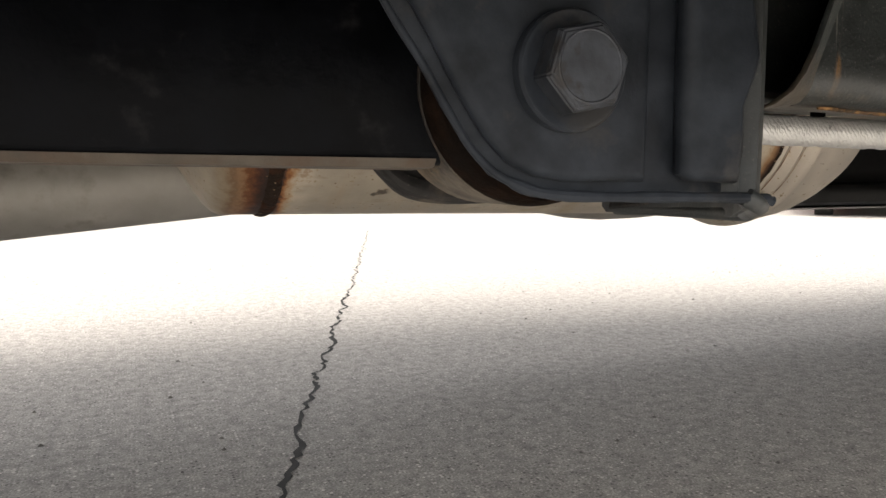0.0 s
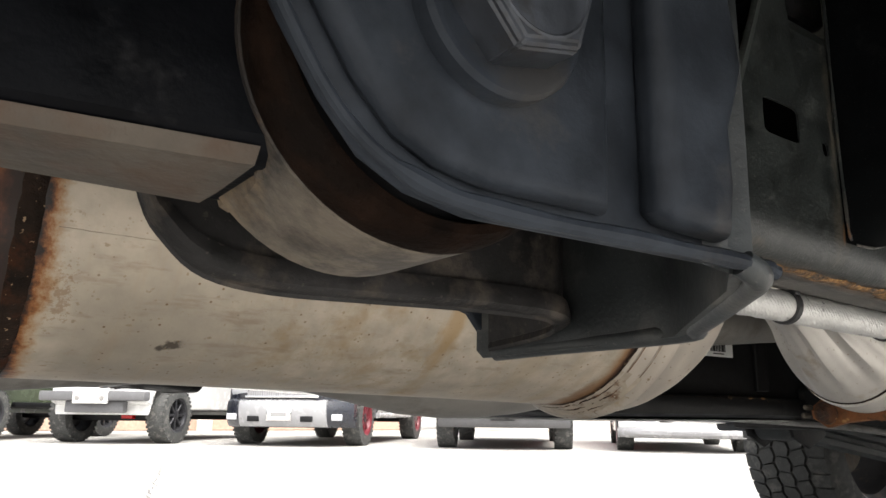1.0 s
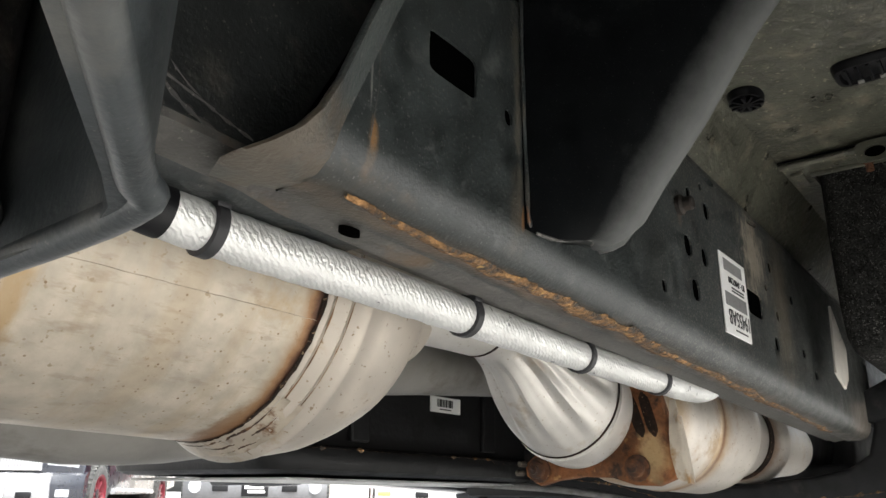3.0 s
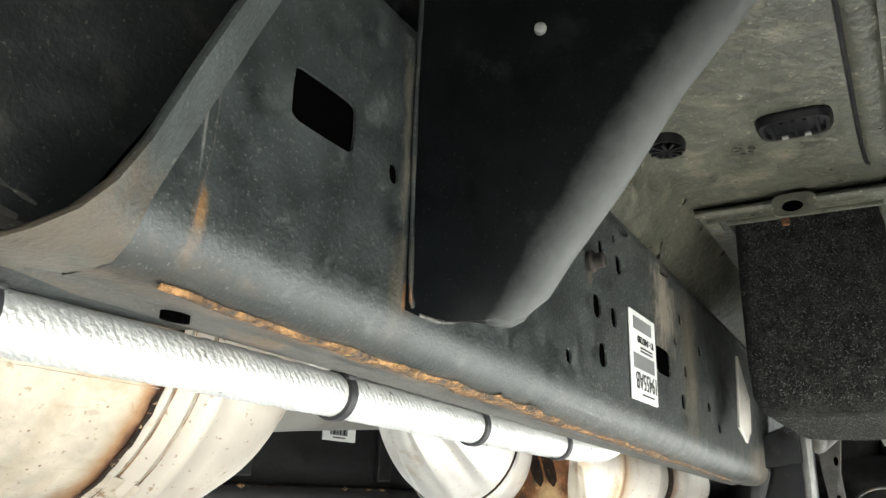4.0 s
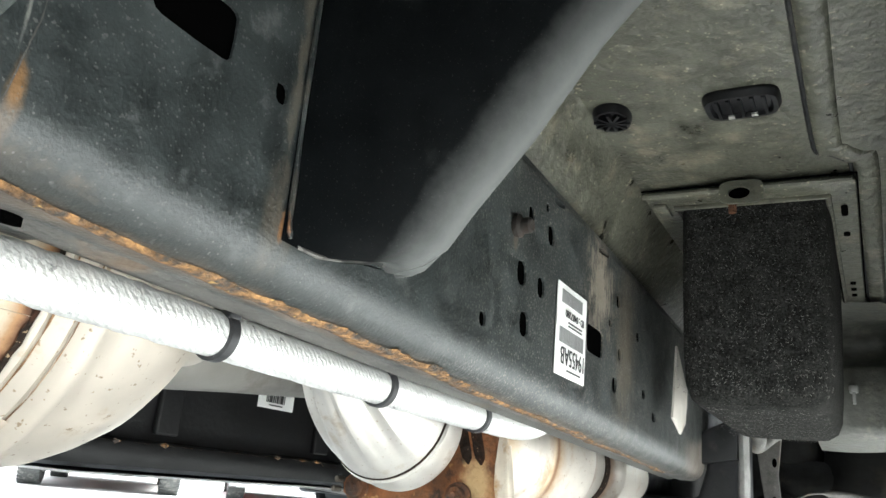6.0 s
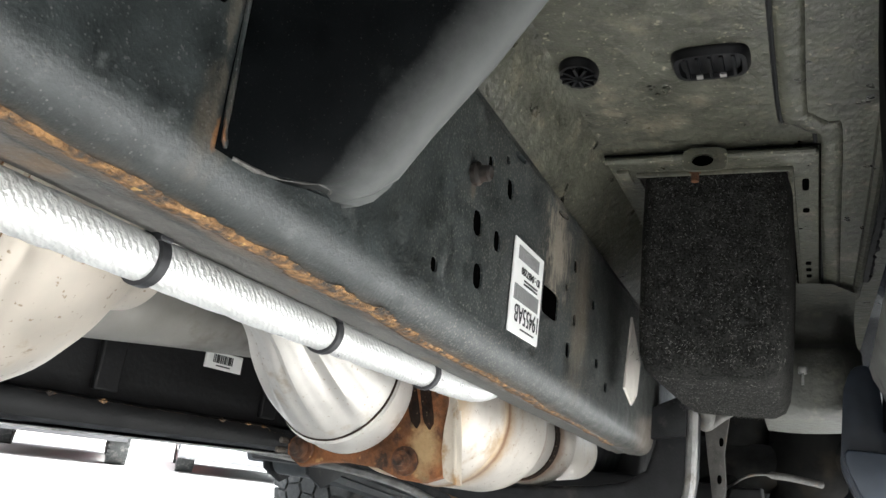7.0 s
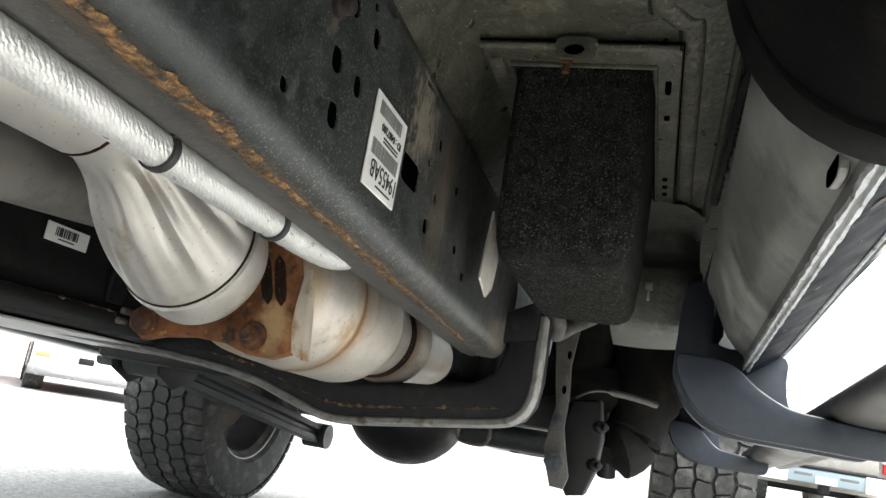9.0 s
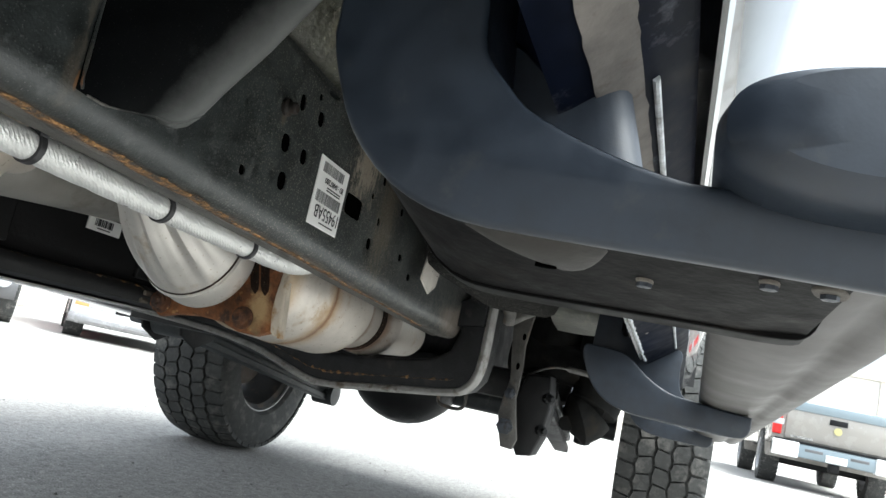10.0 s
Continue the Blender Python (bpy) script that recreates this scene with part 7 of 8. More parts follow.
    # inner wing liners, springs and dampers
    for s in (0, 1):
        bm = BM()
        rows = []
        for k in range(13):
            a = math.pi * k / 12
            rows.append([(3.25 - 0.52 * math.cos(a), y, 0.50 + 0.52 * math.sin(a)) for y in (-0.04, 0.1, 0.34)])
        rows = [[(2.73, y, 0.60) for y in (-0.04, 0.1, 0.34)]] + rows[1:]
        quad_grid(bm, rows)
        box(bm, 2.45, 2.73, 0.20, 0.34, 0.55, 0.98, 0.02)
        if s:
            for v in bm.verts:
                v.co.y = 2 * YC - v.co.y
        part("wheel_liner", bm, M_tank, truck, "black plastic wheel arch liner", smooth=True, angle=50)
        bm = BM()
        y = 0.30 if not s else 2 * YC - 0.30
        tube(bm, [(3.1, y, 0.35), (3.02, y, 0.62), (2.98, y, 0.95)], [0.03, 0.03, 0.045], 16)
        part("damper", bm, M_frame, truck, "black damper", smooth=True)
    bm = BM()
    tube(bm, arc_path([(2.42, 0.18, 0.98), (2.42, 0.19, 0.70), (2.40, 0.20, 0.55), (2.38, 0.22, 0.46), (2.36, 0.27, 0.425)], 5), [0.085] * 11 + [0.07] * 8 + [0.05, 0.035], 18)
    tube(bm, arc_path([(2.46, 0.34, 0.98), (2.45, 0.36, 0.66), (2.43, 0.37, 0.50), (2.42, 0.38, 0.45)], 5), [0.085] * 12 + [0.06, 0.05, 0.04, 0.03], 18)
    tube(bm, arc_path([(2.40, 0.10, 0.62), (2.40, 0.24, 0.575), (2.40, 0.46, 0.585)], 5), 0.055, 16)
    tube(bm, [(2.35, 0.27, 0.42), (2.33, 0.27, 0.42)], 0.02, 10)
    tube(bm, [(2.35, 0.19, 0.47), (2.33, 0.19, 0.47)], 0.014, 10)
    part("front_frame_end", bm, M_grime, truck, "grimy black frame end and steering parts", smooth=True, angle=50)
    bm = BM()
    tube(bm, arc_path([(1.95, 0.345, 0.50), (2.1, 0.30, 0.545), (2.2, 0.24, 0.553), (2.28, 0.17, 0.548)], 6), [0.0025] * 10 + [0.0075] * 8 + [0.008], 10)
    part("sensor_wire", bm, M_frame_dusty, truck, "grey sensor wire with connector", smooth=True)


build_front()


def build_wheel(parent, cx, cy, r=0.42, w=0.285, side=1):
    """An all-terrain tyre on an alloy rim; side +1 has its outer face to +y."""
    at = Matrix.Translation((cx, cy, r)) @ pose(0, 0, 0, 0, 0, 90 * side)
    bm = BM()
    h = w / 2
    prof = [(-h * 0.78, 0.245), (-h * 0.98, 0.27), (-h * 1.02, r * 0.80), (-h * 0.98, r * 0.90), (-h * 0.90, r * 0.955), (-h * 0.6, r * 0.966), (h * 0.6, r * 0.966), (h * 0.90, r * 0.955), (h * 0.98, r * 0.90), (h * 1.02, r * 0.80), (h * 0.98, 0.27), (h * 0.78, 0.245)]
    lathe(bm, prof, at, 72)
    wheel = part("wheel", bm, M_rubber, parent, "all-terrain tyre on a grey alloy wheel", smooth=True, angle=40)
    bm = BM()
    n = 46
    rt = random.Random(3)
    pitch = 2 * math.pi / n
    for k in range(n):
        for j, (u0, u1) in enumerate(((-0.99, -0.62), (-0.54, -0.23), (-0.15, 0.15), (0.23, 0.54), (0.62, 0.99))):
            a0 = pitch * (k + 0.5 * (j % 2))
            lug, p = j in (0, 4), 0.032
            da = pitch * ((0.40 if k % 2 else 0.44) if lug else 0.445)
            skew = pitch * (0.07 if j % 2 else -0.05) + pitch * rt.uniform(-0.015, 0.015)
            pl, pr = (0.0 if j == 0 else p), (0.0 if j == 4 else p)
            pts = []
            for rr in (r * 0.955, r * (0.992 if lug else 1.0)):
                for u, a in ((u0 - pl, a0), (u0 + pl * 0.6, a0 - da + skew), (u1 - pr * 0.6, a0 - da - skew), (u1 + pr, a0), (u1 - pr * 0.6, a0 + da - skew), (u0 + pl * 0.6, a0 + da + skew)):
                    rl = rr - (0.012 if abs(u) > 0.9 else 0)
                    pts.append(bm.verts.new(at @ Vector((u * h, rl * math.cos(a), rl * math.sin(a)))))
            lo, hi = pts[:6], pts[6:]
            bm.faces.new(hi)
            for q in range(6):
                bm.faces.new((lo[q], lo[(q + 1) % 6], hi[(q + 1) % 6], hi[q]))
    tagged(part("tread", bm, M_rubber, wheel, "chunky tread blocks"), kind="stuff")
    bm = BM()
    lathe(bm, [(-h * 0.80, 0.25), (-h * 0.86, 0.262), (-h * 0.80, 0.252), (-h * 0.7, 0.232), (0.0, 0.222), (h * 0.55, 0.228), (h * 0.80, 0.25), (h * 0.86, 0.262)], at, 56)
    rim = part("rim", bm, M_barrel, wheel, "grimy alloy rim", smooth=True, angle=40)
    for s in (-1, 1):
        bm = BM()
        lathe(bm, [(s * h * 0.79, 0.249), (s * h * 0.87, 0.253), (s * h * 0.885, 0.262), (s * h * 0.84, 0.266)], at, 56)
        part("rim_lip", bm, M_alloy, rim, "pale rim lip", smooth=True)
    for k in range(6):
        bm = BM()
        box(bm, h * 0.35, h * 0.62, -0.032, 0.032, 0.05, 0.232, 0.01, m=at @ pose(0, 0, 0, 60 * k, 0, 0))
        part("spoke", bm, M_barrel, rim)
    bm = BM()
    lathe(bm, [(-0.02, 0.0), (-0.02, 0.16), (0.01, 0.165), (0.02, 0.09), (h * 0.6, 0.085), (h * 0.66, 0.0)], at, 32)
    part("hub", bm, M_dusty, rim, "brown brake disc and hub", smooth=True, angle=30)
    return wheel


build_wheel(truck, 3.25, 1.82, r=0.425, w=0.32, side=1)
build_wheel(truck, 3.25, 0.015, side=-1)


# ---- the other vehicles and the buildings across the lot ----
def paint(name, c, rough=0.25):
    return material(name, c, rough, vary=0.06, scale=8, bump=0.0, coat=0.6)


P_white, P_black, P_red = paint("white_paint", (0.72, 0.72, 0.71)), paint("black_paint", (0.010, 0.012, 0.020), 0.3), paint("red_paint", (0.45, 0.02, 0.03))
P_green, P_silver, P_tan = paint("olive_paint", (0.06, 0.075, 0.045)), paint("silver_paint", (0.29, 0.29, 0.30)), paint("pewter_paint", (0.30, 0.28, 0.255))
P_dull = paint("blue_grey_paint", (0.20, 0.25, 0.28), 0.4)
M_gold = plain("gold_emblem", (0.55, 0.50, 0.25), 0.3, 0.5)
M_glass = plain("vehicle_glass", (0.02, 0.025, 0.03), 0.05)
M_lamp = plain("lamp_lens", (0.45, 0.46, 0.48), 0.1)
M_amber = plain("amber_lens", (0.62, 0.36, 0.14), 0.2)
M_tail = plain("red_lens", (0.55, 0.01, 0.01), 0.15)
M_trim = material("grey_plastic", (0.12, 0.12, 0.125), 0.55, vary=0.15)
M_wheel_red = plain("red_wheel", (0.13, 0.012, 0.02), 0.4)
M_wheel_dark = material("dark_wheel", (0.05, 0.05, 0.055), 0.35, 0.6, vary=0.2, bump=0)


def far_wheel(parent, x, y, r, w, rim_mat, out):
    bm = BM()
    at = Matrix.Translation((x, y, r)) @ pose(0, 0, 0, 0, 0, 90 * out)
    h = w / 2
    lathe(bm, [(-h, r * 0.62), (-h * 1.05, r * 0.8), (-h * 0.9, r * 0.96), (-h * 0.6, r), (h * 0.6, r), (h * 0.9, r * 0.96), (h * 1.05, r * 0.8), (h, r * 0.62)], at, 36)
    wh = part("wheel", bm, M_rubber, parent, "black off-road tyre", smooth=True, angle=40)
    bm = BM()
    for k in range(36):
        box(bm, h * 0.25, h * 0.98, -0.018, 0.018, r * 0.93, r * 1.001, m=at @ pose(0, 0, 0, 10 * k, 0, 0))
        box(bm, -h * 0.98, -h * 0.25, -0.018, 0.018, r * 0.93, r * 1.001, m=at @ pose(0, 0, 0, 10 * k + 5, 0, 0))
    tagged(part("tread", bm, M_rubber, wh, "blocky tread"), kind="stuff")
    bm = BM()
    lathe(bm, [(-h, r * 0.62), (0, r * 0.57), (h * 0.7, r * 0.58), (h * 1.02, r * 0.63), (h * 0.9, r * 0.56), (h * 0.3, r * 0.5)], at, 32)
    rim = part("rim", bm, rim_mat, wh, smooth=True)
    for k in range(8):
        bm = BM()
        box(bm, h * 0.35, h * 0.75, -r * 0.05, r * 0.05, r * 0.1, r * 0.57, 0.006, 1, m=at @ pose(0, 0, 0, 45 * k, 0, 0))
        part("spoke", bm, rim_mat, rim)
    bm = BM()
    lathe(bm, [(0.0, 0.0), (0.0, r * 0.45), (h * 0.2, r * 0.45), (h * 0.3, r * 0.18), (h * 0.8, r * 0.16), (h * 0.85, 0.0)], at, 20)
    part("hub", bm, M_wheel_dark, rim, smooth=True)


def vehicle(name, label, category, body, r, w, track, base, length_front, width, hood, roof, clear, rim_mat, style):
    """A parked vehicle in its own frame: forward is +x, the front axle stands over the origin."""
    v = empty(name, 0, 0, 0, label, category, "parked vehicles")
    hw, front, rear = width / 2, length_front, -base - (1.15 if style != "sedan" else 0.95)
    # body with wheel openings cut into its sides
    def arch(cx, rr, n=9):
        return [(cx + rr * math.cos(a), r + rr * math.sin(a)) for a in [math.pi * (1 - k / (n - 1)) for k in range(n)]][::-1]
    out = [(front, clear + 0.10), (front - 0.02, hood - 0.12), (front - 0.10, hood), (-0.75, hood + 0.06), (-1.15, roof - 0.05), (-1.35, roof), (-2.35 if style == "pickup" else rear + 0.35, roof - 0.01)]
    out += [(-2.75, hood + 0.12), (rear, hood + 0.10), (rear, clear + 0.12)] if style == "pickup" else [(rear + 0.05, hood + 0.1), (rear, clear + 0.12)]
    ra = r * 1.22
    out += [(-base - ra, clear + 0.04)] + arch(-base, ra)[::-1] + [(-base + ra, clear), (-ra, clear)] + arch(0, ra)[::-1] + [(ra, clear + 0.06)]
    bm = BM()
    prism(bm, out, "y", -hw, hw, bevel=0.035, seg=3)
    part("body", bm, body, v, smooth=True, angle=30)
    bm = BM()
    box(bm, rear + 0.15, front - 0.15, -hw * 0.8, hw * 0.8, clear - 0.02, clear + 0.25, 0.03)
    box(bm, -0.09, 0.09, -track / 2, track / 2, r - 0.09, r + 0.06, 0.03)
    box(bm, -base - 0.09, -base + 0.09, -track / 2, track / 2, r - 0.09, r + 0.06, 0.03)
    part("chassis", bm, M_tank, v, "dark chassis and axles")
    for y in (hw - 0.01, -hw - 0.004):
        bm = BM()
        prism(bm, [(-0.80, hood + 0.09), (-1.16, roof - 0.09), (-2.2, roof - 0.08), (-2.2, hood + 0.1)], "y", y, y + 0.014, bevel=0.01)
        part("side_window", bm, M_glass, v)
    bm = BM()
    box(bm, -0.02, 0.02, -hw * 0.88, hw * 0.88, -0.26, 0.26, 0.01, m=Matrix.Translation((-0.94, 0, (hood + roof) / 2 + 0.02)) @ pose(0, 0, 0, 0, -38, 0))
    part("windscreen", bm, M_glass, v)
    for s in (-1, 1):
        for cx in (0, -base):
            far_wheel(v, cx, s * track / 2, r, w, rim_mat, s)
    return v, front, hw


def add(parent, name, mat, x0, x1, y0, y1, z0, z1, bevel=0.01, label=""):
    bm = BM()
    box(bm, x0, x1, y0, y1, z0, z1, bevel)
    return part(name, bm, mat, parent, label, smooth=True, angle=30)


def disc(parent, name, mat, x, y, z, r, depth=0.03, label=""):
    bm = BM()
    lathe(bm, [(0, 0), (0, r), (depth * 0.7, r), (depth, r * 0.85), (depth, 0)], Matrix.Translation((x, y, z)), 24)
    return part(name, bm, mat, parent, label, smooth=True)


def fascia(parent, name, mat, fr, half, prof, sweep, power=3.2, label="", y0=None, n=28):
    """A moulded front panel: an (x, z) profile carried across the car, swept back towards its ends."""
    lo = -half if y0 is None else y0
    rows = []
    for k in range(n + 1):
        y = lo + (half - lo) * k / n
        back = sweep * abs(y / max(abs(lo), half)) ** power
        rows.append([(fr + dx - back, y, z) for dx, z in prof] + [(fr - 0.10 - back, y, prof[-1][1] - 0.01), (fr - 0.10 - back, y, prof[0][1] + 0.01)])
    bm = BM()
    vs = quad_grid(bm, rows, close_v=True)
    bm.faces.new(vs[0])
    bm.faces.new(vs[-1])
    return part(name, bm, mat, parent, label, smooth=True, angle=40)


HEAD = -136


def place(v, x, y, heading):
    v.matrix_basis = pose(x, y, 0, 0, 0, heading)


# white off-roader with a winch bumper
v, fr, hw = vehicle("off_roader", "white boxy off-roader with a grey steel bumper", "off-roader", P_white, 0.42, 0.30, 1.62, 2.95, 0.62, 1.60, 1.12, 1.85, 0.50, M_wheel_dark, "suv")
add(v, "fender", P_white, -0.55, 0.45, 0.62, 0.96, 0.93, 0.99, 0.02)
add(v, "fender", P_white, -0.55, 0.45, -0.96, -0.62, 0.93, 0.99, 0.02)
b = add(v, "bumper", M_trim, fr + 0.02, fr + 0.20, -0.86, 0.86, 0.62, 0.76, 0.03, "grey steel bumper")
add(b, "skid", M_trim, fr - 0.02, fr + 0.10, -0.48, 0.48, 0.45, 0.62, 0.02)
add(b, "bumper_plate", M_label, fr + 0.17, fr + 0.215, -0.28, 0.28, 0.58, 0.80, 0.01, "white plate on the bumper")
for s in (-0.2, 0.2):
    disc(b, "shackle", M_alloy, fr + 0.21, s, 0.66, 0.04)
g = add(v, "star_plate", M_plastic, fr + 0.03, fr + 0.06, -0.30, 0.30, 0.82, 1.0, 0.01, "black plate with a white star")
bm = BM()
star = [((0.085 if k % 2 == 0 else 0.035) * math.sin(k * math.pi / 5), 0.915 + (0.085 if k % 2 == 0 else 0.035) * math.cos(k * math.pi / 5)) for k in range(10)]
prism(bm, star, "x", fr + 0.06, fr + 0.066)
part("star", bm, M_label, g, "white star")
add(g, "small_print", M_label, fr + 0.06, fr + 0.064, 0.17, 0.25, 0.86, 0.90, 0.0)
for s in (-1, 1):
    disc(v, "headlight", M_lamp, fr - 0.01, s * 0.62, 0.98, 0.10)
    add(v, "grille_post", P_white, fr - 0.02, fr + 0.02, s * 0.36 - 0.05, s * 0.36 + 0.05, 0.80, 1.10)
add(v, "recovery_hook", M_tail, fr - 0.6, fr - 0.45, 0.1, 0.3, 0.36, 0.44, 0.02, "red recovery hook")
place(v, 3.08, 12.95, HEAD)

# olive off-roader beside it
v, fr, hw = vehicle("off_roader", "olive green boxy off-roader", "off-roader", P_green, 0.42, 0.30, 1.62, 2.95, 0.62, 1.60, 1.12, 1.85, 0.52, M_wheel_dark, "suv")
add(v, "bumper", M_trim, fr + 0.02, fr + 0.20, -0.86, 0.86, 0.62, 0.76, 0.03)
add(v, "rock_rail", M_plastic, -2.3, -0.6, -0.88, -0.78, 0.52, 0.60, 0.02)
add(v, "rock_rail", M_plastic, -2.3, -0.6, 0.78, 0.88, 0.52, 0.60, 0.02)
for s in (-1, 1):
    add(v, "fender", M_plastic, -0.55, 0.5, s * 0.80 - 0.16, s * 0.80 + 0.16, 0.92, 0.97, 0.02)
    disc(v, "headlight", M_lamp, fr - 0.01, s * 0.62, 0.98, 0.10)
place(v, 0.75, 14.7, HEAD)

# black pickup with a silver lower bumper
v, fr, hw = vehicle("pickup_truck", "black pickup with a silver bumper and red wheels", "pickup truck", P_black, 0.41, 0.28, 1.73, 3.55, 0.62, 1.94, 1.12, 1.86, 0.42, M_wheel_red, "pickup")
fr += 0.33
fascia(v, "front_panel", P_black, fr - 0.06, 0.97, [(0.0, 0.60), (0.03, 0.70), (0.02, 0.90), (-0.02, 1.04), (-0.10, 1.12)], 0.34, 3.0, "black front wings and nose")
sh = fascia(v, "bumper_shell", P_black, fr, 0.985, [(-0.06, 0.27), (0.0, 0.31), (0.04, 0.42), (0.05, 0.54), (0.02, 0.64), (-0.06, 0.68)], 0.36, 3.0, "black painted bumper corners")
b = fascia(v, "bumper", P_silver, fr + 0.045, 0.66, [(-0.05, 0.28), (0.0, 0.33), (0.03, 0.44), (0.045, 0.55), (0.02, 0.64), (-0.03, 0.66)], 0.10, 3.0, "silver bumper")
for s in (-1, 1):
    add(sh, "fog_light", M_lamp, fr - 0.13, fr - 0.085, s * 0.80 - 0.08, s * 0.80 + 0.08, 0.37, 0.46, 0.012)
    add(b, "air_slot", M_plastic, fr + 0.02, fr + 0.066, s * 0.40 - 0.09, s * 0.40 + 0.09, 0.35, 0.43, 0.012)
    fascia(v, "headlight", M_lamp, fr - 0.03 - 0.035, s * 0.90 if s > 0 else -0.58, [(0.0, 0.73), (0.035, 0.77), (0.035, 0.90), (0.0, 0.97)], 0.24, 3.0, y0=0.58 if s > 0 else -0.90, n=8)
    bm = BM()
    tube(bm, [(-0.6, s * 1.0, 0.45), (-2.8, s * 1.0, 0.45)], 0.045, 14)
    part("side_step", bm, P_silver, v, smooth=True)
add(b, "plate_frame", M_chrome, fr + 0.06, fr + 0.095, -0.19, 0.19, 0.36, 0.55, 0.01)
pl = add(b, "number_plate", M_label, fr + 0.09, fr + 0.10, -0.16, 0.16, 0.38, 0.53, 0.005, "pale plate")
add(pl, "plate_bar", M_bar_ink, fr + 0.10, fr + 0.103, -0.12, 0.12, 0.42, 0.48, 0.0)
gr = add(v, "grille", P_silver, fr - 0.07, fr - 0.005, -0.54, 0.54, 0.69, 1.02, 0.02, "silver mesh grille")
for k in range(30):
    bm = BM()
    box(bm, fr - 0.006, fr - 0.001, -0.51 + k * 0.035 - 0.003, -0.51 + k * 0.035 + 0.003, 0.71, 1.0)
    part("grille_bar", bm, M_trim, gr)
for z in (0.70, 0.865, 1.02):
    add(gr, "chrome_bar", M_chrome, fr - 0.03, fr + 0.02, -0.56, 0.56, z - 0.016, z + 0.016, 0.01)
add(gr, "emblem", M_gold, fr + 0.015, fr + 0.03, -0.07, 0.07, 0.845, 0.885, 0.008)
place(v, 5.38, 11.26, HEAD)

# red off-road pickup with a grey bumper
v, fr, hw = vehicle("pickup_truck", "red pickup with a grey and silver front bumper", "pickup truck", P_red, 0.41, 0.26, 1.70, 3.4, 0.46, 1.84, 1.02, 1.76, 0.42, P_silver, "pickup")
fr += 0.29
fascia(v, "front_panel", P_red, fr - 0.05, 0.92, [(0.0, 0.74), (0.02, 0.84), (-0.02, 0.95), (-0.10, 1.02)], 0.30, 3.0, "red nose")
b = fascia(v, "bumper", M_trim, fr + 0.02, 0.94, [(-0.06, 0.30), (0.0, 0.33), (0.06, 0.42), (0.08, 0.52), (0.05, 0.61), (0.0, 0.63)], 0.30, 3.0, "grey plastic bumper")
fascia(v, "nose_panel", P_white, fr + 0.0, 0.935, [(0.0, 0.61), (0.08, 0.65), (0.085, 0.74), (0.04, 0.80), (-0.04, 0.815)], 0.30, 3.0, "bright silver nose panel")
add(v, "grille_slot", M_plastic, fr + 0.06, fr + 0.09, -0.33, 0.33, 0.665, 0.745, 0.01)
for s in (-1, 1):
    disc(b, "fog_light", M_lamp, fr - 0.07, s * 0.77, 0.52, 0.085, 0.05)
    add(b, "tow_slot", M_plastic, fr + 0.04, fr + 0.087, s * 0.44 - 0.10, s * 0.44 + 0.10, 0.46, 0.545, 0.01)
pl = add(b, "number_plate", M_plastic, fr + 0.06, fr + 0.115, -0.17, 0.17, 0.40, 0.58, 0.01, "dark plate")
add(pl, "plate_bar", M_label, fr + 0.115, fr + 0.118, -0.13, 0.11, 0.495, 0.535, 0.0)
add(pl, "plate_bar", M_label, fr + 0.115, fr + 0.118, -0.09, 0.13, 0.445, 0.475, 0.0)
place(v, 7.6, 9.1, HEAD + 4)

# white van-like car with amber lamps
v, fr, hw = vehicle("car", "white car with amber indicators and a low bumper", "car", P_white, 0.34, 0.23, 1.62, 2.9, 0.55, 1.83, 0.72, 1.45, 0.24, P_silver, "sedan")
fr += 0.35
fascia(v, "front_panel", P_white, fr - 0.03, 0.915, [(0.0, 0.28), (0.04, 0.36), (0.03, 0.50), (0.0, 0.60), (-0.10, 0.70)], 0.36, 3.0, "white front panel")
b = fascia(v, "bumper", P_silver, fr, 0.925, [(-0.05, 0.19), (0.0, 0.20), (0.05, 0.24), (0.055, 0.29), (0.03, 0.32), (-0.02, 0.325)], 0.36, 3.0, "silver lower bumper")
fascia(b, "bumper_groove", M_trim, fr + 0.05, 0.86, [(0.0, 0.252), (0.008, 0.257), (0.0, 0.262)], 0.34, 3.0)
for s in (-1, 1):
    fascia(v, "headlight", M_lamp, fr - 0.03 + 0.012, s * 0.70 if s > 0 else -0.44, [(0.02, 0.40), (0.038, 0.42), (0.035, 0.48), (0.015, 0.50)], 0.165, 3.0, y0=0.44 if s > 0 else -0.70, n=8)
    fascia(v, "indicator", M_amber, fr - 0.03 + 0.012, s * 0.88 if s > 0 else -0.71, [(0.02, 0.41), (0.038, 0.43), (0.035, 0.47), (0.015, 0.49)], 0.33, 3.0, "amber indicator", y0=0.71 if s > 0 else -0.88, n=8)
    add(v, "air_slot", M_plastic, fr - 0.04, fr + 0.012, s * 0.30 - 0.09, s * 0.30 + 0.09, 0.40, 0.48, 0.01)
place(v, 9.45, 7.35, HEAD)

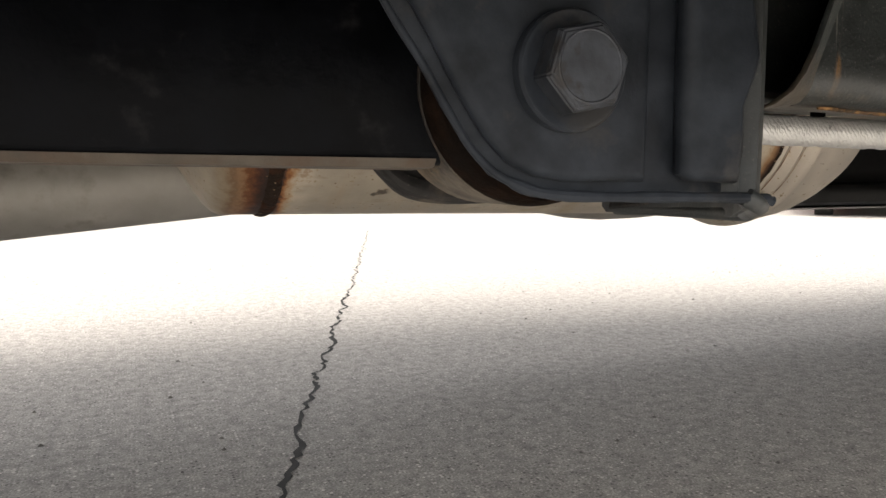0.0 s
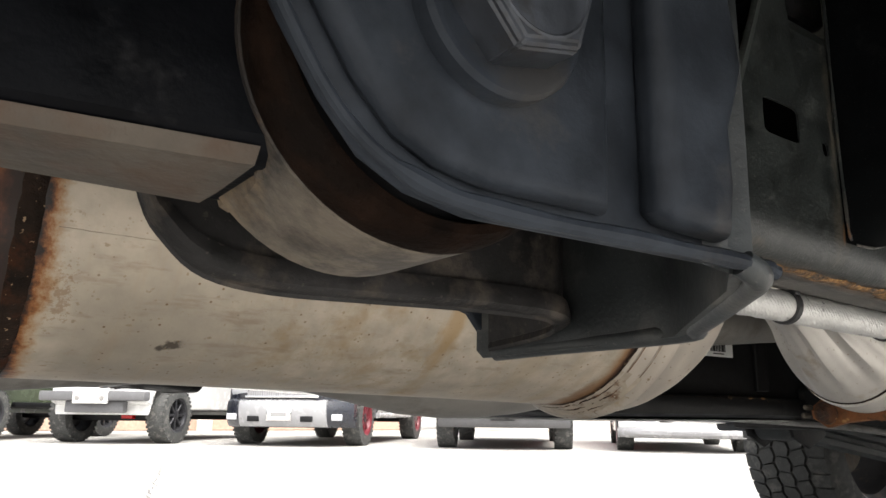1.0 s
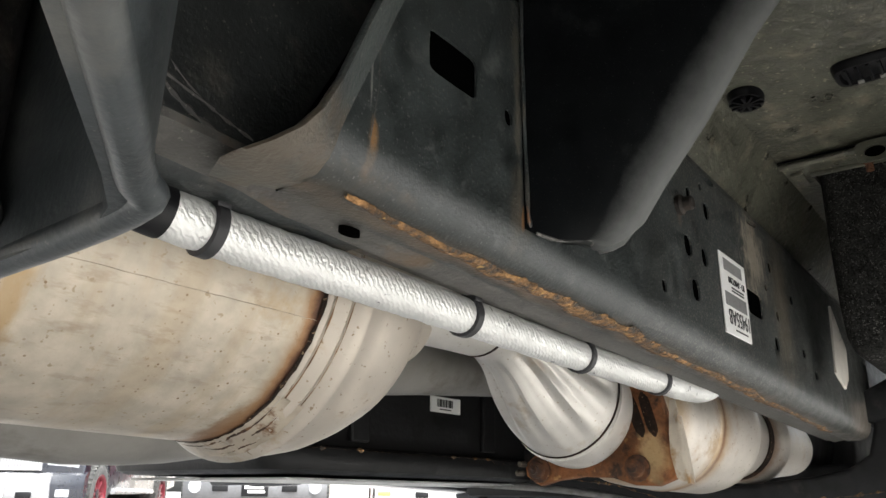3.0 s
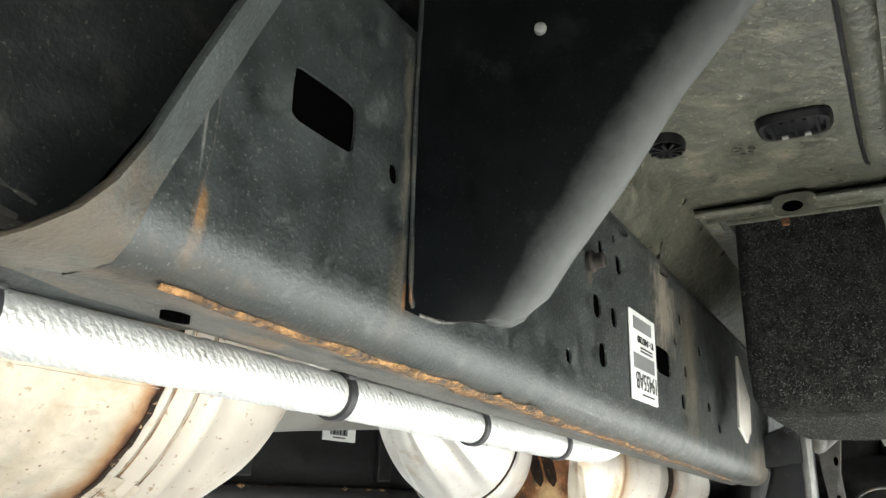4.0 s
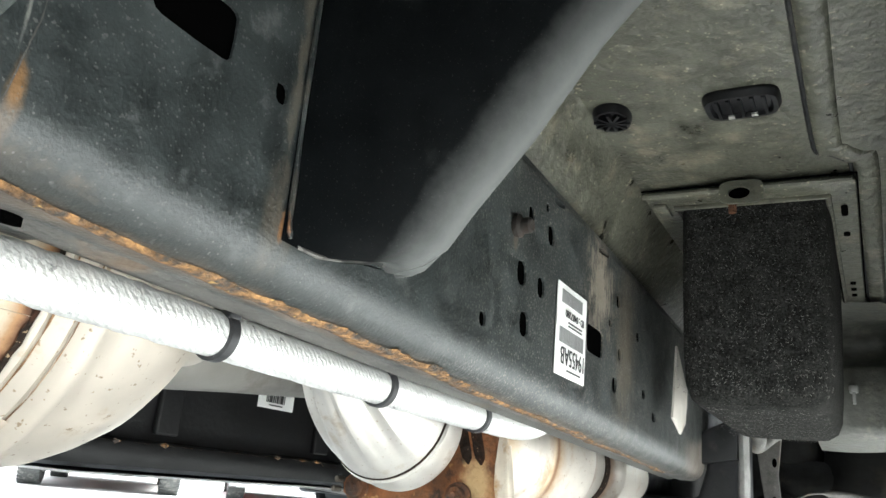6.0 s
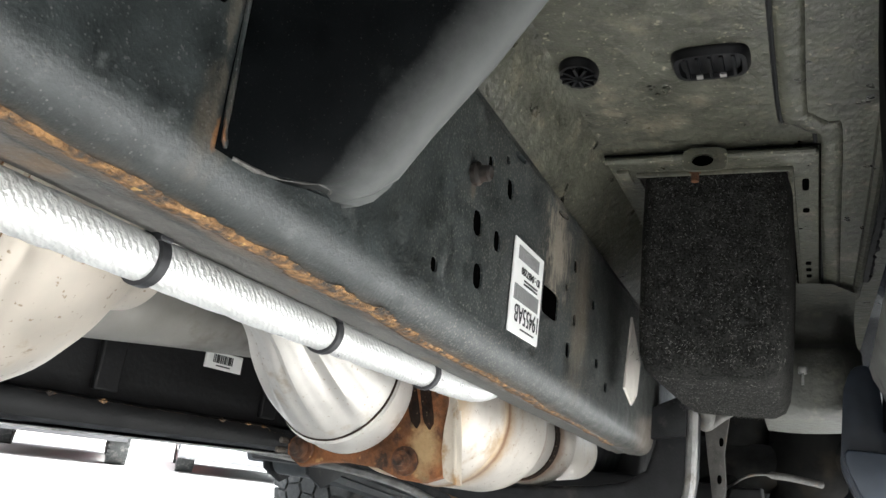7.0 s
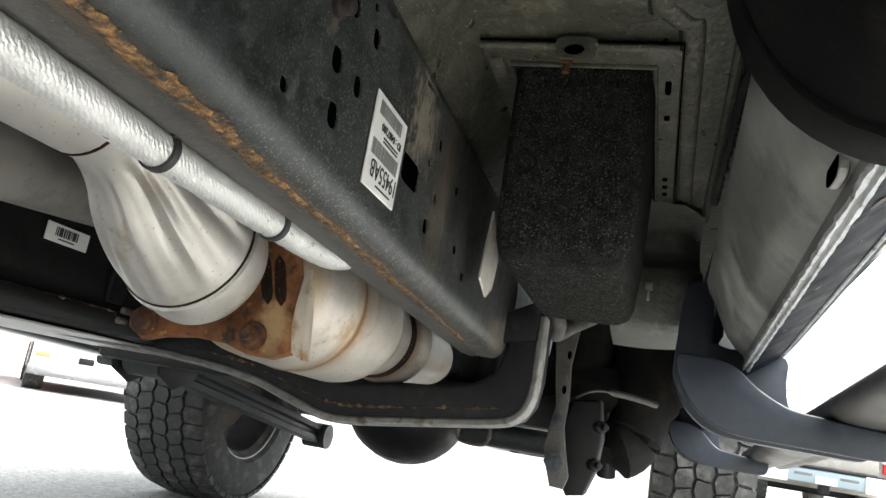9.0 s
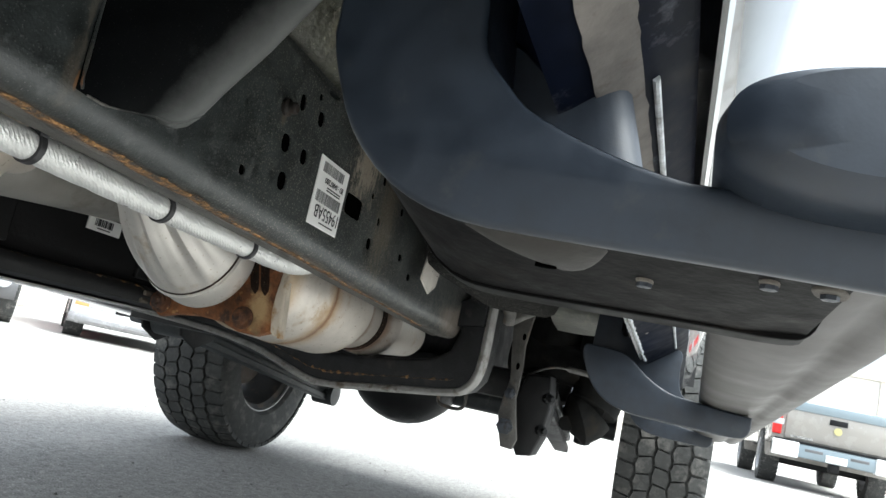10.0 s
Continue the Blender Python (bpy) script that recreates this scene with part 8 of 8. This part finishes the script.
# pewter pickup seen from behind, beyond the front wheel
v, fr, hw = vehicle("pickup_truck", "pewter pickup seen from behind with a chrome bumper", "pickup truck", P_tan, 0.40, 0.27, 1.52, 3.6, 0.9, 1.76, 1.16, 1.85, 0.56, P_silver, "pickup")
rr = -3.6 - 1.15
b = add(v, "rear_bumper", P_dull, rr - 0.16, rr + 0.02, -0.86, 0.86, 0.46, 0.66, 0.03, "blue-grey rear bumper with white corners")
for s in (-1, 1):
    add(b, "bumper_corner", P_white, rr - 0.18, rr - 0.02, s * 0.68 - 0.18, s * 0.68 + 0.18, 0.44, 0.67, 0.02)
    add(b, "step_recess", M_trim, rr - 0.165, rr - 0.155, s * 0.3 - 0.12, s * 0.3 + 0.12, 0.56, 0.60, 0.005)
add(b, "top_pad", M_plastic, rr - 0.17, rr, -0.84, 0.84, 0.665, 0.69, 0.008)
add(b, "number_plate", M_label, rr - 0.175, rr - 0.16, -0.14, 0.14, 0.47, 0.57, 0.005)
add(v, "hitch", M_plastic, rr - 0.12, rr + 0.1, -0.06, 0.06, 0.34, 0.46, 0.01)
tg = add(v, "tailgate", P_tan, rr - 0.03, rr + 0.02, -0.70, 0.70, 0.70, 1.20, 0.02)
add(tg, "tailgate_cap", P_dull, rr - 0.05, rr + 0.03, -0.72, 0.72, 1.13, 1.27, 0.02, "blue-grey tailgate cap")
add(tg, "tailgate_handle", M_plastic, rr - 0.045, rr - 0.028, -0.12, 0.12, 1.01, 1.09, 0.006)
disc(tg, "emblem", M_gold, rr - 0.05, 0.0, 0.93, 0.055)
add(tg, "badge", M_chrome, rr - 0.037, rr - 0.029, 0.32, 0.62, 0.73, 0.76, 0.0)
for s in (-1, 1):
    tl = add(v, "tail_light", M_tail, rr - 0.04, rr + 0.05, s * 0.81 - 0.065, s * 0.81 + 0.065, 0.74, 1.20, 0.02, "red tail light")
    add(tl, "reversing_lens", M_lamp, rr - 0.045, rr + 0.04, s * 0.80 - 0.075, s * 0.80 + 0.075, 0.88, 0.97, 0.01)
place(v, 17.6, -2.28, 0)
v, fr, hw = vehicle("car", "dark parked car far across the lot", "car", P_black, 0.34, 0.23, 1.6, 2.8, 0.85, 1.8, 0.95, 1.5, 0.34, P_silver, "sedan")
for s in (-1, 1):
    add(v, "tail_light", M_tail, -2.8 - 0.97, -2.8 - 0.90, s * 0.7 - 0.14, s * 0.7 + 0.14, 0.70, 0.86, 0.02, "red tail light")
place(v, 24.0, 3.2, 10)


def building(name, label, x, y, turn, length, height, wall, trim, gap, depth=8.0):
    """A low commercial front: wall, piers, plinth, windows with frames, roof edge."""
    e = empty(name, 0, 0, 0, label, "building")
    bm = BM()
    box(bm, 0, length, 0, depth, 0, height, 0.03)
    part("wall", bm, wall, e)
    bm = BM()
    box(bm, -0.2, length + 0.2, -0.25, depth + 0.2, height, height + 0.4, 0.05)
    part("roof_edge", bm, trim, e)
    n = int(length / gap)
    for k in range(n):
        x0 = 0.6 + k * gap
        bm = BM()
        box(bm, x0, x0 + gap * 0.5, -0.06, 0.05, 0.7, 1.9, 0.02)
        w = part("window", bm, trim, e)
        bm = BM()
        box(bm, x0 + 0.1, x0 + gap * 0.5 - 0.1, -0.075, 0.0, 0.8, 1.8)
        part("pane", bm, M_glass, w)
        bm = BM()
        box(bm, x0 + gap * 0.7, x0 + gap * 0.82, -0.12, 0.0, 0, height, 0.01)
        part("pier", bm, trim, e)
    e.matrix_basis = pose(x, y, 0, 0, 0, turn)
    return e


M_brick = material("pale_brick", (0.42, 0.29, 0.22), 0.85, vary=0.2, scale=14, bump=0.2)
M_stucco = material("cream_stucco", (0.62, 0.58, 0.52), 0.85, vary=0.08, scale=6, bump=0.2)
M_white_wall = material("white_wall", (0.75, 0.74, 0.72), 0.8, vary=0.06, scale=4, bump=0.1)
building("shop_building", "low brick shop building with pale window surrounds", -9, 21.5, -5, 22, 2.6, M_brick, M_stucco, 3.2)
building("shop_building", "long cream commercial building across the lot", 14.5, 19.5, -46, 30, 2.8, M_stucco, M_white_wall, 4.0)
building("shop_building", "pale commercial building at the end of the lot", 48, 2, -85, 40, 5.5, M_white_wall, M_stucco, 4.5)
